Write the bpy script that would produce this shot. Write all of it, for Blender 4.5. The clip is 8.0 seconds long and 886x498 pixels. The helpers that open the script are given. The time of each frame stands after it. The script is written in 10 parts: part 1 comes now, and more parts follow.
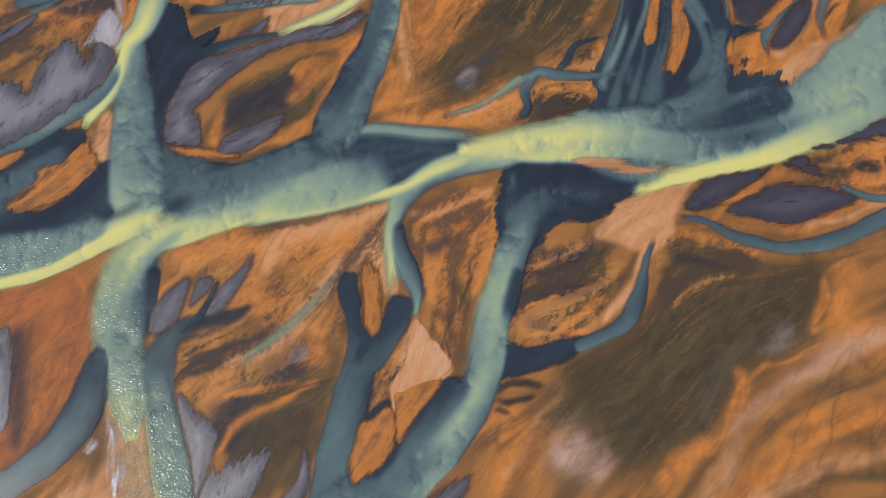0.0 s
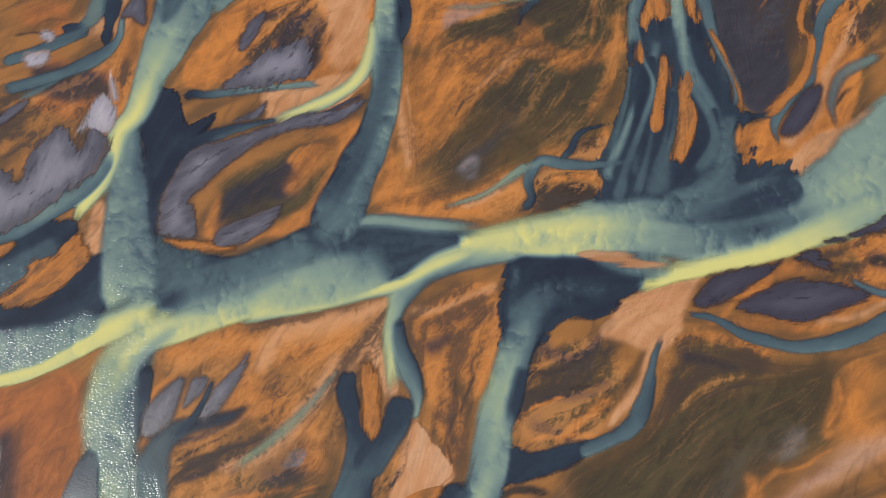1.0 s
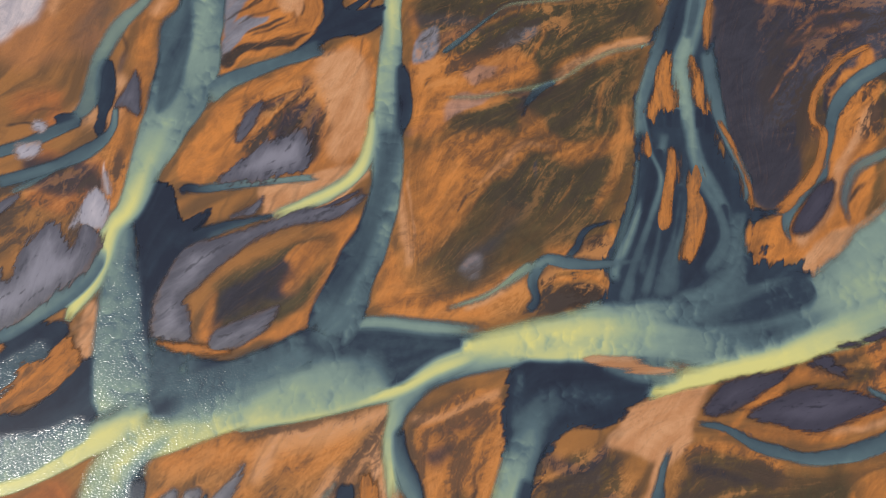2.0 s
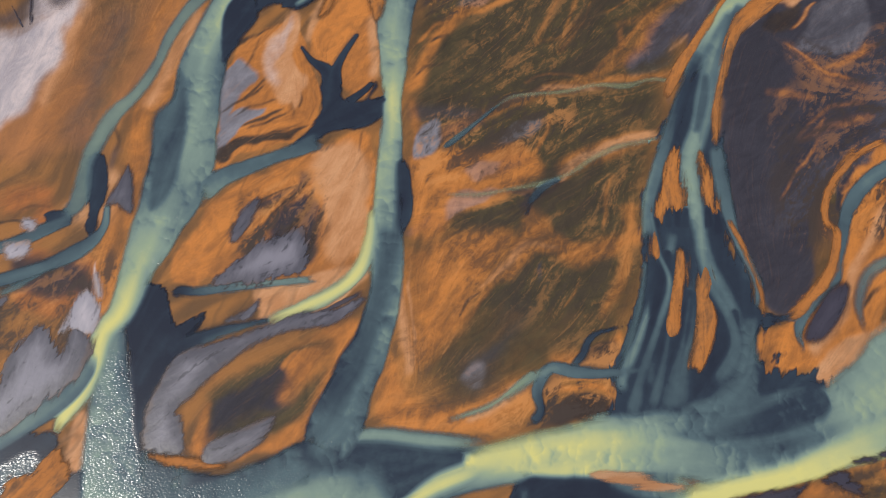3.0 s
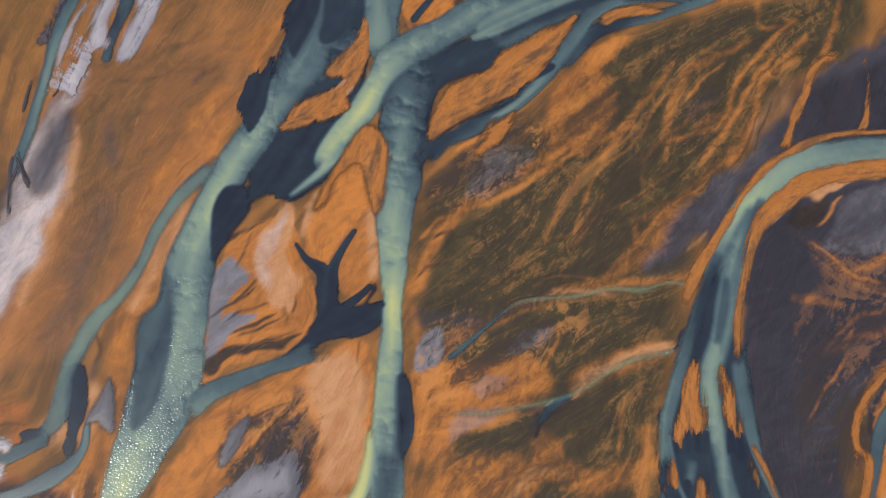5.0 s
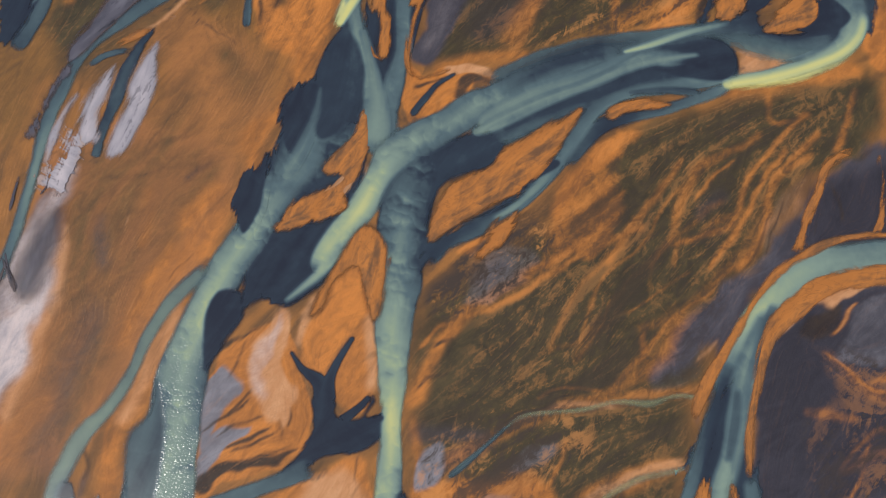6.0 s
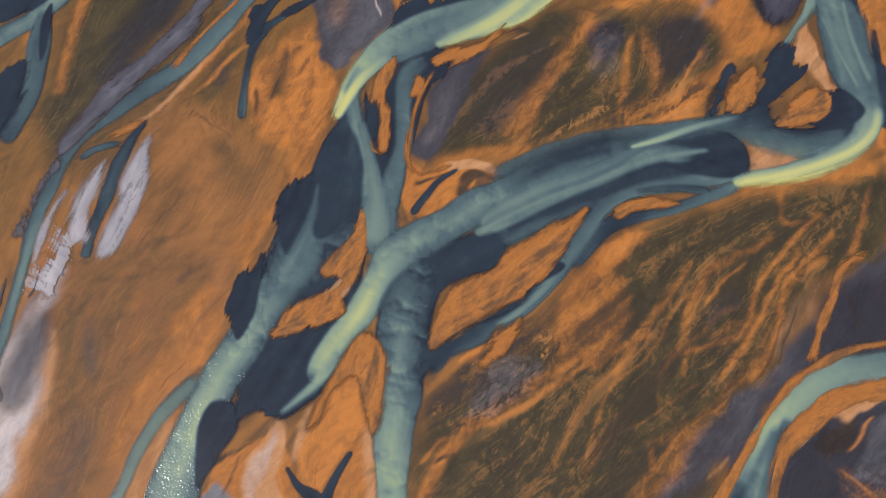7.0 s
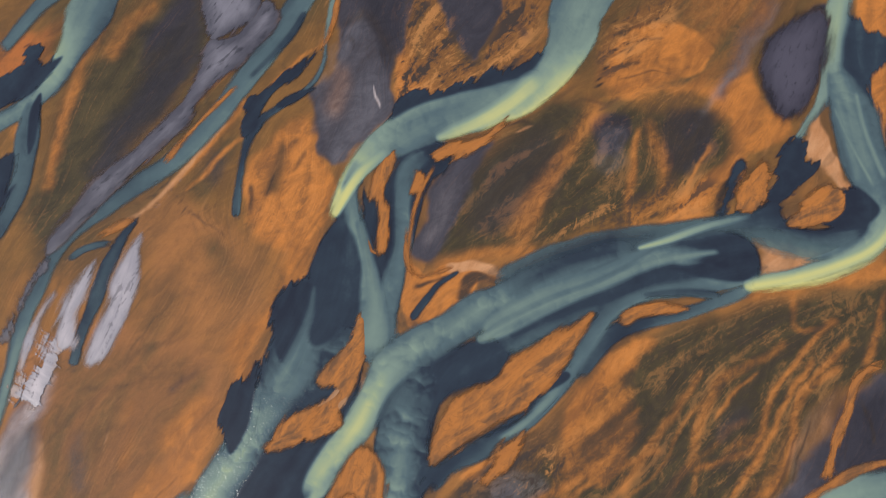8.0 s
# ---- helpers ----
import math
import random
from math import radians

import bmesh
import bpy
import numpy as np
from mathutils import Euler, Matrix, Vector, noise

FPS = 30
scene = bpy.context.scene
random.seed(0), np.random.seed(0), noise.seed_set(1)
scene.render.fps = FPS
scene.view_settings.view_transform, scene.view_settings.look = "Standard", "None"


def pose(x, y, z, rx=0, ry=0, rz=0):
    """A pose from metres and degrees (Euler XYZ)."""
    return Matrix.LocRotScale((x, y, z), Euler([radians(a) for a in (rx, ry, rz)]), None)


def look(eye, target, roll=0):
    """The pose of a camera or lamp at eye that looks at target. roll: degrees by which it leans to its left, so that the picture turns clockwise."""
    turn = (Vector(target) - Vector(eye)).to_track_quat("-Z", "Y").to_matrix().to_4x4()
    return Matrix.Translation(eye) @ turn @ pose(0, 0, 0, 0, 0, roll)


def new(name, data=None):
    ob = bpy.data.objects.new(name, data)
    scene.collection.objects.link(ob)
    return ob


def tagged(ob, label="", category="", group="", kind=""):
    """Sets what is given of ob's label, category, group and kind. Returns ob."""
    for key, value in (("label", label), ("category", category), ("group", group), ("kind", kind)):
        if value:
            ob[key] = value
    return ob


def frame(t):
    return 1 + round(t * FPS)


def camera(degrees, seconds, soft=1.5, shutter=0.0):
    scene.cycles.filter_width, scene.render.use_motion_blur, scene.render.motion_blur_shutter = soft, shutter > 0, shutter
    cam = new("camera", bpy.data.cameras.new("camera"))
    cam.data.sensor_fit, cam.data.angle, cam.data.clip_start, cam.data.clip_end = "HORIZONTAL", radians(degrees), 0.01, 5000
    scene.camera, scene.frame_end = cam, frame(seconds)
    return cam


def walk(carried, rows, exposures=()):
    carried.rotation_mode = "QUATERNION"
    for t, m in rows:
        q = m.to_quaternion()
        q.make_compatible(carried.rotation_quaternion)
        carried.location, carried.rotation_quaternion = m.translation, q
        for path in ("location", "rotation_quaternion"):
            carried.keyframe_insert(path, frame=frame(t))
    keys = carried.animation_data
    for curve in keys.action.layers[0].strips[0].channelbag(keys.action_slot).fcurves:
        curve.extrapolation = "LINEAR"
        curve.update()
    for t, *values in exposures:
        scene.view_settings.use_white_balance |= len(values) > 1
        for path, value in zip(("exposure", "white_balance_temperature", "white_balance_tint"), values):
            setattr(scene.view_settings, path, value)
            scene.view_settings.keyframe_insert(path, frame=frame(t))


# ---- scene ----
# camera and its flight, 120 m above a braided glacial river
cam = camera(75.4, 8.0, 1.0)
METRES, EYE, TILT, LEAN, TURN = 174.93, 119.02, 0.0, 0.0, 0.0
ROWS = [
    (0.0, 0.0, 0.0, 0.0, -3.46, -80.14, 0.6),
    (0.5, 0.0031, 0.0552, 0.0001, -3.45, -79.99, 0.63),
    (1.0, 0.0059, 0.1128, 0.0006, -3.44, -79.81, 0.65),
    (1.5, 0.0088, 0.1721, 0.0012, -3.4, -79.64, 0.69),
    (3.0, 0.0176, 0.3567, 0.003, -3.36, -79.2, 0.73),
    (3.5, 0.0204, 0.4202, 0.0039, -3.33, -79.07, 0.73),
    (4.0, 0.0231, 0.4846, 0.0047, -3.33, -79.0, 0.74),
    (4.5, 0.026, 0.549, 0.0053, -3.3, -78.92, 0.75),
    (6.0, 0.0352, 0.7428, 0.0071, -3.25, -78.67, 0.72),
    (6.5, 0.0383, 0.8069, 0.0079, -3.21, -78.58, 0.75),
    (7.0, 0.0412, 0.8711, 0.0086, -3.2, -78.51, 0.73),
    (7.5, 0.0447, 0.935, 0.0095, -3.19, -78.42, 0.77),
    (8.0, 0.0478, 0.9988, 0.0104, -3.16, -78.31, 0.75),
]
walk(cam, [(t, pose(0, 0, EYE, TILT, LEAN, TURN) @ pose(METRES * x, METRES * y, METRES * z, 90 + pitch, roll, yaw)) for t, x, y, z, yaw, pitch, roll in ROWS])

# ---- light: a clear sky and one sun from the west-south-west ----
SUN_WAY = Vector((-0.76, -0.37, 1.0)).normalized()
world = bpy.data.worlds.new("world")
scene.world = world
world.use_nodes = True
wn = world.node_tree.nodes
sky = wn.new("ShaderNodeTexSky")
sky.sky_type, sky.sun_disc = "NISHITA", False
sky.sun_elevation = math.asin(SUN_WAY.z)
sky.sun_rotation = math.atan2(SUN_WAY.x, SUN_WAY.y)
world.node_tree.links.new(sky.outputs[0], wn["Background"].inputs[0])
wn["Background"].inputs[1].default_value = 0.09
sun = new("sun", bpy.data.lights.new("sun", "SUN"))
sun.data.energy, sun.data.angle, sun.data.color = 3.2, radians(0.53), (1.0, 0.95, 0.87)
sun.matrix_world = look((0, 0, 0), -SUN_WAY)
scene.view_settings.exposure = 0.0
scene.cycles.transparent_max_bounces = 32  # many thin sheets overlap

# ---- materials ----


class Tree:
    """A small writer of node trees."""

    def __init__(self, name):
        self.mat = bpy.data.materials.new(name)
        self.mat.use_nodes = True
        self.nt = self.mat.node_tree
        self.bsdf = self.nt.nodes["Principled BSDF"]

    def put(self, socket, value):
        if hasattr(value, "is_output"):
            self.nt.links.new(value, socket)
        elif isinstance(value, (tuple, list)) and len(value) == 3 and socket.type == "RGBA":
            socket.default_value = (*value, 1)
        else:
            socket.default_value = value

    def attr(self, name, vec=False):
        n = self.nt.nodes.new("ShaderNodeAttribute")
        n.attribute_name = name
        return n.outputs["Vector" if vec else "Fac"]

    def math(self, op, a, b=0.0, c=0.0):
        n = self.nt.nodes.new("ShaderNodeMath")
        n.operation = op
        for s, v in zip(n.inputs, (a, b, c)):
            self.put(s, v)
        return n.outputs[0]

    def place(self):
        return self.nt.nodes.new("ShaderNodeNewGeometry").outputs["Position"]

    def mapped(self, vec, scale=(1, 1, 1), turn=0.0, shift=(0, 0, 0)):
        """Turned first and then scaled, so that what is drawn out runs along minus the turn."""
        n = self.nt.nodes.new("ShaderNodeMapping")
        self.put(n.inputs["Vector"], vec)
        n.inputs["Location"].default_value = shift
        n.inputs["Rotation"].default_value = (0, 0, radians(turn))
        return self.vec("MULTIPLY", n.outputs[0], scale)

    def noise(self, vec, scale, detail=4.0, rough=0.55, warp=0.0):
        n = self.nt.nodes.new("ShaderNodeTexNoise")
        self.put(n.inputs["Vector"], vec)
        for key, v in (("Scale", scale), ("Detail", detail), ("Roughness", rough), ("Distortion", warp)):
            self.put(n.inputs[key], v)
        return n.outputs["Fac"]

    def cells(self, vec, scale, smooth=0.6):
        n = self.nt.nodes.new("ShaderNodeTexVoronoi")
        n.feature = "SMOOTH_F1"
        self.put(n.inputs["Vector"], vec)
        n.inputs["Scale"].default_value = scale
        n.inputs["Smoothness"].default_value = smooth
        return n.outputs["Distance"]

    def vec(self, op, a, b):
        n = self.nt.nodes.new("ShaderNodeVectorMath")
        n.operation = op
        self.put(n.inputs[0], a)
        self.put(n.inputs[1], b)
        return n.outputs["Value" if op == "DOT_PRODUCT" else "Vector"]

    def scallops(self, at, way, size, smooth, warp):
        """Ripple shading drawn as tone: each cell brightens along the way of the water and ends in a sharp brim."""
        n = self.nt.nodes.new("ShaderNodeTexNoise")
        self.put(n.inputs["Vector"], at)
        n.inputs["Scale"].default_value, n.inputs["Detail"].default_value = 0.55 / size, 2.0
        bent = self.vec("ADD", at, self.vec("MULTIPLY", self.vec("SUBTRACT", n.outputs["Color"], (0.5, 0.5, 0.5)), (warp, warp, 0.0)))
        v = self.nt.nodes.new("ShaderNodeTexVoronoi")
        v.feature = "SMOOTH_F1"
        v.voronoi_dimensions = "2D"
        self.put(v.inputs["Vector"], bent)
        v.inputs["Scale"].default_value, v.inputs["Smoothness"].default_value = 1.0 / size, smooth
        return self.math("DIVIDE", self.vec("DOT_PRODUCT", self.vec("SUBTRACT", bent, v.outputs["Position"]), way), size)

    def step(self, value, lo, hi):
        n = self.nt.nodes.new("ShaderNodeMapRange")
        n.interpolation_type = "SMOOTHSTEP"
        for s, v in zip(n.inputs, (value, lo, hi, 0.0, 1.0)):
            self.put(s, v)
        return n.outputs[0]

    def mix(self, fac, a, b):
        n = self.nt.nodes.new("ShaderNodeMix")
        n.data_type = "RGBA"
        self.put(n.inputs[0], fac)
        self.put(n.inputs[6], a)
        self.put(n.inputs[7], b)
        return n.outputs[2]

    def ramp(self, fac, stops):
        n = self.nt.nodes.new("ShaderNodeValToRGB")
        self.put(n.inputs[0], fac)
        els = n.color_ramp.elements
        while len(els) < len(stops):
            els.new(0.5)
        for e, (p, c) in zip(els, stops):
            e.position, e.color = p, (*c, 1)
        return n.outputs[0]

    def bump(self, height, strength, distance, to="Normal"):
        n = self.nt.nodes.new("ShaderNodeBump")
        n.inputs["Strength"].default_value = strength
        n.inputs["Distance"].default_value = distance
        self.put(n.inputs["Height"], height)
        self.put(self.bsdf.inputs[to], n.outputs[0])

    def done(self, color, rough=0.5, gloss=0.5, ior=1.45, cover=None):
        for key, v in (("Base Color", color), ("Roughness", rough), ("Specular IOR Level", gloss), ("IOR", ior)):
            self.put(self.bsdf.inputs[key], v)
        if cover is not None:
            self.put(self.bsdf.inputs["Alpha"], cover)
        return self.mat


def shore(T, flow):
    """How much a thin sheet covers at its frayed, feathered shore."""
    feather = T.math("SUBTRACT", T.noise(T.mapped(flow, (0.16, 0.9, 1)), 0.8, 2.0, 0.5, 0.3), 0.5)
    fray = T.math("MULTIPLY", feather, T.math("MULTIPLY", T.attr("rag"), 3.6))
    return T.math("MULTIPLY", T.step(T.math("ADD", T.attr("edge"), fray), -0.75, 0.75), T.attr("opac"))


def water_material():
    T = Tree("glacial_water")
    at, flow, way = T.place(), T.attr("flow", True), T.attr("way", True)
    tone, rip, brush, fine = T.attr("tone"), T.attr("ripple"), T.attr("brush"), T.attr("fine")
    big = T.scallops(at, way, 3.8, 0.8, 4.5)
    small = T.scallops(T.mapped(at, (1, 1, 1), 15, (7, 3, 0)), way, 1.7, 0.6, 2.4)
    calm = T.step(T.noise(at, 0.14, 2.5, 0.55, 0.8), 0.42, 0.62)
    silk = T.noise(T.mapped(flow, (0.06, 0.55, 1)), 1.0, 3.0, 0.5, 0.4)
    cloud = T.noise(at, 0.22, 3.0, 0.5, 1.0)
    drift = T.math("ADD", T.math("MULTIPLY", T.math("SUBTRACT", fine, 0.5), 0.10), T.math("ADD", T.math("MULTIPLY", T.math("SUBTRACT", brush, 0.5), 0.28), T.math("ADD", T.math("MULTIPLY", T.math("SUBTRACT", silk, 0.5), 0.12), T.math("MULTIPLY", T.math("SUBTRACT", cloud, 0.5), 0.22))))
    # light and dark of the ripples, mostly put into the tone
    boil = T.math("ADD", T.math("MULTIPLY", big, 0.20), T.math("MULTIPLY", small, 0.11))
    boil = T.math("MULTIPLY", boil, T.math("MULTIPLY_ADD", calm, 0.9, 0.1))
    tone = T.math("ADD", T.math("ADD", tone, T.math("MULTIPLY", drift, T.math("MULTIPLY_ADD", tone, -0.35, 0.62))), T.math("MULTIPLY", T.step(rip, 0.1, 0.8), boil))
    color = T.ramp(tone, [(0.0, (0.026, 0.031, 0.046)), (0.14, (0.037, 0.051, 0.070)), (0.38, (0.100, 0.148, 0.160)), (0.60, (0.225, 0.30, 0.245)), (0.74, (0.32, 0.39, 0.25)), (0.87, (0.50, 0.51, 0.24)), (1.0, (0.68, 0.62, 0.22))])
    lie = T.mapped(at, (0.75, 1.1, 1), -25)
    chop = T.noise(T.mapped(lie, (1.0, 1.3, 1)), 2.7, 0.5, 0.5, 0.2)
    gust = T.step(T.noise(T.mapped(lie, (1, 1, 1), 5, (8, 3, 0)), 0.16, 3.0), 0.28, 0.52)
    chop = T.math("MULTIPLY", chop, T.math("MULTIPLY_ADD", T.step(rip, 0.22, 0.95), T.math("MULTIPLY_ADD", gust, 0.21, 0.09), 0.022))
    T.bump(chop, 1.0, 0.36, "Coat Normal")
    T.bump(T.math("MULTIPLY", boil, rip), 1.0, 0.2)
    for key, v in (("Coat Weight", 1.0), ("Coat Roughness", 0.19), ("Coat IOR", 1.33)):
        T.put(T.bsdf.inputs[key], v)
    return T.done(color, 0.5, 0.0, 1.33, shore(T, flow))


def mud_material(name, light, dark, rough=0.42, crust=(0.13, 0.068, 0.036)):
    T = Tree(name)
    flow = T.attr("flow", True)
    grain = T.noise(T.mapped(flow, (0.25, 0.8, 1)), 0.9, 6.0, 0.62, 0.5)
    broad = T.noise(flow, 0.07, 3.0)
    tint = T.math("ADD", T.math("MULTIPLY", grain, 0.40), T.math("MULTIPLY", broad, 0.45))
    tint = T.math("ADD", tint, T.math("MULTIPLY", T.step(T.attr("rim"), 0.0, 5.0), 0.32))
    color = T.mix(T.step(tint, 0.35, 0.85), dark, light)
    silted = T.math("ADD", T.attr("rim"), T.math("MULTIPLY", T.math("SUBTRACT", T.noise(T.mapped(flow, (0.2, 0.8, 1)), 0.9, 5.0, 0.65, 0.8), 0.5), 4.0))
    color = T.mix(T.math("MULTIPLY", T.step(silted, 0.6, -0.6), 0.45), color, crust)
    color = T.mix(T.math("MULTIPLY", T.step(T.math("ADD", T.math("MULTIPLY", T.attr("fine"), 0.5), T.math("MULTIPLY", grain, 0.5)), 0.44, 0.34), 0.6), color, tuple(v * 0.45 for v in dark))
    T.bump(T.math("ADD", grain, T.math("MULTIPLY", T.noise(flow, 0.9, 2.5, 0.5, 0.5), 0.6)), 0.09, 0.6)
    return T.done(color, T.math("ADD", T.math("MULTIPLY", grain, 0.2), rough - 0.1), 0.5, 1.4, shore(T, flow))


def silt_material(name, bright, base, stain, amount=0.5):
    T = Tree(name)
    at, flow = T.place(), T.attr("flow", True)
    brush = T.noise(T.mapped(flow, (0.16, 0.9, 1)), 0.6, 4.0, 0.55, 0.9)
    veins = T.noise(T.mapped(flow, (0.22, 1.0, 1), shift=(40, 9, 0)), 0.45, 4.0, 0.52, 1.4)
    lean = T.attr("brush")
    color = T.mix(T.step(T.math("ADD", T.math("MULTIPLY", brush, 0.5), T.math("MULTIPLY", lean, 0.5)), 0.34, 0.64), base, bright)
    curdle = T.noise(T.mapped(at, (1, 1.7, 1), -48, (17, 2, 0)), 0.24, 6.0, 0.58, 2.2)
    algae = T.math("ADD", T.math("MULTIPLY", veins, 0.45), T.math("ADD", T.math("MULTIPLY", curdle, 0.25), T.math("MULTIPLY", lean, 0.30)))
    color = T.mix(T.math("MULTIPLY", T.step(algae, 0.44, 0.68), amount), color, stain)
    thread = T.math("ABSOLUTE", T.math("SUBTRACT", T.noise(T.mapped(flow, (0.30, 1.0, 1), shift=(3, 21, 0)), 0.32, 5.0, 0.6, 1.6), 0.5))
    color = T.mix(T.math("MULTIPLY", T.step(thread, 0.016, 0.003), amount * 0.35), color, tuple(v * 0.6 for v in stain))
    damp = T.math("ADD", T.attr("rim"), T.math("MULTIPLY", T.math("SUBTRACT", veins, 0.5), 6.0))
    color = T.mix(T.math("MULTIPLY", T.step(damp, 0.7, -0.8), amount * 0.45), color, stain)
    T.bump(brush, 0.4, 0.3)
    return T.done(color, 0.75, 0.3, 1.4, shore(T, flow))


def ground_material():
    T = Tree("iron_sediment")
    at = T.place()
    brush, fine = T.attr("brush"), T.attr("fine")
    grit = T.noise(T.mapped(at, (1, 1, 1), 20), 1.3, 5.0, 0.65, 0.6)
    mottle = T.noise(T.mapped(at, (1, 1, 1), 20, (31, 5, 0)), 0.12, 6.0, 0.62, 0.8)
    sway = T.math("ADD", T.math("MULTIPLY", brush, 0.75), T.math("MULTIPLY", mottle, 0.25))
    color = T.mix(T.step(sway, 0.30, 0.66), (0.155, 0.077, 0.032), (0.34, 0.142, 0.040))
    clot = T.noise(T.mapped(at, (1, 1.5, 1), -50, (5, 8, 0)), 0.42, 5.0, 0.58, 1.3)
    lean = T.mapped(at, (1, 2.1, 1), -42, (3, 6, 0))
    marble = T.noise(lean, 0.085, 7.0, 0.60, 2.4)
    curdle = T.noise(T.mapped(at, (1, 1.7, 1), -48, (17, 2, 0)), 0.20, 6.0, 0.58, 2.2)
    wet = T.math("SUBTRACT", T.math("ADD", T.math("MULTIPLY", brush, 0.45), T.math("ADD", T.math("MULTIPLY", curdle, 0.33), T.math("MULTIPLY", clot, 0.22))), 0.5)
    patchy = T.step(T.math("ADD", T.math("MULTIPLY", marble, 0.55), T.math("ADD", T.math("MULTIPLY", brush, 0.25), T.math("MULTIPLY", curdle, 0.20))), 0.34, 0.66)

    def two(dark, light):
        return T.mix(patchy, dark, light)
    for key, shade, bite in (("ochre", two((0.170, 0.083, 0.029), (0.255, 0.119, 0.035)), 0.8), ("orange", two((0.35, 0.130, 0.036), (0.62, 0.218, 0.047)), 1.1), ("brown", two((0.32, 0.132, 0.050), (0.44, 0.172, 0.056)), 0.5), ("red", two((0.25, 0.085, 0.031), (0.46, 0.145, 0.038)), 1.2), ("olive", two((0.046, 0.037, 0.022), (0.092, 0.066, 0.031)), 1.1), ("mud", two((0.047, 0.043, 0.055), (0.072, 0.066, 0.081)), 0.7),
                             ("dusk", two((0.026, 0.024, 0.032), (0.039, 0.035, 0.046)), 0.8), ("vivid", two((0.34, 0.125, 0.034), (0.60, 0.212, 0.045)), 1.1), ("ash", two((0.165, 0.155, 0.175), (0.255, 0.238, 0.262)), 0.8), ("umber", two((0.030, 0.021, 0.018), (0.060, 0.040, 0.030)), 1.0), ("pale", two((0.50, 0.22, 0.090), (0.63, 0.315, 0.150)), 0.7), ("white", two((0.40, 0.35, 0.37), (0.66, 0.54, 0.51)), 0.7)):
        mask = T.attr(key)
        rim = T.math("MULTIPLY", mask, T.math("SUBTRACT", 1.3, mask))
        color = T.mix(T.step(T.math("MULTIPLY_ADD", T.math("MULTIPLY", rim, wet), bite * 2.4, mask), 0.03, 0.97), color, shade)
    web = T.noise(T.mapped(at, (0.42, 1.1, 1), -50, (11, 4, 0)), 0.12, 2.5, 0.50, 0.0)
    where = T.math("MULTIPLY", T.math("SUBTRACT", 1.0, T.math("MAXIMUM", T.attr("mud"), T.attr("white"))), T.step(T.noise(at, 0.035, 2.0), 0.42, 0.60))
    color = T.mix(T.math("MULTIPLY", T.step(T.math("ABSOLUTE", T.math("SUBTRACT", web, 0.545)), 0.05, 0.0), T.math("MULTIPLY", where, 0.34)), color, (0.055, 0.040, 0.026))
    calm = T.math("SUBTRACT", 1.0, T.math("MAXIMUM", T.attr("mud"), T.math("MAXIMUM", T.attr("dusk"), T.attr("white"))))
    rough = T.math("MULTIPLY", calm, T.step(T.noise(T.mapped(at, (1, 1, 1), 35, (9, 2, 0)), 0.05, 3.0), 0.40, 0.66))
    color = T.mix(T.math("MULTIPLY", T.step(fine, 0.50, 0.15), T.math("MULTIPLY_ADD", rough, 0.18, 0.03)), color, (0.075, 0.050, 0.035))
    color = T.mix(T.math("MULTIPLY", T.step(fine, 0.52, 0.90), T.math("MULTIPLY_ADD", rough, 0.18, 0.03)), color, (0.58, 0.25, 0.092))
    feather = T.math("ADD", T.math("MULTIPLY", fine, 0.08), T.math("ADD", T.math("MULTIPLY", brush, 0.34), T.math("ADD", T.math("MULTIPLY", curdle, 0.38), T.math("MULTIPLY", clot, 0.20))))
    braid = T.attr("braid")
    color = T.mix(T.math("MULTIPLY", T.step(feather, 0.51, 0.41), braid), color, (0.060, 0.042, 0.034))
    color = T.mix(T.math("MULTIPLY", T.step(feather, 0.51, 0.63), T.math("MULTIPLY", T.math("MULTIPLY", braid, T.math("MULTIPLY_ADD", calm, 0.6, 0.4)), 0.7)), color, (0.60, 0.25, 0.075))
    soaked = T.math("MULTIPLY_ADD", wet, 3.4, T.attr("soak"))
    color = T.mix(T.math("MULTIPLY", T.step(soaked, 0.70, 1.45), 0.6), color, (0.060, 0.045, 0.036))
    color = T.mix(T.math("MULTIPLY", T.step(grit, 0.58, 0.75), 0.22), color, (0.09, 0.058, 0.036))
    T.bump(T.math("ADD", T.math("MULTIPLY", T.math("ADD", fine, clot), 0.35), T.math("MULTIPLY", grit, 0.3)), 0.4, 0.35)
    return T.done(color, 0.70, 0.35, 1.4)


GROUND = ground_material()
WATER = water_material()
MUD = mud_material("wet_grey_mud", (0.235, 0.219, 0.252), (0.078, 0.073, 0.091), 0.42)
DARK_MUD = mud_material("dark_violet_mud", (0.092, 0.082, 0.108), (0.050, 0.044, 0.060), 0.5, (0.10, 0.055, 0.035))
# pale wet silt, with sun glare painted into the base colour
WHITE = mud_material("pale_silt_with_glare", (0.62, 0.54, 0.55), (0.34, 0.31, 0.34), 0.32, (0.45, 0.26, 0.15))
ISLE = silt_material("orange_silt", (0.54, 0.198, 0.048), (0.44, 0.160, 0.040), (0.085, 0.058, 0.040), 0.8)
RIM = silt_material("wet_dark_silt", (0.062, 0.045, 0.036), (0.040, 0.031, 0.030), (0.030, 0.026, 0.030), 0.5)
PALE = silt_material("peach_silt", (0.66, 0.36, 0.195), (0.56, 0.25, 0.105), (0.36, 0.18, 0.09), 0.5)

# ---- shapes ----


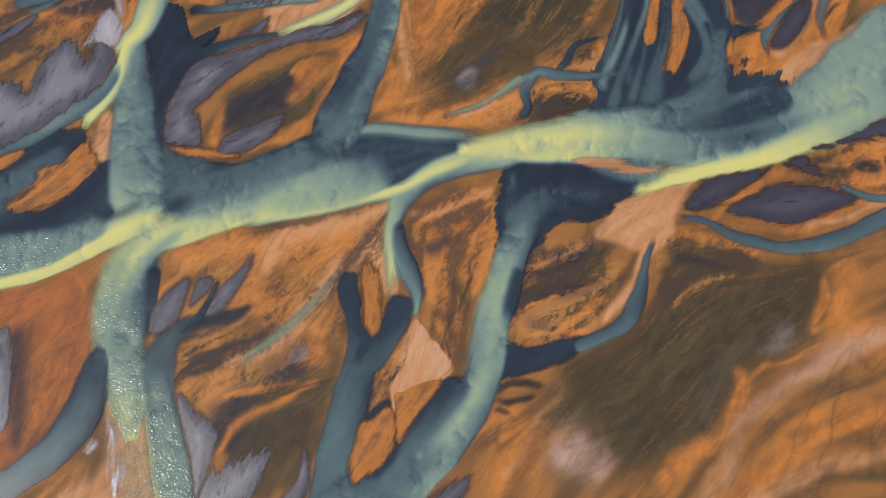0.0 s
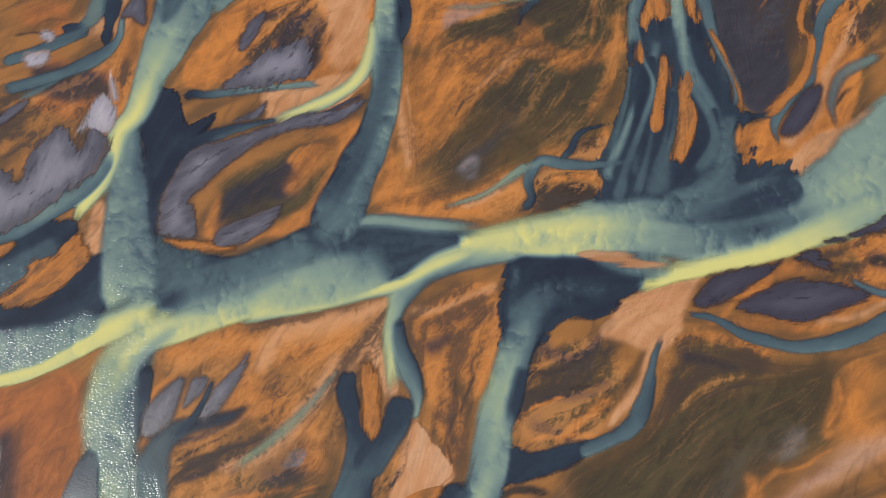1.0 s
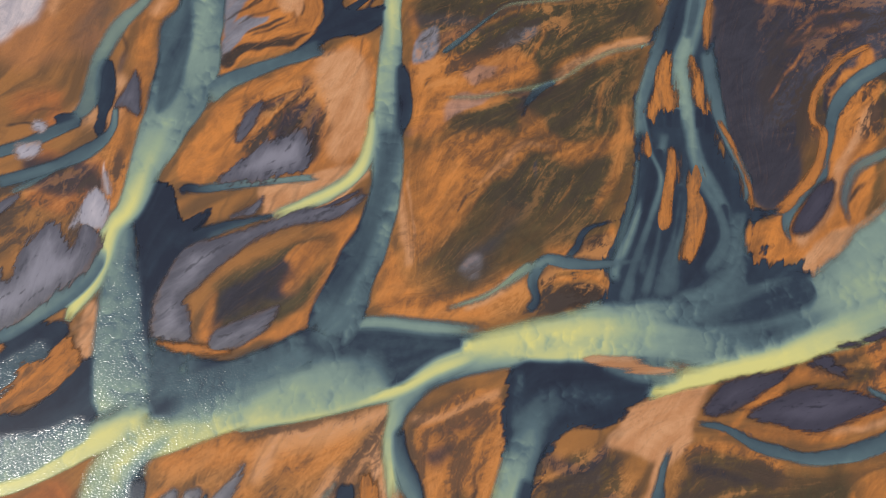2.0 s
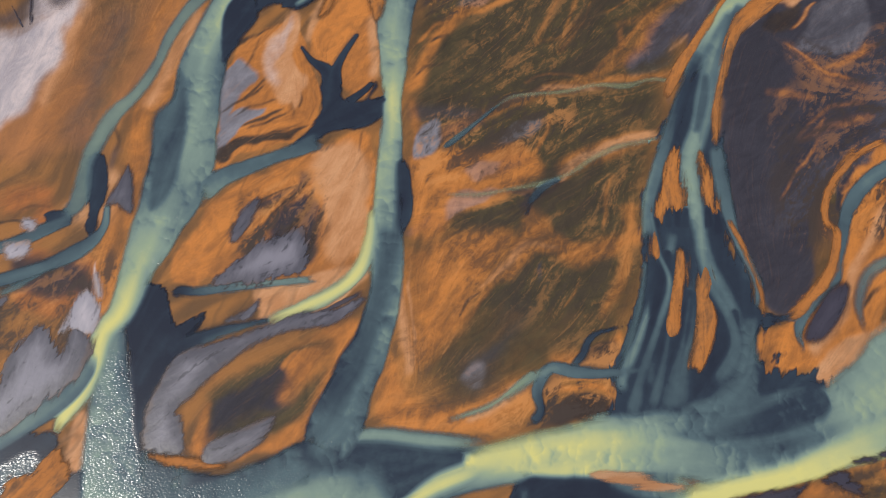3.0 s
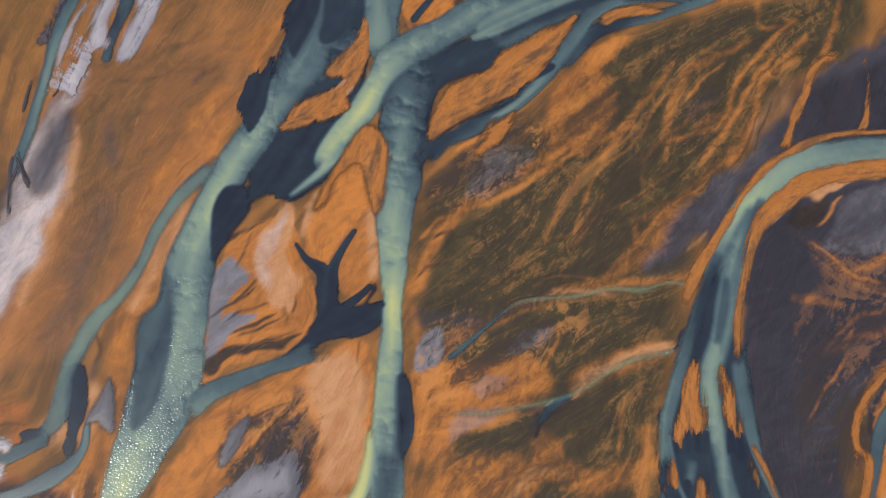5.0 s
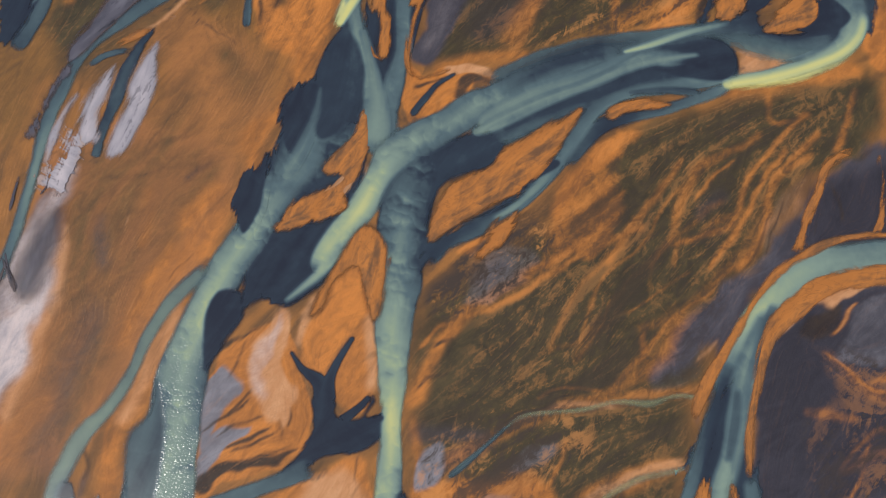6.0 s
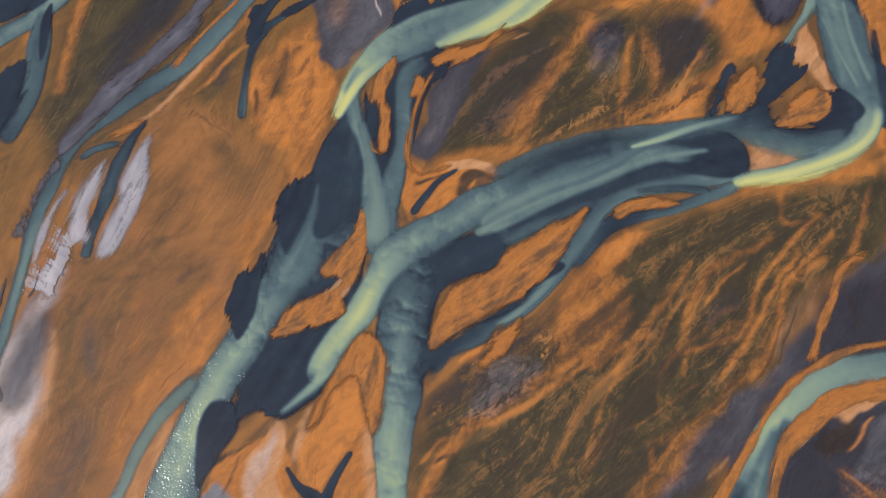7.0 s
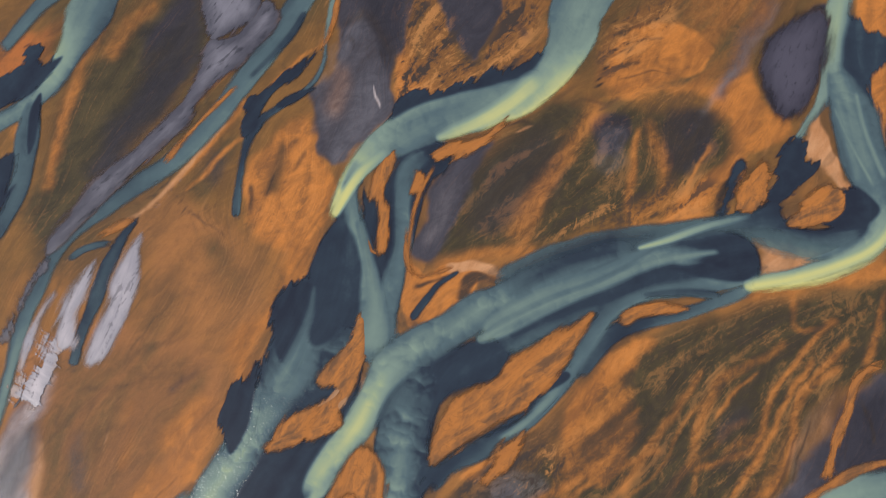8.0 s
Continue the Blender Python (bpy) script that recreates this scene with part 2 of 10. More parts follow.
def smooth(points, closed=False, each=8):
    """A Catmull-Rom curve through the points, whatever columns they have."""
    p = np.array(points, float)
    n = len(p)
    if not closed:
        p = np.vstack([2 * p[0] - p[1], p, 2 * p[-1] - p[-2]])
        idx = [(i, i + 1, i + 2, i + 3) for i in range(n - 1)]
    else:
        idx = [((i - 1) % n, i, (i + 1) % n, (i + 2) % n) for i in range(n)]
    t = np.linspace(0, 1, each, endpoint=False)[:, None]
    out = []
    for a, b, c, d in idx:
        a, b, c, d = p[a], p[b], p[c], p[d]
        out.append(0.5 * (2 * b + (c - a) * t + (2 * a - 5 * b + 4 * c - d) * t * t + (3 * b - a - 3 * c + d) * t ** 3))
    if not closed:
        out.append(p[-2][None])
    return np.vstack(out)


def even(curve, step):
    """The curve again at even steps; its length runs along as a last column."""
    run = np.concatenate([[0], np.cumsum(np.hypot(*np.diff(curve[:, :2], axis=0).T))])
    s = np.linspace(0, run[-1], max(4, int(run[-1] / step) + 1))
    return np.column_stack([np.interp(s, run, curve[:, k]) for k in range(curve.shape[1])] + [s])


def from_line(pts, poly, closed=True):
    """Distance from pts to a polyline; inside a closed one it is positive, outside negative."""
    a = poly
    b = np.roll(poly, -1, 0) if closed else poly[1:]
    a = a if closed else poly[:-1]
    best = np.full(len(pts), 1e9)
    inside = np.zeros(len(pts), bool)
    x, y = pts[:, 0], pts[:, 1]
    for (ax, ay), (bx, by) in zip(a, b):
        dx, dy = bx - ax, by - ay
        t = np.clip(((x - ax) * dx + (y - ay) * dy) / (dx * dx + dy * dy + 1e-9), 0, 1)
        best = np.minimum(best, (x - ax - t * dx) ** 2 + (y - ay - t * dy) ** 2)
        if closed and ay != by:
            inside ^= ((ay > y) != (by > y)) & (x < (bx - ax) * (y - ay) / (by - ay) + ax)
    best = np.sqrt(best)
    return np.where(inside, best, -best) if closed else best


LAID = []  # what lies where, and how many sheets deep


def level(lo, hi):
    """A height just above all that lies there already."""
    deep = 1 + max((n for a, b, n in LAID if (a < hi).all() and (b > lo).all()), default=0)
    LAID.append((lo, hi, deep))
    return 0.004 + 0.0022 * deep


def sheet(name, verts, faces, material, floats, flow):
    brush, fine = sampled(verts)
    floats = {"brush": brush, "fine": fine, **floats}
    if material == WATER:  # all water shares one field of tone, so that streams melt into each other
        tone, ripple, wide, clear = sampled(verts, POURED)
        known = np.clip(wide * 2 + 1, 0, 1)
        floats["tone"] = floats["tone"] * (1 - known) + tone * known
        floats["ripple"] = ripple
        floats["edge"] = np.maximum(floats["edge"], wide - 0.15)
        floats["opac"] = np.maximum(floats["opac"], clear)
        ways = np.column_stack([*sampled(verts, WAY), np.zeros(len(verts))])
    if "rag" in floats:  # shores fray along the way the water ran
        floats["edge"] = floats["edge"] + np.asarray(floats["rag"]) * 4.5 * (0.55 * brush + 0.45 * fine - 0.5)
    me = bpy.data.meshes.new(name)
    me.from_pydata(verts.tolist(), [], faces.tolist())
    for key, values in floats.items():
        me.attributes.new(key, "FLOAT", "POINT").data.foreach_set("value", np.broadcast_to(np.asarray(values, np.float32), (len(verts),)).copy())
    me.attributes.new("flow", "FLOAT_VECTOR", "POINT").data.foreach_set("vector", np.column_stack([flow, np.zeros(len(flow))]).astype(np.float32).ravel())
    if material == WATER:
        me.attributes.new("way", "FLOAT_VECTOR", "POINT").data.foreach_set("vector", ways.astype(np.float32).ravel())
    me.polygons.foreach_set("use_smooth", np.ones(len(me.polygons), bool))
    me.materials.append(material)
    me.update()
    return new(name, me)


def band(points, ends):
    """The middle line of a band, its width with rounded tips, its run, its leftward normals and its tones."""
    p = np.array(points, float)
    c = even(smooth(p), 0.6)
    xy, w, s = c[:, :2], np.maximum(c[:, 2], 0.3), c[:, -1]
    w = w * (1 + 0.035 * np.sin(s / 4.1 + p[0, 0]) + 0.025 * np.sin(s / 1.7 + p[0, 1]))
    for run, r in ((s, max(w[0] * 0.7, ends[0])), (s[-1] - s, max(w[-1] * 0.7, ends[1]))):
        w = w * np.sqrt(np.clip(1 - np.clip(1 - run / r, 0, 1) ** 2, 0.0, 1))
    tan = np.gradient(xy, axis=0)
    tan /= np.linalg.norm(tan, axis=1)[:, None] + 1e-9
    tones = c[:, 3:6] if p.shape[1] > 3 else np.full((len(c), 3), 0.5)
    return xy, np.maximum(w, 0.05), s, np.column_stack([-tan[:, 1], tan[:, 0]]), tones


def across(off, w, run, whole, tones, soft, ends):
    """Edge and tone at a place that lies off to the left of a band's middle."""
    side = np.minimum((w / 2 - off) / soft[0], (w / 2 + off) / soft[1])
    tip = np.minimum(run / (ends[0] * 0.7), (whole - run) / (ends[1] * 0.7)) - 0.5
    k = np.clip(off / (w / 2), -1, 1)
    tone = tones[..., 1] + np.where(k > 0, tones[..., 0] - tones[..., 1], tones[..., 2] - tones[..., 1]) * np.abs(k) ** 1.3
    return np.minimum(side, tip), tone


def ribbon(name, points, material, soft, ends, rag, ripple=0.0, opac=1.0, rise=0.0):
    """A band along a course of (x, y, width, and three tones across it)."""
    xy, w, s, left, tones = band(points, ends)
    over = max(soft) * 0.5 + rag * 0.7
    cols = int(np.clip(w.max() / 0.5, 8, 34))
    u = np.linspace(1, -1, cols)
    off = u[None, :] * (w / 2 + over)[:, None]
    pos = xy[:, None, :] + left[:, None, :] * off[:, :, None]
    edge, tone = across(off, w[:, None], s[:, None], s[-1], tones[:, None, :], soft, ends)
    z = level(pos.reshape(-1, 2).min(0), pos.reshape(-1, 2).max(0)) + rise * np.clip(edge, 0, 1)
    verts = np.column_stack([pos.reshape(-1, 2), np.broadcast_to(z, off.shape).ravel()])
    i = np.arange(off.size).reshape(off.shape)
    faces = np.stack([i[:-1, :-1], i[1:, :-1], i[1:, 1:], i[:-1, 1:]], -1).reshape(-1, 4)
    seed = (points[0][0] * 7.3) % 50
    flow = np.column_stack([np.broadcast_to(s[:, None], off.shape).ravel() + seed, off.ravel() + seed])
    return sheet(name, verts, faces, material, {"edge": edge.ravel(), "rim": (edge * min(soft)).ravel(), "tone": tone.ravel(), "rag": rag / min(soft), "ripple": ripple, "opac": opac}, flow)


def patch(name, outline, material, soft, rag, ang, tone=0.0, opac=1.0, rise=0.0, ripple=0.25, grow=0.0):
    """A lobed area with a frayed shore."""
    poly = smooth(outline, True, 6)
    over = soft * 0.5 + rag + grow
    lo, hi = poly.min(0) - over, poly.max(0) + over
    res = float(np.clip(math.sqrt((hi - lo).prod()) / 60, 0.18, 0.7))
    nx, ny = (np.ceil((hi - lo) / res).astype(int) + 1)
    gx, gy = np.meshgrid(lo[0] + np.arange(nx) * res, lo[1] + np.arange(ny) * res)
    pts = np.column_stack([gx.ravel(), gy.ravel()])
    d = from_line(pts, poly)
    i = np.arange(nx * ny).reshape(ny, nx)
    faces = np.stack([i[:-1, :-1], i[:-1, 1:], i[1:, 1:], i[1:, :-1]], -1).reshape(-1, 4)
    faces = faces[(d[faces] > -over).any(1)]
    used, faces = np.unique(faces, return_inverse=True)
    faces = faces.reshape(-1, 4)
    pts, d = pts[used], d[used]
    z = level(lo, hi) + rise * np.clip(d / 2.5, 0, 1) ** 0.7
    a = radians(ang)
    seed = (outline[0][0] * 5.1) % 60
    flow = np.column_stack([pts[:, 0] * math.cos(a) + pts[:, 1] * math.sin(a) + seed, -pts[:, 0] * math.sin(a) + pts[:, 1] * math.cos(a) + seed])
    return sheet(name, np.column_stack([pts, z]), faces, material, {"edge": (d + grow) / soft, "rim": d + grow, "tone": tone, "rag": rag / soft, "ripple": ripple, "opac": opac}, flow)


# ---- the plain: one sheet to the horizon ----
CELL = 0.30
fine_x, fine_y = np.arange(-110, 116.01, CELL), np.arange(-56, 272.01, CELL)
FX, FY = np.meshgrid(fine_x, fine_y)
RAW = np.column_stack([FX.ravel(), FY.ravel()])


def waves(p, seed, size):
    rng = np.random.RandomState(seed)
    out = np.zeros(len(p))
    for k in range(10):
        a, f = rng.uniform(0, math.tau), math.tau / (size * rng.uniform(0.5, 1.6))
        out += np.sin((p[:, 0] * math.cos(a) + p[:, 1] * math.sin(a)) * f + rng.uniform(0, 9))
    return out / 10


PLAIN = RAW + np.column_stack([2.4 * waves(RAW, 11, 24) + 1.2 * waves(RAW, 12, 9) + 0.7 * waves(RAW, 15, 4), 2.4 * waves(RAW, 13, 24) + 1.2 * waves(RAW, 14, 9) + 0.7 * waves(RAW, 16, 4)])
STAIN = {key: np.zeros(len(PLAIN), np.float32) for key in ("olive", "dusk", "mud", "pale", "vivid", "brown", "red", "braid", "ochre", "orange", "white", "umber", "ash")}
COURSES = []  # samples of the way in which water has run: x, y, direction, weight


def runs(course, weight):
    c = even(smooth(np.array(course)[:, :2]), 3.0)
    t = np.gradient(c[:, :2], axis=0)
    COURSES.extend(zip(c[:, 0], c[:, 1], np.arctan2(t[:, 1], t[:, 0]), [weight] * len(c)))


def near(poly, reach):
    lo, hi = poly.min(0) - reach, poly.max(0) + reach
    return np.where((PLAIN[:, 0] > lo[0]) & (PLAIN[:, 0] < hi[0]) & (PLAIN[:, 1] > lo[1]) & (PLAIN[:, 1] < hi[1]))[0]


def stain(key, amount, soft, outline):
    poly = smooth(outline, True, 5)
    soft *= 1.3
    at = near(poly, soft)
    k = np.clip(from_line(PLAIN[at], poly) / soft + 0.5, 0, 1)
    STAIN[key][at] = np.maximum(STAIN[key][at], amount * k * k * (3 - 2 * k))


def streak(key, amount, course):
    c = even(smooth(course), max(0.3, 0.25 * min(p[2] for p in course)))
    at = near(c[:, :2], c[:, 2].max())
    px, py = PLAIN[at, 0] * 0.5 + RAW[at, 0] * 0.5, PLAIN[at, 1] * 0.5 + RAW[at, 1] * 0.5
    best = np.zeros(len(at))
    for x, y, w, s in c:
        best = np.maximum(best, np.exp(-((px - x) ** 2 + (py - y) ** 2) / (0.30 * w * w)))
    STAIN[key][at] = np.maximum(STAIN[key][at], amount * best)
    if len(course) > 2:
        runs(course, 0.5)


def fringe(key, amount, course, reach, lean, width, gap=1.3):
    """Feathered fingers that stand off a course, leaning to an angle in degrees."""
    c = even(smooth(np.array(course, float)), gap)
    rng = np.random.RandomState(int(abs(course[0][0] * 37 + course[0][1] * 11)) % 9999)
    all_at = near(c[:, :2], reach * 1.6 + width)
    for x, y, s in c:
        a, far = radians(lean + rng.uniform(-18, 18)), reach * rng.uniform(0.45, 1.35)
        x, y = x + rng.uniform(-0.5, 0.5), y + rng.uniform(-0.5, 0.5)
        dx, dy = math.cos(a), math.sin(a)
        by = all_at[(np.abs(RAW[all_at, 0] - x) < far + width) & (np.abs(RAW[all_at, 1] - y) < far + width)]
        px, py = RAW[by, 0] - x, RAW[by, 1] - y
        along = px * dx + py * dy
        off = -px * dy + py * dx + 0.35 * np.sin(along * 1.1 + x)
        w = width * (1 - 0.75 * np.clip(along / far, 0, 1)) * rng.uniform(0.7, 1.2)
        k = np.exp(-(off / (0.5 * w)) ** 2) * np.clip(along / 0.6 + 1, 0, 1) * np.clip((far - along) / 0.8, 0, 1)
        STAIN[key][by] = np.maximum(STAIN[key][by], amount * k)


# stains of algae, silt and iron on the plain; some white also holds sun glare
stain("olive", 0.9, 8.2, [(23.3, -4), (33.1, 1.1), (47.9, 8.3), (63.9, 13.2), (78.1, 13.6), (78.2, 4.1), (74, -3.6), (60.7, -7.9), (56.2, -14.8), (49.4, -23.1), (34.4, -27.5), (19, -25.6), (16.5, -16.8)])
stain("umber", 0.22, 7, [(46.4, -3.1), (59.4, 6.4), (74.2, 11.4), (74.9, 2), (69.2, -4.5), (56.9, -10.5), (53.4, -19), (45.3, -20.7), (44.2, -11.9)])
streak("pale", 0.5, [(22.8, -21.5, 12.3), (28, -25, 7.8)])
streak("mud", 0.4, [(21.7, -20.4, 13.4), (26.9, -25, 10)])
streak("pale", 0.55, [(97.9, 0.6, 6.9), (80.6, -5.2, 6.3), (68.1, -11.1, 5.1), (58.1, -17.1, 4.5), (52.3, -26.4, 4.4), (46.9, -33.5, 4.4)])
streak("mud", 0.45, [(98.2, 2.3, 6.9), (78.1, -6.2, 5.1), (64.6, -12, 3.9), (56.7, -19.2, 3.3), (53.1, -28.6, 3.3)])
streak("vivid", 0.72, [(85.8, -18.8, 6.7), (72.3, -20.1, 7.8), (61.1, -27, 6.6), (53.4, -33.8, 6.5)])
streak("pale", 0.6, [(84.5, -25.2, 2.9), (69.7, -28.5, 3.7), (56.8, -33, 3.3)])
streak("vivid", 0.72, [(58.3, -8.3, 2.7), (56.8, -14.9, 3.4), (53.2, -20.1, 3.3), (48.3, -23, 4.4), (41, -27.9, 5.5)])
streak("vivid", 0.64, [(77.8, 7.7, 2.5), (75.7, -0.3, 2.5)])
streak("vivid", 0.64, [(88.7, -3.4, 9.1), (79.5, 1.7, 6.9), (83.5, 10.8, 7)])
streak("olive", 0.6, [(62.6, -31.3, 4.4), (73.9, -29.8, 3.3), (83.7, -29.3, 3.3)])
streak("vivid", 0.64, [(7.5, -16.3, 6.8), (14.2, -16.7, 10.1), (10, -27.1, 10)])
streak("pale", 0.4, [(21.8, -8.4, 3.4), (16.5, -15.8, 2.5), (10.2, -25, 2.7)])
streak("vivid", 0.72, [(-54.1, 23, 6), (-43.4, 24.7, 8.4), (-31.4, 22.8, 10.8), (-21.8, 24.6, 8.4)])
streak("vivid", 0.64, [(-41, 13.8, 9.5), (-31.6, 8.5, 10.5), (-27.2, -0.9, 6.9)])
streak("pale", 0.75, [(-9.5, 30.6, 3.6), (-21.7, 27.7, 4.8), (-33.8, 25.4, 4.8), (-37.4, 19.5, 3.6)])
streak("pale", 0.8, [(-22, 18.6, 3.6), (-29.3, 8.4, 3.5), (-37.5, 2, 3.5), (-44.5, -0.5, 2.8)])
streak("pale", 0.6, [(-12.1, 26.4, 4.8), (-17.1, 20.7, 4.3), (-22.1, 15, 3.5)])
stain("olive", 0.8, 2.9, [(-45.6, -6.6), (-37.6, -0.3), (-24.7, 3.5), (-22.7, -5.7), (-27.4, -9.9), (-37.6, -11.5), (-43.3, -13.3)])
stain("dusk", 0.7, 3.5, [(-37.6, -1.4), (-30.6, 2.7), (-27.1, 0.2), (-30.7, -5.2), (-36.4, -4.9)])
stain("olive", 0.85, 3.5, [(-49, -10.8), (-41, -9.1), (-27.4, -9.9), (-29.8, -18.4), (-36.6, -21.3), (-47.8, -16.3)])
stain("dusk", 0.7, 2.3, [(-47.9, -6.4), (-38.7, -5.9), (-43.3, -16.6), (-47.3, -15.3)])
streak("mud", 0.7, [(-32.9, 0.3, 2.3), (-28.9, 0.9, 1.9)])
stain("red", 0.9, 4.7, [(-107.2, 15.5), (-86.1, 18.9), (-75.5, 20.7), (-72.7, 11), (-74.4, -2.6), (-80.6, -15.5), (-88.2, -20.4), (-103.9, -20.5)])
streak("dusk", 0.8, [(-88.9, 7.4, 5.9), (-88.1, -4, 5.8), (-88.7, -12.8, 4.6)])
streak("dusk", 0.6, [(-84, -15.3, 6.8), (-78.7, -9, 3.4)])
streak("vivid", 0.56, [(-75.8, -20, 5.6), (-82.3, -23.9, 4.5)])
stain("olive", 0.75, 7.0, [(-3.9, 70.2), (6.1, 86.6), (37.1, 84.5), (40.7, 70), (33.6, 62.3), (20.7, 59.1), (7.6, 51.9), (-0.8, 56.4)])
streak("dusk", 0.4, [(9.4, 59.8, 7.5), (17.9, 71.6, 7.6)])
stain("orange", 0.8, 3.5, [(-12.3, 51.9), (-9.3, 63.7), (-3.5, 54), (11.1, 48.4), (-1.3, 47.9)])
streak("pale", 0.6, [(-6, 73.2, 2), (-5.2, 64.8, 2.5), (-4.9, 60.7, 1.3)])
streak("mud", 0.35, [(8, 57.2, 8.8), (10.7, 59.7, 6.3)])
streak("vivid", 0.72, [(16.5, 54, 7.5), (3.8, 50.8, 5), (-8.5, 53, 7.5)])
streak("pale", 0.8, [(17.3, 55.9, 2.2), (12.7, 52.9, 2.5), (6.2, 50, 1.5)])
stain("orange", 0.8, 2.3, [(-49.6, 47.8), (-45.9, 55.4), (-33.3, 65.3), (-15.3, 71), (-14.5, 58.7), (-26, 48.8), (-40.9, 45.9)])
stain("dusk", 0.9, 2.9, [(-47.1, 50.9), (-43.4, 56.6), (-33.3, 62.6), (-25.7, 64.8), (-27.7, 58.2), (-33.4, 53.3), (-42.1, 51.2)])
stain("olive", 0.9, 3.5, [(-46.5, 50.2), (-44.7, 59.3), (-30.7, 66.5), (-20.6, 67.2), (-27.2, 52.9), (-40.9, 47.2)])
stain("pale", 0.95, 1.6, [(39.8, 29.3), (47.3, 31.4), (54.7, 32.4), (50.9, 26.2), (48.3, 20.2), (43, 15.7), (38.6, 18.4), (32.8, 20), (33.3, 24.2)])
stain("olive", 0.7, 1.9, [(14, 8.1), (20.4, 14.7), (25.7, 20.4), (32.7, 18.8), (34.3, 11.5), (31.2, 4.7), (19.2, 0.8)])
streak("dusk", 0.8, [(19.7, 19.6, 3.1), (27.7, 16.7, 2.8), (32.9, 21.2, 2.4)])
streak("dusk", 0.8, [(16.5, 10.3, 2.3), (25.8, 9.7, 2.3), (31.9, 11.7, 1.9)])
streak("dusk", 0.7, [(17.2, 4.4, 2.6), (25, 1.6, 2.3)])
streak("mud", 0.5, [(20.4, 14.7, 1.6), (29.9, 15.3, 1.4)])
streak("vivid", 0.72, [(21.6, 1.8, 1.6), (26.5, 5, 2.1), (31.5, 8.2, 2.6)])
stain("olive", 0.7, 1.9, [(42.7, 4), (46.4, 14.3), (51.8, 20), (64.5, 16.8), (63.5, 10.9), (50.3, 8.2)])
streak("dusk", 0.8, [(48.9, 15.4, 3.1), (58.1, 13.6, 2.3)])
streak("vivid", 0.64, [(47, 19.1, 2.4), (56.6, 19.7, 2.8), (65.4, 15.5, 2.3)])
stain("orange", 0.6, 1.2, [(-6.1, 27.3), (10, 33.7), (12.6, 27.4), (9.9, 16.6), (4.3, 4), (0.4, -2.6), (-3.5, 9.1)])
streak("dusk", 0.75, [(-2.8, 21, 4), (0.8, 22.6, 2.9)])
streak("dusk", 0.5, [(-0.2, 25.7, 2.2), (9.6, 27.5, 1.7)])
streak("dusk", 0.6, [(1.2, 8.8, 2.6), (0.7, 1.9, 1.9)])
streak("pale", 0.6, [(-6, 28.5, 2.4), (2.4, 29.2, 1.9), (11.1, 32.4, 2.4)])
streak("olive", 0.7, [(1.5, 13.5, 3.5), (4.7, 8.6, 3.5)])
stain("brown", 0.85, 5.9, [(-80, 184.8), (-40.8, 182.1), (-40.6, 161.4), (-51.8, 144), (-62.5, 126.1), (-73, 115.4), (-88.4, 110.1), (-98.8, 116.9), (-81.9, 136.5)])
streak("olive", 0.45, [(-72, 163.5, 7.9), (-75.1, 149.6, 7.8), (-65.8, 143.5, 7.7), (-70, 126.6, 6.2)])
streak("vivid", 0.56, [(-52.2, 156.5, 6.5), (-58.3, 147.2, 7.7), (-61.8, 139.2, 5.1)])
streak("vivid", 0.56, [(-45.8, 161.8, 5.2), (-52.1, 152.3, 3.9)])
streak("vivid", 0.56, [(-77.4, 127, 5), (-80.8, 122.1, 5), (-84, 116, 4.9)])
streak("mud", 0.4, [(-68.4, 143.7, 9), (-77, 120.6, 9.9), (-72.6, 109.2, 7.3)])
streak("mud", 0.4, [(-59, 132.4, 5), (-63.7, 126.2, 3.7)])
streak("pale", 0.7, [(-70.8, 98.2, 7.2), (-76.7, 98.6, 4.8), (-68.8, 105.3, 4.8)])
stain("red", 0.6, 2.3, [(-86.7, 89.8), (-74.9, 89.2), (-69.9, 84.3), (-75.3, 77.9), (-80.9, 76), (-88, 78.6)])
stain("dusk", 0.8, 2.9, [(-87.7, 88.8), (-76, 88.1), (-70.9, 82.1), (-81.2, 80.5), (-88.4, 83.1)])
streak("red", 0.7, [(-90.1, 101.7, 7.2), (-83, 102.5, 4.8), (-84.7, 94.4, 4.8)])
streak("vivid", 0.72, [(-68.4, 98.1, 7.2), (-67.8, 87.6, 7), (-69.5, 77.6, 4.6), (-74.5, 65.9, 3.4)])
streak("vivid", 0.72, [(-49.3, 145.2, 3.8), (-55.3, 132.2, 5), (-62.2, 119.7, 6.2), (-62.9, 108.6, 6.1)])
streak("pale", 0.7, [(-50.6, 143.9, 3.3), (-56.5, 132.3, 3.8), (-61.1, 123.5, 3.7)])
streak("mud", 0.5, [(-68.9, 107.7, 1.9), (-67.4, 112.5, 2)])
stain("orange", 0.9, 1.6, [(-54.8, 82.3), (-48.2, 96.9), (-38.7, 103.5), (-26.7, 108.8), (-11, 111.6), (-13, 85.6), (-23.6, 80.5), (-39.7, 81.4)])
stain("pale", 0.8, 2.6, [(-24.3, 108.7), (-12.2, 109.2), (-13.5, 87.9), (-20.1, 82.6), (-23.3, 95.4)])
stain("dusk", 0.9, 2.6, [(-34, 92.5), (-26.8, 99.2), (-23.4, 90.8), (-24.7, 84), (-31.6, 86.6)])
streak("dusk", 0.8, [(-42.2, 91.9, 2.4), (-36.3, 97.4, 3.1), (-26.8, 102.8, 3.6)])
streak("olive", 0.6, [(-35.1, 96.1, 3.6), (-28, 102.8, 4.8)])
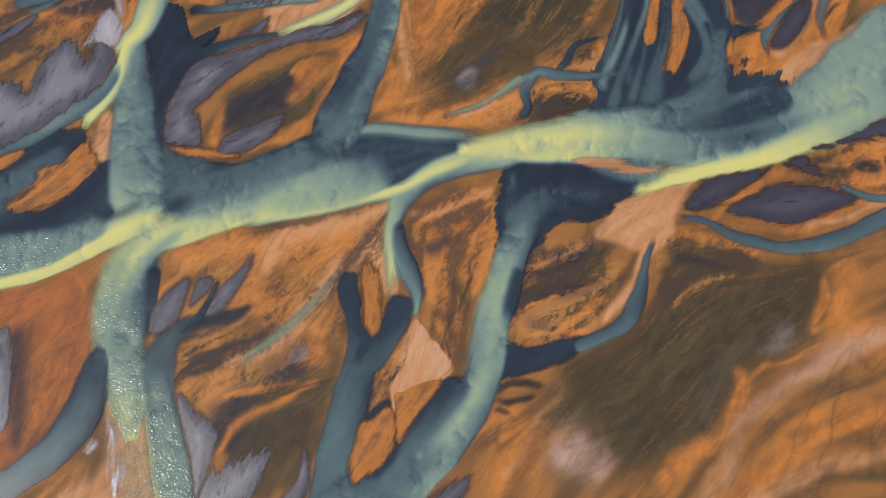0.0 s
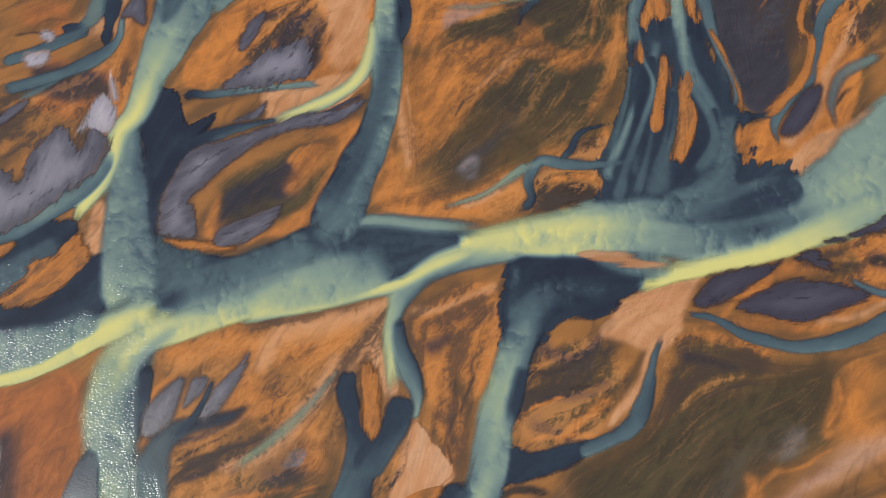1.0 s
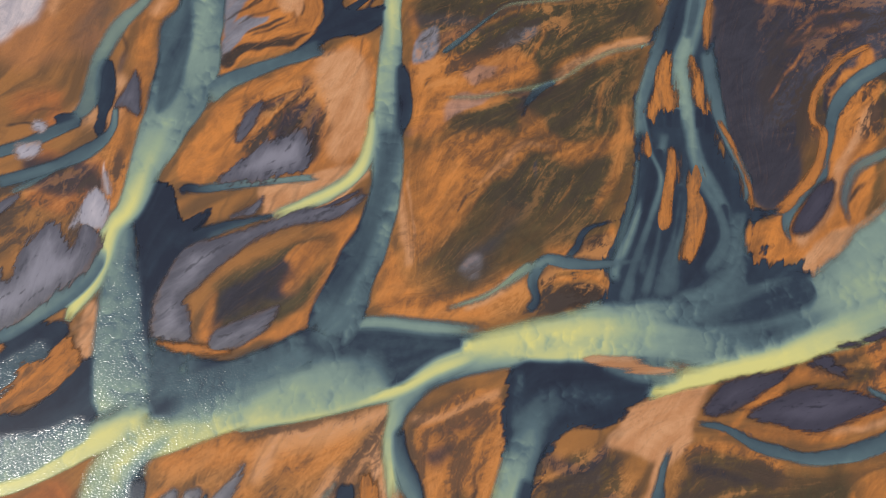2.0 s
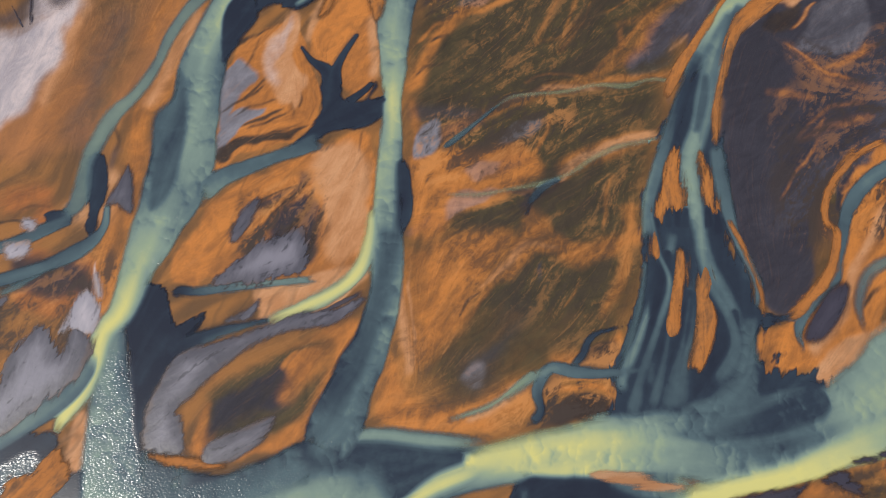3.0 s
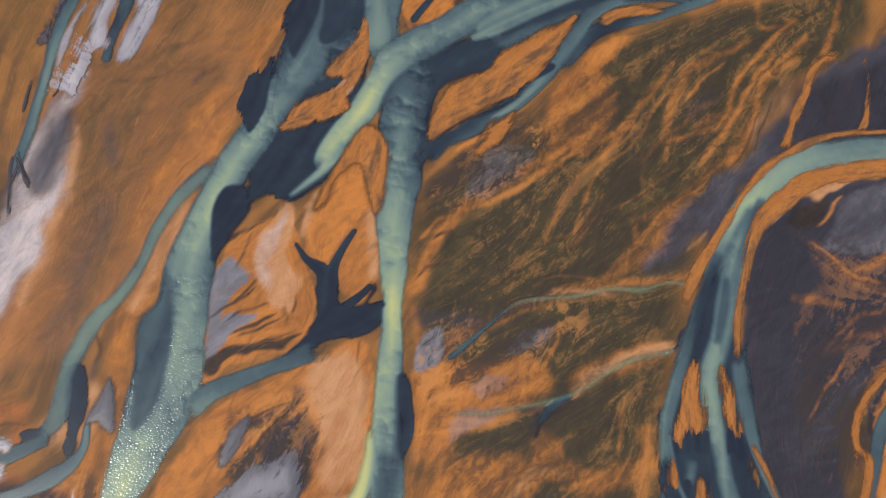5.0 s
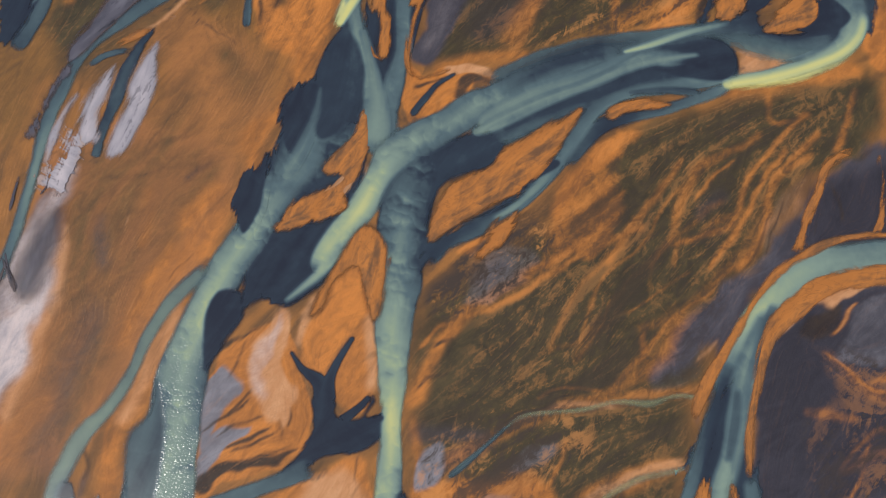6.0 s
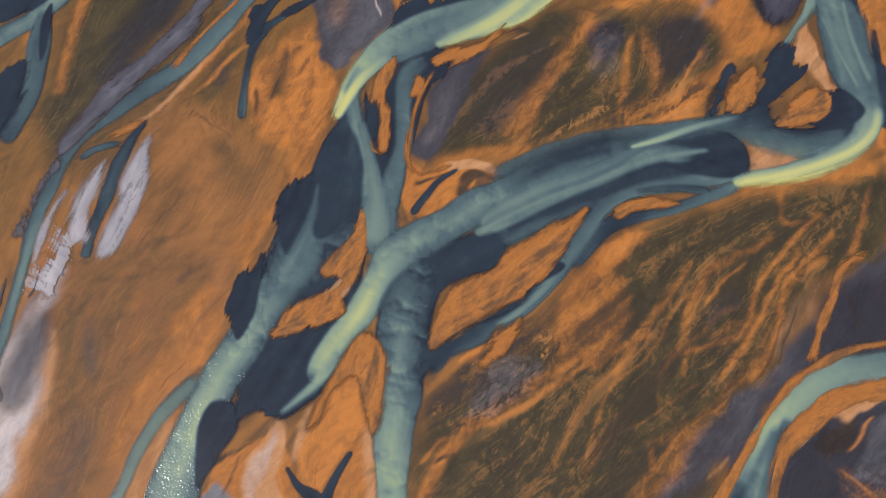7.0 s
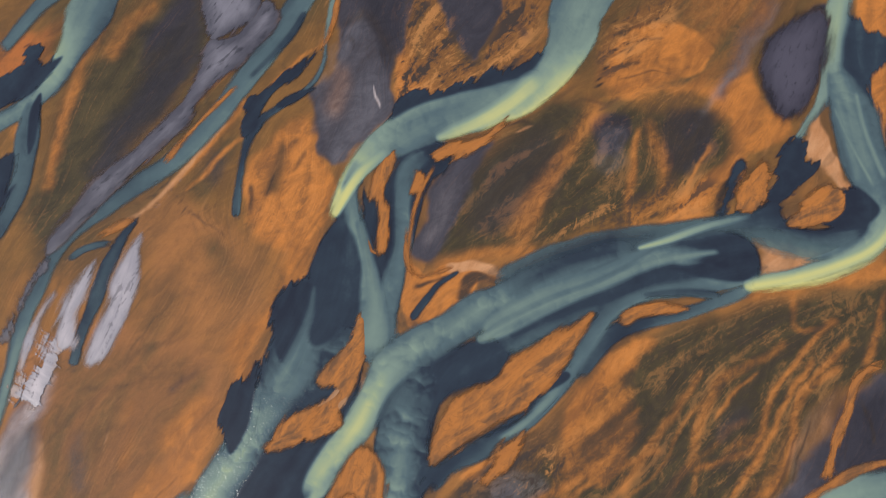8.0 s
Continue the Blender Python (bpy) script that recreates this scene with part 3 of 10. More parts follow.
streak("vivid", 0.72, [(-31.5, 124.2, 3.7), (-25.3, 127.7, 3.7)])
stain("orange", 0.9, 1.2, [(-22.6, 140.8), (-11.9, 159.5), (-5.6, 153.5), (-9.3, 139.9), (-10.6, 122.9), (-16.7, 122), (-22.8, 128.8), (-24.6, 135.5)])
streak("pale", 0.8, [(-10, 140, 2.3), (-10.4, 126.7, 2.5)])
streak("pale", 0.8, [(-22.5, 144.8, 2), (-25.2, 135.6, 1.8)])
stain("olive", 1, 8.2, [(-2.8, 131.5), (2.8, 143.2), (21.5, 154.5), (43.6, 167.4), (69.2, 171.6), (76.9, 153.7), (63, 138), (55.9, 122.6), (51.8, 110.2), (45.8, 91.3), (42.6, 75.6), (31.5, 67.5), (5.8, 71.1), (-4.9, 85.1), (-1.4, 109.7)])
stain("vivid", 0.75, 3.5, [(-4, 105), (3.4, 108.2), (21.3, 107.1), (24.3, 99.7), (8.4, 93.5), (-0.2, 87.1), (-4.1, 89.6)])
stain("vivid", 0.7, 5.3, [(-5.5, 85.1), (8.1, 88.9), (20.7, 85.9), (15.7, 81.6), (10.6, 75.2), (-1.5, 61.9), (-6.5, 63.2)])
streak("vivid", 0.64, [(-2, 122.4, 3.7), (7.7, 138.8, 3.3), (28.8, 149.8, 2.8), (42.7, 158.8, 3.9)])
streak("vivid", 0.47, [(3.4, 109.5, 3.6), (18.5, 117.3, 3.2), (31.1, 120.3, 2.7), (40.9, 121, 2.4), (55.9, 122.6, 2.9)])
streak("pale", 0.6, [(18.6, 118.5, 1), (26.1, 120, 1.2), (38.4, 119.8, 1.2)])
streak("vivid", 0.5, [(29.2, 101.8, 2.4), (39.2, 106.1, 2.6), (49.1, 107.9, 2.4)])
streak("pale", 0.7, [(29.1, 100.6, 1.2), (39.2, 105.4, 1.7), (50.3, 108.4, 1.4)])
streak("vivid", 0.5, [(8, 71, 0.9), (13.1, 77.3, 2.1), (21.7, 84.7, 3), (32, 82.9, 4.6), (43.9, 85.7, 4.6)])
streak("pale", 0.5, [(13.1, 78.4, 1.1), (20.6, 84.7, 2.3)])
streak("vivid", 0.44, [(54.1, 137.2, 5), (48, 128.3, 4.9), (38.6, 122.4, 3.7)])
streak("vivid", 0.37, [(76.3, 158, 3.9), (66.9, 147.3, 2.8), (55.5, 138.5, 2.8), (45.1, 135.1, 2.2)])
streak("vivid", 0.37, [(56.4, 155, 1.3), (54.9, 148.1, 1.3)])
streak("vivid", 0.37, [(45.4, 132.4, 1.7), (46.3, 135, 1.2)])
streak("vivid", 0.37, [(37.2, 156.3, 3.3), (29.4, 155.4, 2.3), (27.3, 147.1, 1.8)])
streak("vivid", 0.31, [(44.6, 153, 2), (33.3, 142.6, 1.5), (27.2, 132.2, 1.2)])
streak("vivid", 0.31, [(66.4, 161.5, 2.1), (46.3, 145.9, 1.5), (31.9, 129.3, 1.2)])
streak("vivid", 0.31, [(37.7, 136.9, 3.8), (31.9, 129.3, 2)])
streak("umber", 0.4, [(1.4, 115.8, 6.1), (11.3, 119, 4.9), (1.6, 119.6, 4.9)])
streak("mud", 0.6, [(-1.1, 116, 4.9), (12.3, 115.1, 3.6), (4.7, 110.6, 2.9)])
streak("mud", 0.6, [(14.6, 147.9, 7.7), (18.5, 149.1, 6.4)])
streak("umber", 0.3, [(21.5, 154.5, 7.7), (26.9, 157, 5.2)])
streak("umber", 0.35, [(13.9, 103.9, 6), (23.9, 109.4, 4.8), (31.5, 112.7, 4.8)])
streak("mud", 0.5, [(17.9, 108.6, 3.6), (25.5, 113.1, 3.6)])
streak("umber", 0.25, [(13.4, 130.5, 14.9), (28, 140.2, 15.1)])
streak("umber", 0.3, [(28.1, 90.1, 9.3), (37.9, 94.1, 7)])
streak("umber", 0.25, [(22.2, 76.8, 9.1), (33.7, 77.2, 6.8)])
streak("umber", 0.35, [(44.9, 113.1, 4.8), (51.2, 115.2, 3.6)])
streak("olive", 0.7, [(7.5, 98.3, 8.3), (12.8, 88.6, 9.3)])
streak("mud", 0.4, [(7.3, 60.3, 7.8), (10.8, 62.2, 5.6)])
streak("vivid", 0.44, [(43.4, 91.5, 3.5), (39.2, 75.8, 3.4), (35.1, 69.5, 2.2)])
streak("vivid", 0.72, [(25, 59.4, 4.4), (35.2, 60.9, 4.4), (37.9, 65, 2.2)])
streak("pale", 0.7, [(-6.9, 79.6, 1.6), (-6.2, 69.6, 2.5), (-5.5, 61, 1.8)])
streak("vivid", 0.64, [(-1.3, 111, 2.4), (-2.1, 118.5, 2)])
stain("mud", 0.95, 2.9, [(55.6, 116.2), (61.9, 130), (47.5, 124.4), (51.1, 133.4), (62.1, 140.7), (80, 151.5), (92, 166), (100, 171), (142.1, 172.6), (136.4, 149.7), (106.1, 151.7), (85, 148.9), (73.6, 141.4), (62.7, 127.4), (59.5, 122.4)])
stain("mud", 1, 1.9, [(64.5, 107), (69.9, 125.6), (76.5, 135.8), (87.1, 139.1), (98.8, 141.1), (133.6, 138.8), (124.8, 103.3), (95.1, 97.8), (84.4, 91.4), (80.4, 82.4), (77, 70.3), (70.8, 67.4), (67.7, 75.3), (64.3, 90.2)])
stain("dusk", 0.65, 4.7, [(64.5, 107), (70.3, 128.2), (76.5, 135.8), (85.6, 137.9), (83.5, 126), (99.6, 119.9), (97, 102.5), (83.4, 98.5), (75.5, 94.3), (75.6, 108.8)])
stain("dusk", 0.6, 4.7, [(95, 167.5), (140.6, 166.8), (136.4, 149.7), (106.1, 151.7), (85.3, 150.3), (75.7, 146.7)])
stain("olive", 0.8, 3.5, [(73.8, 105.2), (83.7, 113.2), (98.8, 116.1), (97.2, 103.7), (84.5, 98.5), (73.9, 85), (72, 94.5)])
streak("vivid", 0.28, [(83.8, 127.3, 3.2), (89.9, 120.5, 3.2), (98.8, 116.1, 2.4)])
streak("vivid", 0.32, [(82.1, 104.7, 1.9), (89.9, 107.9, 2.4), (98.5, 109.8, 2.4)])
streak("vivid", 0.4, [(76.9, 116.2, 1.9), (86.3, 114.3, 1.9)])
streak("vivid", 0.4, [(95.5, 124, 1.2), (103.3, 126.1, 1.7)])
stain("vivid", 0.9, 1.4, [(83.9, 89.1), (85.4, 84.4), (91.8, 93.3), (100.7, 102.3), (92.2, 61.9), (78, 57.5), (62.9, 53.1), (65.7, 63.4), (75.3, 67.2), (82.1, 73.3), (85.1, 79.9), (82.1, 85.7)])
stain("mud", 1, 1.2, [(85.7, 74.2), (90.2, 74), (85.3, 66.6), (80, 62.6), (75.6, 62.9), (77.3, 66)])
stain("dusk", 0.8, 1.2, [(85.7, 74.2), (90.2, 74), (85.3, 66.6), (80, 62.6), (75.6, 62.9), (77.3, 66)])
stain("dusk", 0.7, 1.6, [(90.4, 86.4), (95.9, 90.7), (94.5, 78.2), (89.1, 74), (86.9, 77.5)])
streak("pale", 0.9, [(97.7, 88.3, 3), (88.7, 75.2, 2.3), (84.2, 66.7, 2.7), (77.4, 60.6, 3.3)])
stain("pale", 0.9, 1.6, [(77.4, 52.7), (73.9, 54.2), (82.4, 60.4), (93.1, 63.8), (107.2, 71.2), (106.1, 65.7), (89.4, 57.2)])
stain("orange", 0.8, 1.2, [(57.3, 33.2), (70.9, 34.9), (84.8, 31.5), (87.2, 37.7), (100.9, 39.4), (98.2, 25.7), (88.3, 23.8), (75.4, 18.5), (62.2, 25.5)])
streak("dusk", 0.9, [(91.2, 33, 4.1), (93.4, 32.2, 3.6)])
streak("olive", 0.7, [(85.1, 32.7, 3.6), (79.8, 30.6, 3.6), (70.1, 29.9, 3.6)])
streak("pale", 0.7, [(77, 20.9, 1.9), (85.6, 22.1, 1.9), (94.3, 25.3, 1.7)])
streak("vivid", 0.72, [(54.7, 23.5, 1.9), (65.2, 21.6, 3.6), (73.2, 19.3, 2.4)])
stain("ochre", 0.8, 7.0, [(-78.1, 206.1), (-58, 221.7), (-47.7, 215.9), (-36.3, 207.5), (-30, 197.1), (-29.9, 180.4), (-37.8, 165), (-46.6, 154.7), (-71.2, 151.8), (-72.8, 171.3), (-59.9, 189.1), (-58.4, 206.2)])
stain("brown", 0.55, 7.0, [(-78.1, 206.1), (-58, 221.7), (-47.7, 215.9), (-36.3, 207.5), (-30, 197.1), (-29.9, 180.4), (-37.8, 165), (-46.6, 154.7), (-71.2, 151.8), (-72.8, 171.3), (-59.9, 189.1), (-58.4, 206.2)])
stain("olive", 1, 5.9, [(-74.8, 243.3), (-58.6, 259.8), (-44.3, 272.5), (-42.4, 254.3), (-48.6, 241.7), (-64.4, 223.4), (-75.8, 207.2), (-80.7, 207.5), (-81.8, 219.2)])
stain("dusk", 0.75, 5.3, [(-61.7, 242.5), (-57.2, 258.2), (-45.4, 266.4), (-47.4, 244.5), (-63.1, 223.4), (-70.7, 222.5)])
streak("vivid", 0.64, [(-69.3, 259, 5.4), (-73.8, 247.5, 4), (-76.6, 233.7, 3.4), (-79.2, 219, 3)])
streak("vivid", 0.48, [(-58.8, 262.8, 5.4), (-66.2, 251.4, 5.3)])
streak("vivid", 0.72, [(-33.3, 171.4, 4.7), (-34.7, 183, 5.9), (-28.8, 187.4, 4.8), (-21.5, 201.6, 7.3), (-19.1, 203.9, 4.9)])
streak("vivid", 0.56, [(-49.2, 163.4, 6.9), (-41.4, 169.6, 5.8), (-45.6, 156.7, 5.7)])
streak("vivid", 0.48, [(-57.7, 170.5, 3.5), (-58.2, 159.6, 3.4)])
streak("olive", 0.5, [(-53.6, 181.7, 7.1), (-61.3, 173, 5.9), (-50.5, 193.4, 7.3)])
streak("olive", 0.5, [(-36.1, 195, 9.7), (-41.1, 202.7, 7.4)])
streak("dusk", 0.5, [(-49.7, 173.5, 2.3), (-45.1, 176.6, 1.6)])
streak("mud", 0.4, [(-68.8, 164.5, 4.6), (-67, 155.8, 4.5)])
stain("orange", 0.8, 2.9, [(-35.1, 207.4), (-34, 221.6), (-22.6, 233.1), (-17.6, 224.6), (-15.2, 216.5), (-17.8, 206.4), (-21.5, 199.1)])
streak("olive", 0.7, [(-28.9, 216, 3.8), (-26.4, 225.2, 2.5)])
streak("dusk", 0.5, [(-41.6, 220.7, 7.6), (-44.2, 226.3, 5.1)])
streak("olive", 0.6, [(-45.2, 217, 7.5), (-39.2, 225.9, 6.4)])
streak("vivid", 0.64, [(-51.5, 217.4, 1.3), (-44.2, 224.9, 2), (-35.5, 236.7, 2.6)])
streak("vivid", 0.56, [(-56.9, 224.3, 2), (-47.2, 237.4, 2.6), (-37, 246.7, 2.6)])
streak("olive", 0.7, [(-55.5, 222.9, 2.5), (-48.2, 230.6, 2.6)])
stain("olive", 0.6, 7.0, [(-78.6, 274.8), (-12.9, 270.5), (-26.5, 247.5), (-49.1, 221.2), (-69.1, 200.6), (-82.7, 202.6), (-79.5, 236.6)])
stain("olive", 0.55, 7.0, [(3.3, 269.4), (94.4, 263.4), (89.7, 237.3), (63.4, 233.4), (38.2, 237.7), (7.1, 236.8)])
stain("mud", 0.95, 1.3, [(-14.3, 270.6), (3.3, 269.4), (1.9, 251.5), (-1.8, 240.2), (-0.8, 231.8), (-8.7, 225.4), (-15.1, 220.5), (-18.8, 227.4), (-20.7, 237.2), (-13.4, 246.6)])
stain("dusk", 0.8, 4.7, [(-7.5, 270.1), (3.3, 269.4), (1.1, 248.6), (-3, 244.5), (-6.7, 252)])
streak("pale", 0.35, [(-14.9, 234, 6.4), (-13.4, 242.3, 5.2)])
stain("orange", 0.8, 1.9, [(-0.8, 233.2), (2.3, 260.3), (8.6, 266), (13, 249.3), (17.8, 241.8), (22.1, 247.3), (27.4, 264.8), (40.7, 263.9), (35.1, 246.5), (25.4, 239.9), (7, 235.4)])
streak("olive", 0.7, [(5.5, 257.1, 4), (4.9, 245.5, 3.4)])
streak("dusk", 0.7, [(27.8, 252.8, 2.1), (30.1, 249.7, 2.1)])
streak("olive", 0.6, [(10.1, 245.2, 2.1), (11.8, 250.8, 1.8)])
stain("mud", 1, 0.9, [(10.1, 269), (27.6, 267.8), (23.8, 253), (19.3, 244.6), (17.3, 244), (13.1, 250.8), (10.1, 256.8)])
stain("dusk", 0.5, 0.9, [(10.1, 269), (27.6, 267.8), (23.8, 253), (19.3, 244.6), (17.3, 244), (13.1, 250.8), (10.1, 256.8)])
stain("olive", 1, 5.9, [(19, 222.4), (32.4, 231.1), (42.9, 233.2), (57.8, 229.6), (71.4, 227.3), (74, 219.1), (62.7, 210.6), (47.2, 205.1), (29.6, 199.9), (12.4, 197.1), (5.3, 200), (10.9, 213.7)])
stain("dusk", 0.5, 5.9, [(18.7, 218.5), (28.1, 225.9), (34.4, 225.5), (37, 213.4), (27.7, 206.3), (16.3, 201.9), (13.1, 208.4)])
stain("mud", 0.8, 2.3, [(1.6, 199), (4.5, 208.9), (11.3, 220.2), (19.1, 223.8), (13.3, 212.2), (9, 202.3), (6.3, 197.5)])
stain("dusk", 0.8, 2.3, [(43.7, 229), (51.3, 228.6), (50.3, 220.5), (43.9, 219.6)])
streak("mud", 0.5, [(46.9, 224.1, 5.5), (48, 222.7, 5)])
stain("dusk", 0.7, 3.5, [(60.1, 228), (71.4, 227.3), (66.1, 216.9), (58.3, 214.8)])
streak("vivid", 0.48, [(24.9, 202.6, 6.1), (33.6, 216.3, 5), (42.3, 227.8, 5.1), (44, 231.8, 5.1)])
streak("vivid", 0.56, [(7.5, 196.2, 2.4), (17.3, 198.1, 3.6), (27.1, 198.8, 3.1)])
streak("vivid", 0.48, [(49.5, 203.7, 4.9), (57.8, 210.9, 4.9), (56, 225.6, 3.8)])
stain("orange", 0.95, 4.7, [(47.1, 248.6), (59.8, 255.1), (81.1, 264.3), (97.1, 263.3), (81.5, 242.1), (80.2, 226.8), (77.7, 218.9), (67, 206.5), (56.8, 203.3), (66.7, 220.9), (69.5, 231.6), (48.1, 234.3)])
streak("olive", 0.6, [(52.5, 249.7, 2.6), (62, 252, 1.8)])
streak("olive", 0.5, [(47.9, 244.2, 2.6), (57.9, 240.7, 1.3)])
streak("mud", 0.5, [(88.9, 254.8, 6.6), (80.4, 243.6, 5.2), (73.3, 231.4, 3.8)])
streak("olive", 0.6, [(66.5, 219.6, 3.7), (73.1, 221.8, 2.5)])
stain("mud", 0.95, 1.6, [(84.3, 243.4), (91.5, 247.2), (100.4, 252.5), (98.4, 242.5), (95.8, 235.5), (92.3, 230.2), (87.5, 225), (84.2, 227.9)])
stain("dusk", 0.95, 1.6, [(84.3, 243.4), (91.5, 247.2), (100.4, 252.5), (98.4, 242.5), (95.8, 235.5), (92.3, 230.2), (87.5, 225), (84.2, 227.9)])
stain("orange", 0.9, 1.4, [(107.9, 250.6), (112.9, 262.2), (134, 260.9), (116.2, 186.3), (102.9, 201.8), (106.4, 218.5), (107, 233.4)])
stain("olive", 1, 5.3, [(38.9, 174.3), (51.2, 179.4), (67, 182.6), (82.7, 184.6), (105, 189.4), (101, 170.8), (86, 164.9), (75, 154.6), (62.2, 144.8), (31.4, 146.4), (29.8, 152.8)])
stain("vivid", 0.9, 3.5, [(32.4, 167.8), (41.5, 176.4), (49.9, 178.3), (40.5, 167.4), (32.7, 159), (29.5, 161.4)])
streak("vivid", 0.64, [(72.3, 186.4, 3.5), (88.3, 189.1, 4.7), (101.3, 189.6, 4.7)])
streak("vivid", 0.5, [(31, 153.8, 4.5), (39.3, 157.6, 2.3), (44.2, 160.6, 1.8)])
streak("vivid", 0.47, [(59.4, 170.9, 1.6), (52.4, 162.3, 1.8), (45.9, 156.2, 2.2), (40.6, 149, 2.7)])
streak("vivid", 0.47, [(77.5, 175.6, 1.9), (66.2, 170.5, 2.3), (59.5, 164.2, 2.5), (54.7, 154.6, 1.8), (49.3, 147.5, 1.5)])
streak("vivid", 0.6, [(88.8, 179.6, 1.6), (79.2, 172, 1.4), (72, 163.5, 1.6), (67.2, 155, 1.8), (55.5, 152.5, 1.3)])
streak("vivid", 0.6, [(82.7, 171.9, 1.4), (75.4, 163.3, 1.6), (69.4, 154.9, 1.6), (62.5, 146.8, 1.5)])
streak("vivid", 0.6, [(80.6, 186, 1.6), (81.1, 178.9, 1.2), (84.9, 177.5, 1.2)])
streak("vivid", 0.6, [(90.2, 174.9, 1.6), (79.2, 165.3, 1.6), (75, 154.6, 2.2), (68, 146.5, 2.6)])
streak("umber", 0.28, [(67.7, 179.6, 7), (57.4, 173.3, 5.8), (49.3, 164.7, 5.7), (40, 153.3, 4.5)])
streak("umber", 0.28, [(68.6, 163.7, 4.5), (63.2, 158.5, 4)])
streak("umber", 0.28, [(53.8, 164.5, 4.5), (46.6, 152.9, 4.5)])
streak("mud", 0.5, [(66.2, 162.7, 4.5), (62.1, 158.5, 3.4)])
stain("mud", 1, 2.6, [(70.2, 146.4), (79.5, 154), (88, 161), (97, 167), (113.5, 174.7), (107.7, 150.7), (82.8, 148.9), (75.3, 144.1)])
stain("dusk", 0.7, 3.5, [(86, 159), (98, 167), (112.4, 170.2), (107.7, 150.7), (85.1, 148.8)])
streak("vivid", 0.64, [(100.3, 184.8, 1.6), (96.2, 175.7, 1.6), (93, 171.3, 1.6)])
stain("red", 0.6, 2.3, [(-101.3, 258), (-85.2, 257), (-78.9, 262.6), (-79.4, 252.2), (-86.9, 246.9), (-99.6, 243.5)])
streak("vivid", 0.56, [(-88.4, 235.8, 5.2), (-85.3, 230.1, 2.6)])
stain("braid", 0.9375, 2.3, [(14.6, 22.3), (21, 20.7), (32.8, 20), (35.4, 11.4), (28.5, 1.4), (18, 0.9), (13.2, 5.8)])
stain("braid", 0.6875, 2.3, [(41.6, 4.1), (45.6, 18), (53.2, 21.1), (66.8, 16.7), (62.2, 9.8), (47.6, 6)])
stain("braid", 0.5625, 2.3, [(-7.3, 27.4), (10, 33.1), (12.4, 24.9), (7, 8.5), (0.4, -3.7), (-4.8, 6.9)])
stain("braid", 0.875, 2.3, [(-57.3, 5.5), (-45.7, 9.4), (-37.5, 2), (-43.3, -6.7), (-53.6, -6.1)])
stain("braid", 0.75, 2.3, [(-105.2, 77), (-90.2, 84.5), (-67, 88.6), (-69, 71.8), (-81.6, 68.5), (-104.3, 65.9)])
stain("braid", 1, 2.3, [(-43.3, 91.9), (-36.3, 100.9), (-23.2, 103.8), (-23.5, 86.2), (-32.8, 82.2)])
stain("braid", 1, 2.3, [(-20.3, -1.4), (-10.6, 7.2), (-6.8, -8.9), (-18.8, -24.4)])
stain("braid", 0.75, 2.3, [(-1.3, 111), (12.7, 121.4), (30.9, 119), (31.1, 109), (12.4, 100.4), (0.5, 98.7)])
stain("braid", 1, 2.3, [(3, 145.9), (19.2, 157.5), (29.7, 159.6), (26.2, 148.6), (5.1, 139)])
stain("braid", 1, 2.3, [(-0.8, 233.2), (2.3, 260.3), (10.8, 256.8), (19.2, 243.2), (26.9, 258.8), (34.6, 255.3), (25.4, 239.9), (7, 235.4)])
stain("braid", 0.75, 2.3, [(47.1, 248.6), (63.9, 256.4), (62.7, 247.6), (48.4, 237.1)])
stain("braid", 0.75, 2.3, [(74.3, 33.4), (86.2, 39), (100.9, 39.4), (98.7, 28.1), (84.4, 29)])
stain("braid", 0.25, 2.3, [(-35.1, 207.4), (-32.7, 220.2), (-21.3, 230.3), (-17.6, 219.3), (-21.5, 204.1)])
stain("braid", 1, 2.3, [(8.6, 48.6), (20.4, 56.4), (38.9, 64.7), (36, 50.1), (19.7, 47.2)])
stain("braid", 0.75, 2.3, [(32.3, 203.5), (47.8, 210.2), (67, 214.2), (66.9, 205.2), (34.5, 200.8)])
stain("braid", 0.5, 2.3, [(76.5, 113.7), (92.3, 120.3), (104.4, 119.6), (100.7, 102.3), (82.2, 98.6), (74.7, 89.6)])
stain("braid", 0.35, 7.0, [(-0, 89.4), (21.5, 154.5), (69.2, 171.6), (72.2, 148.4), (53.4, 122.7), (43.7, 75.5), (25.6, 65.7)])
stain("braid", 0.35, 7.0, [(38.9, 174.3), (66.9, 182), (99.8, 187.3), (96.4, 171.1), (75, 154.6), (40.5, 148)])
stain("braid", 0.3, 7.0, [(12.5, 198.4), (20.3, 222.4), (50.5, 232.8), (72.7, 227.3), (59.4, 204.4)])
streak("dusk", 0.8, [(-53.8, 5.2, 1.9), (-45.7, 8, 1.2), (-38.6, 10.4, 0.7)])
streak("dusk", 0.8, [(-52, 0.6, 2.1), (-43.3, 3.5, 1.4), (-35.2, 5.3, 0.8)])
streak("dusk", 0.8, [(-52.6, -1.7, 1.6), (-45.6, 0.2, 1), (-39.9, 0.7, 0.6)])
stain("olive", 0.7, 2.8, [(-42.2, -0), (-27.1, 3.6), (-24, -10.1), (-32.2, -24.7), (-45.5, -26), (-44.5, -11.1)])
stain("olive", 0.5, 2.3, [(-43.3, 9.2), (-31.6, 13.2), (-27, 8.2), (-36.4, 4.2)])
streak("mud", 0.6, [(-34, 5.2, 3.5), (-31.7, 6.2, 2.8)])
stain("olive", 0.62, 5.9, [(-2, 109.8), (30.3, 112.8), (47.1, 101.9), (41.8, 69.1), (14.5, 66.3), (-2.7, 82.7)])
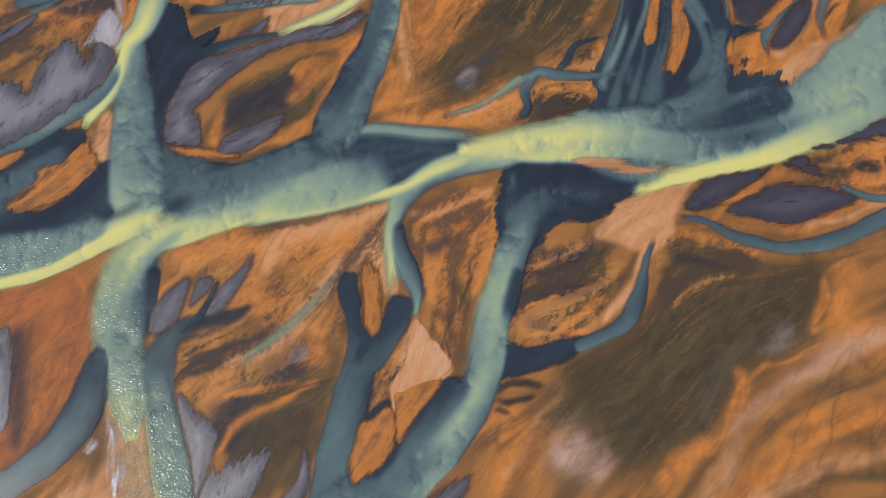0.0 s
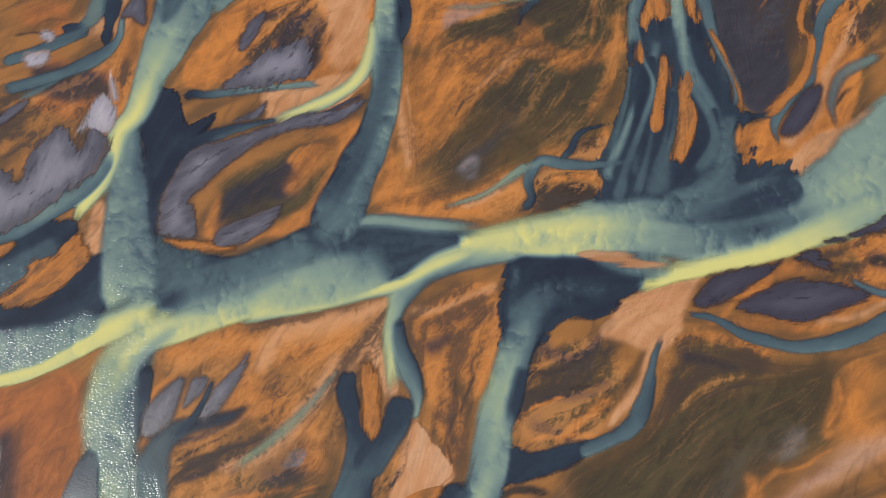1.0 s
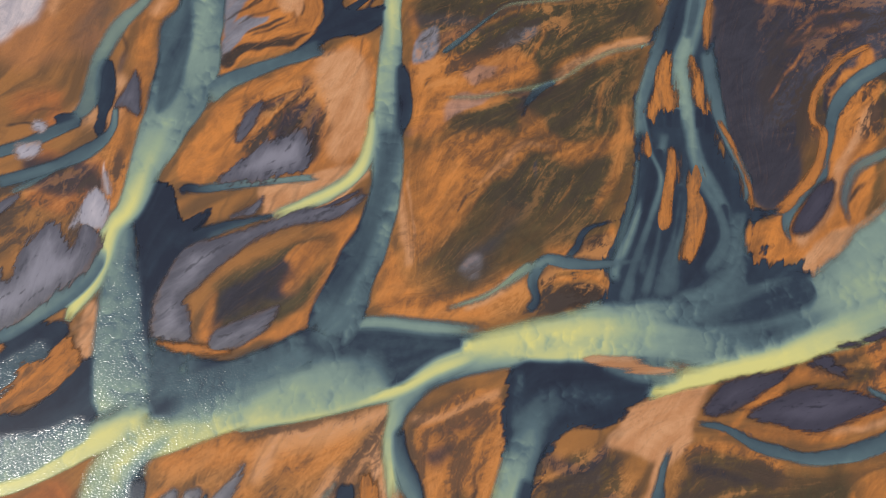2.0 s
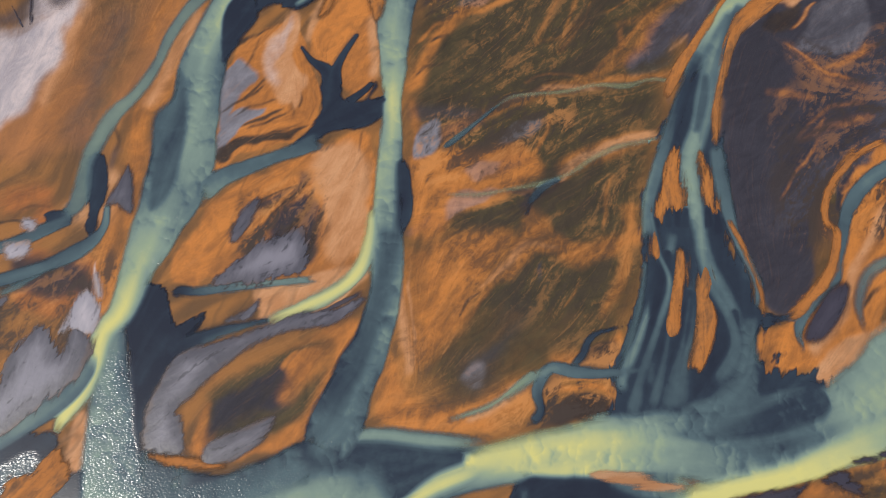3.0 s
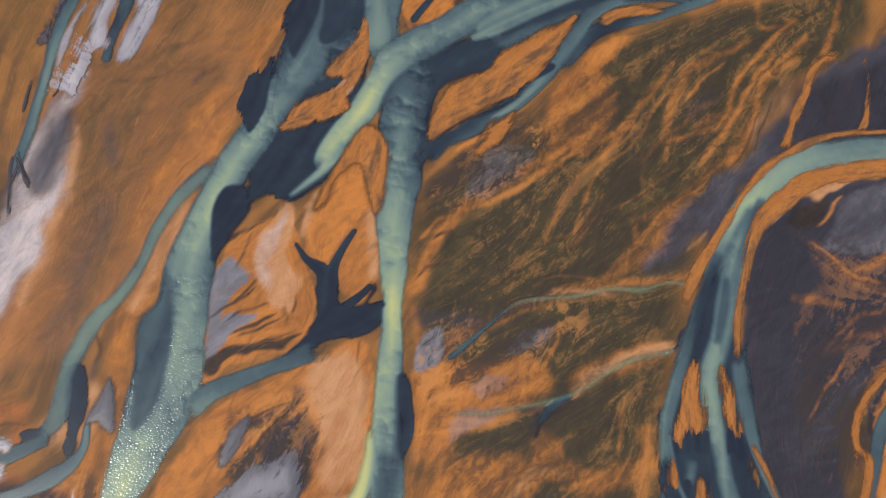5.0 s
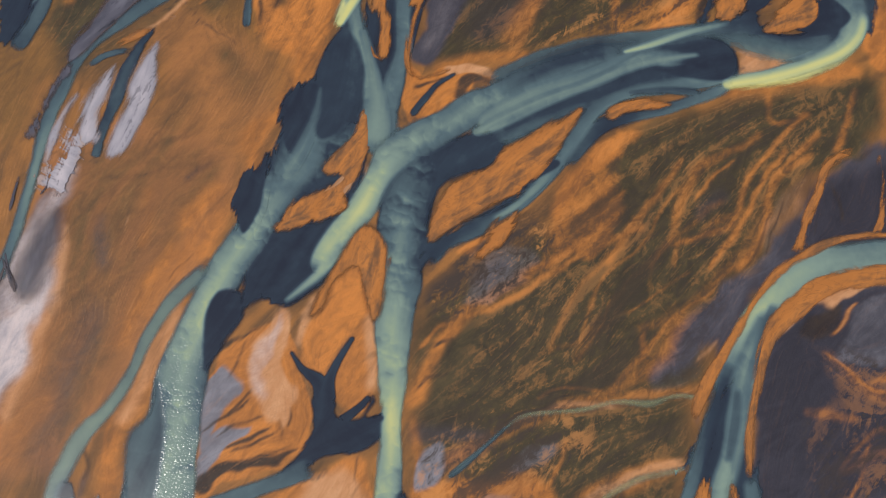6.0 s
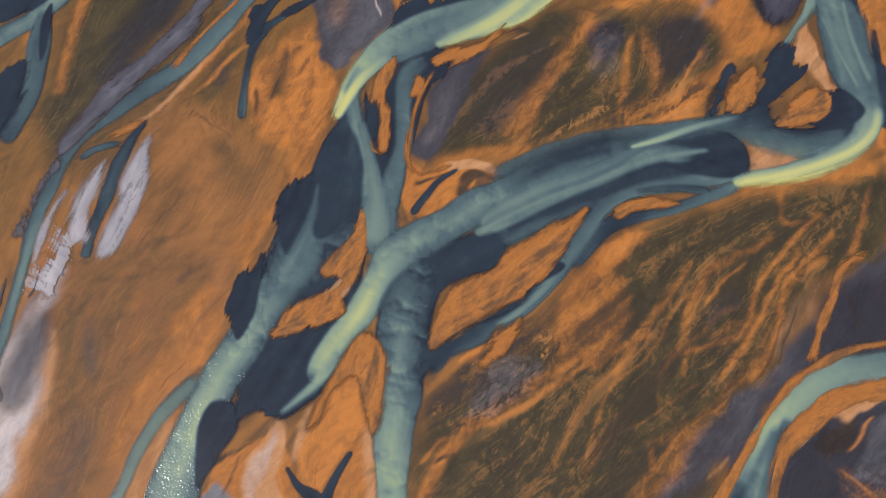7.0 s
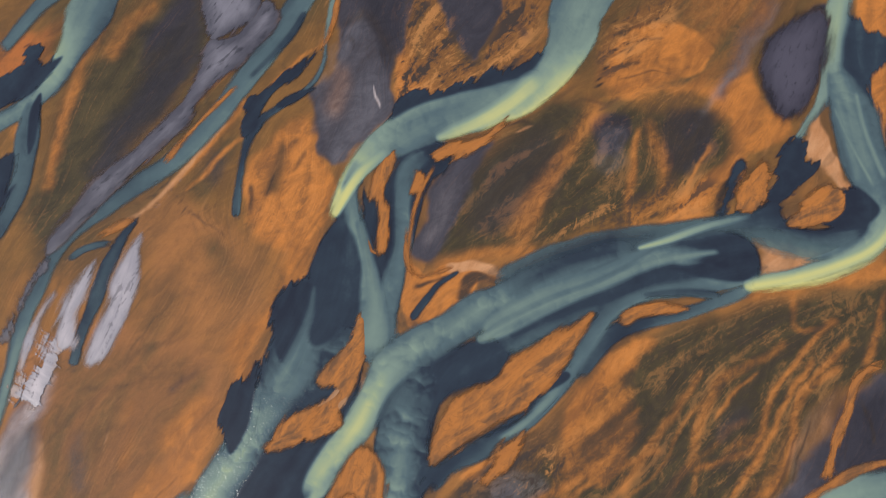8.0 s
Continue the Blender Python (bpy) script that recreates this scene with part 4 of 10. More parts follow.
stain("olive", 0.5, 7.0, [(-74.4, 181.4), (-40.7, 179.1), (-52.1, 153.7), (-63.9, 130.1), (-76.7, 115.6), (-84, 116), (-77.3, 144.3)])
stain("olive", 0.55, 5.9, [(72, 73.9), (93.1, 83.9), (98.9, 72.4), (95.2, 55.5), (71.2, 56.8)])
stain("braid", 0.65, 4.7, [(-57.7, 24.4), (-21.7, 29.5), (-9.6, 28.8), (-22.4, 3.3), (-43.3, -6.7)])
stain("braid", 0.3, 4.7, [(-12.4, 49.3), (-7.7, 70.5), (16.7, 56.6), (30.3, 68), (36.5, 54), (9.7, 46.5)])
# white silt of the western bar, partly sun glare painted as colour
stain("white", 0.6, 3.5, [(-74.2, 178.4), (-76.3, 169.6), (-77, 159.6), (-78.3, 149.8), (-81.4, 139.1), (-84.9, 127.5), (-90.6, 120.8), (-98.9, 118.2), (-101.5, 143.8), (-92.6, 144.6), (-87.3, 157.4), (-82.8, 167.1)])
stain("white", 0.9, 3.5, [(-79.1, 151.3), (-81.4, 139.1), (-84.9, 127.5), (-90.6, 120.8), (-98.9, 118.2), (-101.2, 140.4), (-91.2, 142.4), (-85.1, 146.1)])
stain("mud", 0.6, 2.3, [(-76.8, 177), (-77.3, 163.9), (-80.3, 149.9), (-88.9, 145), (-99.1, 145.7), (-91.9, 150.7), (-87.4, 158.8), (-82.9, 168.6)])
streak("pale", 0.6, [(-76, 163.8, 2.6), (-77, 149.7, 3.1), (-80.6, 136.4, 3), (-84.7, 124.9, 3.7)])
stain("dusk", 0.6, 3.5, [(64.8, 104.5), (72.5, 104), (71.6, 85.2), (80.5, 89.3), (81.5, 82.3), (77, 70.3), (70.9, 68), (67.7, 75.3), (64.9, 90.2)])
stain("ochre", 0.9, 7.0, [(-103.4, 276.4), (0.6, 269.6), (-13.9, 219.1), (-36.2, 204.9), (-58.4, 206.2), (-80.3, 202.5), (-93.1, 186.3)])
stain("ochre", 0.9, 7.0, [(37.4, 229.4), (54.4, 266.1), (105, 262.8), (89.1, 219.5), (65.1, 201.5), (22.2, 199)])
stain("ochre", 0.8, 7.0, [(45.8, 91.3), (36.1, 58.7), (-1.7, 58.7), (-4.9, 85.1), (28.3, 92.4)])
stain("pale", 0.9, 1.4, [(74.9, 191.1), (77.1, 197.1), (90.6, 195.1), (87.4, 190.6), (75.1, 188.9)])
stain("mud", 0.85, 1.4, [(10, 103.6), (15.2, 105.3), (21.7, 104.4), (17.9, 101.6), (11.2, 100.2)])
stain("dusk", 0.6, 1.4, [(2.5, 97.2), (8.8, 98.8), (14, 97.9), (8.6, 96.2)])
stain("dusk", 0.8, 1.2, [(17, 97.8), (24, 97.3), (28.7, 99.4), (24.4, 94.9), (21.7, 91), (19.5, 92.9), (21.5, 95.1)])
stain("mud", 0.9, 1.1, [(-4.9, 89.4), (0.2, 93.4), (6.2, 95.7), (13.6, 97.5), (7.2, 93.4), (1.2, 90.2)])
stain("mud", 1, 1.9, [(1.3, 198.4), (3.8, 207.7), (10.6, 219.6), (19.8, 224.4), (14.6, 213.5), (10.4, 204.7), (6.9, 196.8)])
stain("pale", 1, 3.1, [(-71.1, 0.6), (-59.5, -0.1), (-54.7, -12.6), (-51, -33), (-73.1, -31.7), (-69.4, -14)])
streak("pale", 0.8, [(-71.3, -22.4, 4.5), (-77.9, -24.2, 3.4)])
streak("vivid", 0.64, [(-47.1, 47, 1.7), (-49, 51, 2), (-46.5, 55.4, 1.8)])
streak("vivid", 0.64, [(-45.9, 46, 1.5), (-36, 47.5, 1.7), (-26, 52.1, 2.7), (-18.2, 60.3, 3.3), (-14.9, 66.8, 3)])
streak("vivid", 0.56, [(-30.9, 57.1, 3.8), (-23.2, 64.7, 5.1), (-17.9, 71.2, 3.8)])
stain("dusk", 0.55, 4.7, [(68.1, 121.8), (75, 134.5), (87.1, 139.1), (103.6, 139.4), (133.3, 137.5), (128.4, 118.1), (104.4, 119.6), (85.7, 98.4), (74.7, 89.6), (65.5, 90.2)])
stain("olive", 0.7, 4.7, [(72, 94.5), (78, 108.6), (92.1, 119), (109.2, 119.3), (105.7, 103.2), (84.3, 97.3), (75.1, 85)])
streak("white", 0.12, [(-14.9, 232.6, 9), (-13.4, 242.3, 7.8), (-8.1, 247.7, 5.3)])
streak("white", 0.2, [(5.4, 202.5, 4.9), (10.9, 213.7, 5)])
stain("olive", 0.8, 3.1, [(85, 120.8), (93, 124.1), (110.6, 125.6), (102.3, 88), (88.5, 88.8), (79.6, 84.7), (77.8, 94.1), (85.4, 103.2)])
stain("braid", 0.9, 3.1, [(84, 128.6), (93.5, 126.7), (111.2, 128.2), (101.3, 83.4), (87.7, 84.2), (77.7, 80.3), (76.7, 94.2), (85.9, 105.7), (84.4, 117)])
streak("brown", 0.7, [(84.3, 126.6, 1), (87.7, 121.9, 2.7), (92.8, 116.5, 3.6), (101.9, 113.4, 3.6)])
streak("vivid", 0.56, [(100.7, 125.6, 3.2), (95.4, 123.3, 1.9), (91.3, 121.7, 1)])
streak("brown", 0.6, [(98, 107.4, 3.6), (89.2, 104.2, 2.8), (81.8, 96.3, 1.9)])
streak("mud", 0.7, [(87.4, 94.7, 4.7), (92.7, 98, 5.8)])
stain("mud", 0.7, 2.3, [(86.4, 135.1), (98.6, 139.7), (108.2, 137.8), (106.6, 129.8), (93.9, 128.7), (86.2, 127.2)])
stain("pale", 1, 0.9, [(-15.3, 22.4), (-13.2, 22.9), (-13.9, 18.1), (-15.5, 18.2)])
stain("pale", 1, 1.2, [(-6.5, 7), (-5, 3.4), (-1.7, -0.2), (0.9, -4.3), (-4.5, -7.9), (-9.8, -12), (-11.9, -7.5), (-11, -1.9), (-9.1, 2.5)])
stain("pale", 1, 0.9, [(-12.3, 22.8), (-11.2, 21.5), (-10.3, 13.7), (-12.8, 12.1), (-13.5, 16.8)])
stain("pale", 1, 1.2, [(-37, 72.5), (-33.1, 78.5), (-17.5, 82.4), (-13.7, 80.7), (-20.3, 76.9), (-28.1, 73.3), (-34.5, 71.5)])
stain("pale", 1, 1.4, [(-74.6, 54), (-72.2, 57.1), (-70, 47.8), (-71.1, 44), (-74.9, 46.2)])
stain("pale", 1, 1.9, [(-32.8, 124.3), (-34, 134.8), (-31.5, 142.7), (-28.3, 142.5), (-27.7, 134.4), (-29, 126.6), (-30.3, 121.6)])
stain("pale", 1, 1.4, [(94.7, 225.9), (95.5, 220.5), (96.5, 212.5), (98.7, 208.5), (95.6, 208), (92.8, 212.7), (89.6, 215.5), (89.1, 219.5)])


streak("vivid", 0.55, [(3.6, 137.5, 1.7), (17.6, 141.8, 1.7), (28.1, 147.1, 1.8), (36.1, 151.4, 1.8), (44.1, 155, 1.8), (48, 156.1, 1.8)])
stain("ash", 0.35, 1.5, [(8.9, 143), (14.5, 150.7), (19.8, 154.5), (25.4, 152.1), (26.3, 148.6), (20.4, 145), (13.9, 141.8)])
stain("vivid", 0.9, 1, [(21.9, 160.8), (17.3, 154.6), (10.1, 151.7), (12, 154.5)])
streak("pale", 0.7, [(21.6, 160.6, 0.8), (17.7, 156.7, 1.3), (12.1, 152.2, 1)])
stain("vivid", 0.58, 3.3, [(29.3, 160.1), (34.9, 165.3), (43.2, 170.5), (45.2, 164.7), (37.8, 155.4), (30.9, 150.3), (28.6, 153.2)])
streak("vivid", 0.55, [(32.6, 129.9, 0.6), (36.2, 134.1, 0.6), (38.3, 136.6, 0.6), (40.6, 141, 0.6)])
streak("vivid", 0.39, [(31.5, 130.6, 1), (36.1, 139.3, 1), (40.6, 146.4, 1), (47.5, 152, 1), (53.6, 159.9, 1), (60.9, 166.5, 1), (69.5, 171.6, 1)])
streak("vivid", 0.58, [(48.9, 142.5, 0.6), (50.2, 147.8, 0.6), (55.4, 154.2, 0.6), (57.1, 156.9, 0.6)])
streak("vivid", 0.55, [(61.6, 162.2, 1), (65.4, 166.2, 1), (70.5, 170.1, 1)])
streak("vivid", 0.51, [(38, 122.6, 1.7), (44.7, 128.5, 2), (49.8, 134.6, 1.5), (54.6, 138.2, 1.2), (61.3, 141.7, 1), (69.9, 149.2, 1.3), (74.7, 155.7, 1.5), (80.1, 165.2, 1.8), (87.5, 170.4, 1.8)])
streak("vivid", 1, [(45.6, 133.8, 1.1), (45.8, 130.5, 1.1)])
streak("vivid", 0.47, [(54.7, 146.5, 0.5), (56, 150.1, 0.5), (55, 152.6, 0.5)])
streak("vivid", 0.43, [(62.6, 155.1, 1.8), (67.6, 157.3, 2.6), (71.5, 159.4, 1.3)])
streak("vivid", 0.39, [(26.6, 130.9, 0.9), (36.9, 135.4, 0.9), (48.7, 141.2, 0.7), (58.1, 145.9, 0.8)])
streak("umber", 0.45, [(36.3, 135.4, 0.6), (38.6, 139.2, 0.7), (43.1, 146.2, 0.6), (48.5, 149.2, 0.5)])
streak("umber", 0.5, [(31.4, 129.3, 0.6), (34.2, 133, 0.7), (35.8, 136.8, 0.6)])
streak("umber", 0.4, [(24.7, 130.4, 0.5), (26.3, 134.7, 0.6), (26.2, 140, 0.5)])
streak("umber", 0.4, [(47.9, 154.7, 0.5), (52.4, 160.7, 0.8), (55.8, 166.8, 0.6)])
stain("ash", 0.2, 1.5, [(46.4, 122.1), (49.7, 129.5), (56.5, 134.2), (63.8, 141.6), (71, 147.8), (77.1, 158.4), (86.5, 164.8), (84.2, 155.1), (81.1, 148.5), (72.8, 143.6), (68.1, 137.3), (60.8, 130), (53.9, 124.1)])
streak("pale", 0.6, [(56.2, 127.5, 0.6), (59.5, 129.1, 1), (61.8, 131.5, 0.7)])
streak("umber", 0.6, [(69.5, 146.5, 0.6), (74.3, 153, 0.8), (77.1, 158.4, 0.6)])
stain("pale", 0.9, 1, [(74.3, 133.7), (79.6, 139.2), (87.6, 142.7), (96.8, 144.8), (104.1, 145), (103.5, 142.4), (94.9, 141.6), (90.6, 138.6), (86.6, 136.8), (81.7, 137.1), (76, 133)])
streak("vivid", 1, [(85.4, 132, 0.9), (88.7, 134.8, 1.1), (91.9, 137.4, 0.6)])
streak("pale", 0.8, [(85.9, 132.3, 0.5), (89, 135, 0.6), (91.6, 137.4, 0.5)])
stain("umber", 0.75, 1.2, [(79.2, 133.8), (84, 136.3), (89, 136.7), (85.2, 132.4), (80.6, 131.1)])
stain("ash", 0.45, 1.2, [(86.7, 131), (92.8, 137.1), (99.4, 139.3), (103, 138.4), (100.7, 127.6), (91.8, 125.6), (84.7, 126.7)])
streak("brown", 0.8, [(81.4, 128.8, 1), (87.7, 123.3, 1.9), (93.1, 119.9, 2.4), (98.7, 117.7, 2.9)])
streak("vivid", 0.55, [(83.1, 128, 0.7), (85.8, 125.7, 1), (89.8, 121.3, 1.2), (95.3, 118.5, 1.2)])
streak("vivid", 0.58, [(3.1, 98.4, 0.7), (13.2, 98.9, 0.8), (20.5, 103.1, 1.1), (25.7, 107.6, 1.1), (28, 113.4, 0.7)])
streak("vivid", 0.47, [(27.1, 98.1, 1.2), (34.5, 102.1, 2.3), (40.6, 104.1, 2.8), (50.4, 107, 2.6)])
streak("pale", 0.65, [(28.9, 98.9, 0.6), (34.6, 102.8, 1.2), (40.7, 104.9, 1.4), (51.1, 107.9, 1.4)])
stain("ash", 0.4, 0.9, [(8.1, 101.5), (11.2, 104.3), (17.1, 104.5), (15.1, 101.1), (10.9, 99.6)])
stain("ash", 0.4, 0.9, [(15.6, 108.1), (20.1, 112.1), (25.6, 113.5), (24.1, 109.4), (18.6, 108)])
stain("ash", 0.4, 0.7, [(2.8, 92.5), (4.8, 96), (10.8, 97.9), (16.6, 98.2), (10.6, 95.1), (4.5, 91.2)])
streak("umber", 0.9, [(29.8, 99.4, 0.9), (24.5, 95.4, 1.2), (20.8, 92.2, 0.8), (18.4, 91.6, 0.5)])
streak("umber", 0.8, [(24.8, 95.7, 0.9), (20.6, 96.7, 0.9), (17.8, 98, 0.6)])
streak("umber", 0.8, [(22.3, 93.8, 0.8), (21.3, 89.4, 0.5)])
streak("umber", 0.6, [(23.8, 100.1, 0.6), (26.6, 99.3, 0.6), (29, 99.2, 0.5)])
stain("vivid", 0.56, 2.3, [(9.2, 75.9), (13, 81), (19.1, 86.2), (19.5, 90.6), (23.2, 93.8), (26.3, 90.2), (29.3, 85.6), (38.5, 85.6), (42.2, 88.2), (40.4, 82.8), (31, 80), (24.4, 81.5), (17.3, 78.6)])
streak("pale", 0.4, [(9.8, 76.4, 0.7), (15.3, 80.9, 1.4), (21.2, 84.4, 1.6), (26.8, 83.5, 0.9)])
streak("umber", 0.9, [(5, 71, 0.4), (7.4, 73.8, 0.7), (10.1, 75.6, 0.4)])
streak("umber", 0.6, [(4.9, 74.4, 0.3), (7.8, 74.7, 0.4)])
streak("mud", 0.8, [(23.7, 80.7, 0.5), (23, 78.9, 0.7), (22.5, 77, 0.4)])
streak("vivid", 0.39, [(26.5, 71.2, 0.6), (29.3, 74.8, 0.8), (31.3, 77.3, 0.4)])
streak("vivid", 0.43, [(15.7, 74.7, 0.4), (14.2, 71.2, 0.6)])
streak("vivid", 0.39, [(40.7, 99.6, 0.9), (38.9, 94, 1.2), (37.6, 88.5, 0.7)])
streak("umber", 0.4, [(39.9, 99.7, 0.5), (38.2, 92.9, 0.6)])
fringe("umber", 0.8, [(72.8, 86.5), (76.6, 91.8), (80.9, 96.2), (85.8, 100.5), (91.1, 103.7), (96, 106)], 1.9, -120, 0.7)
stain("olive", 0.85, 1.6, [(72.8, 86.5), (76.5, 94.1), (82.1, 99.5), (87.6, 103.9), (96.5, 106.9), (97.9, 114.1), (81.9, 111.4), (76, 101.1), (72.7, 92.1)])
streak("vivid", 0.5, [(76.1, 91.9, 0.7), (80, 97.4, 0.9), (84.2, 101.2, 0.9), (88.1, 109.2, 0.7)])
streak("vivid", 0.35, [(82, 105.4, 0.9), (89, 111, 1.2), (97.5, 112.9, 1.7)])
stain("ash", 1, 0.7, [(-45.4, 119), (-44, 127.6), (-39.8, 131.1), (-37, 127.8), (-38.5, 123.5), (-42, 118.8), (-45.3, 114.8)])
stain("ash", 1, 0.7, [(-46.7, 110), (-45.3, 114.8), (-40.8, 117.8), (-35.4, 119.6), (-40.8, 113.9), (-45.5, 108.8)])
stain("vivid", 0.85, 1, [(-43.7, 109.9), (-38.4, 114.3), (-32.4, 118.2), (-29.3, 124.2), (-24.5, 121.4), (-23.2, 116.5), (-26.4, 113), (-33.6, 111.1), (-39.5, 108.8)])
streak("umber", 0.85, [(-45.7, 108.7, 0.6), (-38.4, 112.5, 0.7), (-27.6, 115.3, 0.6)])
streak("umber", 0.8, [(-42, 117.3, 0.5), (-37.2, 120.4, 0.8), (-32.4, 122.2, 0.5)])
streak("umber", 0.8, [(-38.4, 114.9, 0.5), (-33.6, 117.1, 0.8), (-29.4, 119, 0.5)])
streak("umber", 0.7, [(-39.8, 129.9, 0.6), (-37.3, 133.5, 0.9), (-36.1, 137.3, 0.5)])
streak("umber", 0.7, [(-30, 121.8, 0.7), (-28.8, 119.2, 1), (-29, 116.8, 0.6)])
streak("umber", 0.9, [(-44.1, 132.7, 0.6), (-38.6, 136.8, 0.6), (-33.6, 139.8, 0.6)])
stain("pale", 1, 1, [(-29.3, 141.5), (-32.6, 135.8), (-34.1, 129.5), (-32.4, 126.3), (-29, 123.6), (-26, 125.9), (-27.5, 131.7), (-28.4, 138.1)])
stain("vivid", 0.75, 1.6, [(-54.6, 82.1), (-53.1, 88.1), (-49.8, 93.4), (-44, 97.7), (-35.9, 101.8), (-27.7, 104.8), (-28.9, 101.4), (-37, 97.3), (-42.8, 91.9), (-47.2, 83.3)])
streak("umber", 0.9, [(-25.3, 102.6, 0.6), (-30, 98, 1.2), (-35.3, 92.6, 0.6)])
streak("umber", 0.9, [(-24.4, 100, 0.8), (-27.7, 93.3, 1.5), (-31.8, 88, 0.8)])
streak("umber", 0.85, [(-22.5, 96.4, 0.8), (-24.6, 88.7, 1.6), (-27.8, 82.8, 0.8)])
streak("umber", 0.8, [(-25.9, 102.1, 0.6), (-33.6, 99.6, 0.7), (-39.9, 95.7, 0.5)])
streak("mud", 1, [(-41.8, 91.3, 0.6), (-38.8, 94.5, 1), (-35.9, 97.2, 0.6)])
streak("vivid", 0.7, [(-27.7, 102.5, 0.5), (-32.4, 97, 0.6), (-37, 91.6, 0.5)])
stain("ash", 0.9, 0.9, [(-2.2, 106.6), (-1.4, 111.5), (4, 113.6), (3.8, 110), (-0.5, 105.3)])
streak("umber", 0.7, [(-13, 112.8, 0.5), (-13.8, 109.3, 0.7), (-13.5, 106.3, 0.5)])
streak("umber", 0.55, [(-52.7, 151.3, 0.4), (-50.2, 154.2, 0.6), (-47, 156.7, 0.4)])
streak("umber", 0.4, [(-62.8, 144.2, 0.4), (-61.9, 147.5, 0.5), (-61.3, 150.8, 0.4)])
streak("umber", 0.4, [(-56.5, 152.5, 0.5), (-55.4, 155.8, 0.6)])
stain("olive", 0.6, 2.5, [(17.8, -14.8), (24.5, -4.1), (35.5, 1), (47.7, 6), (57.8, 11.3), (70, 14.1), (78, 12.4), (79.7, 1.7), (74.1, -3.7), (62.2, -6.3), (57, -10.5), (54.9, -17), (49.6, -22.1), (38, -25.7), (27.8, -27.2), (19.2, -24.6)])
stain("white", 0.3, 3.4, [(18.8, -22.4), (21.9, -18.8), (27, -19.1), (30.9, -24.2), (27.8, -27.2), (22.3, -26.3)])
stain("white", 0.28, 3.5, [(62.5, -4.1), (66.7, 0.2), (71.4, 1.1), (69.5, -3.4)])
stain("ash", 0.14, 3.9, [(48.2, -12.2), (52.5, -5.7), (59.6, -0.5), (68.2, 2.4), (57, -10.5), (51.4, -18.9)])
streak("vivid", 1, [(57, -10.5, 0.9), (55.6, -15.9, 0.9), (53.3, -20.1, 1.1), (50, -23.2, 1.3)])
streak("vivid", 0.6, [(58.1, -10.6, 0.7), (62, -7.4, 1.1), (69.1, -6.2, 0.9), (75.2, -3.7, 0.7)])
streak("vivid", 0.9, [(78, 8.8, 0.9), (77.8, 4.2, 1.4), (76, 0.8, 0.9)])
fringe("vivid", 0.8, [(57.7, -9.4), (56.1, -14.9), (53.4, -19.6), (48.9, -23.6)], 1.4, 160, 0.6)
fringe("vivid", 0.5, [(19.6, -26.2), (28.8, -27.8), (37.9, -26.2), (46, -24)], 1.6, 80, 0.6)
streak("ash", 0.5, [(89.3, -2.3, 3), (80.7, -5.2, 3), (73.3, -8.1, 2.3), (65.8, -12.1, 1.8), (58.6, -15, 1.4)])
streak("umber", 0.9, [(16.4, 16.2, 0.9), (21.6, 14.7, 1.4), (26.5, 16.2, 1.2)])
streak("umber", 0.9, [(15.4, 10.3, 0.7), (20.1, 11.2, 1.2), (29.6, 11.2, 1.4), (32.5, 9.9, 0.7)])
streak("umber", 0.8, [(13.4, 7.5, 0.7), (15.6, 5.7, 0.9), (19.8, 7.1, 0.7)])
streak("vivid", 0.9, [(13.1, 4.1, 0.9), (16.3, 7.4, 1.1), (23.5, 9.6, 0.8)])
streak("vivid", 0.9, [(15.2, 1.1, 0.7), (21.7, 2.7, 1), (29.1, 1.1, 0.9)])
fringe("umber", 0.9, [(14, 1.1), (18.1, 1.5), (23.9, 1.7), (28.4, 0.3)], 1.4, -130, 0.6)
streak("umber", 1, [(17.4, -8.7, 1.6), (12.7, -7.8, 1.5), (9.1, -9.8, 0.9)])
streak("umber", 1, [(16.1, -11, 1.7), (11.2, -11.9, 1.5), (9, -11.2, 0.7)])
streak("umber", 0.9, [(11.1, -13.8, 1), (8.9, -12.9, 0.9)])
fringe("umber", 0.9, [(-0.6, -19.7), (2.9, -16.9), (6.8, -13.6)], 1.1, -30, 0.7)
streak("umber", 0.8, [(5.2, 16.9, 0.7), (4.2, 11, 0.9), (2.8, 6.4, 0.7)])
streak("umber", 0.8, [(-0.4, 2, 0.7), (0.5, -1.5, 0.8), (0.7, -3.8, 0.5)])
streak("umber", 0.7, [(1.5, 13.6, 0.6), (2.1, 8.2, 0.7), (0.3, 3.1, 0.6)])
streak("vivid", 0.8, [(54.6, 22.1, 1), (62.6, 27.7, 1.4), (70.6, 32.5, 1.7)])
streak("umber", 0.9, [(89.8, 32.7, 1.7), (93, 32.3, 2.1)])
fringe("umber", 0.8, [(80.5, 33.7), (84, 32.9), (86.2, 31.5)], 1.7, -40, 0.7)
stain("umber", 0.5, 1.6, [(-37.6, -0.5), (-34.1, 4), (-27.1, 4.8), (-30.7, -0.7), (-35.3, -2.9)])
stain("ash", 1, 0.7, [(-34.1, -0.7), (-31.8, 1.6), (-29.3, 0.9), (-31.8, -1.5)])
stain("umber", 0.5, 2.5, [(-46.8, -17.5), (-43.4, -13.3), (-37.7, -11.5), (-32, -9.6), (-27.5, -12.1), (-29.8, -17.4), (-36.6, -18.1), (-43.4, -19.8)])
streak("vivid", 0.75, [(-47.9, -17.4, 0.9), (-42.3, -11.4, 2.3), (-34.2, -8.6, 1.8), (-27.3, -5.4, 1.6)])
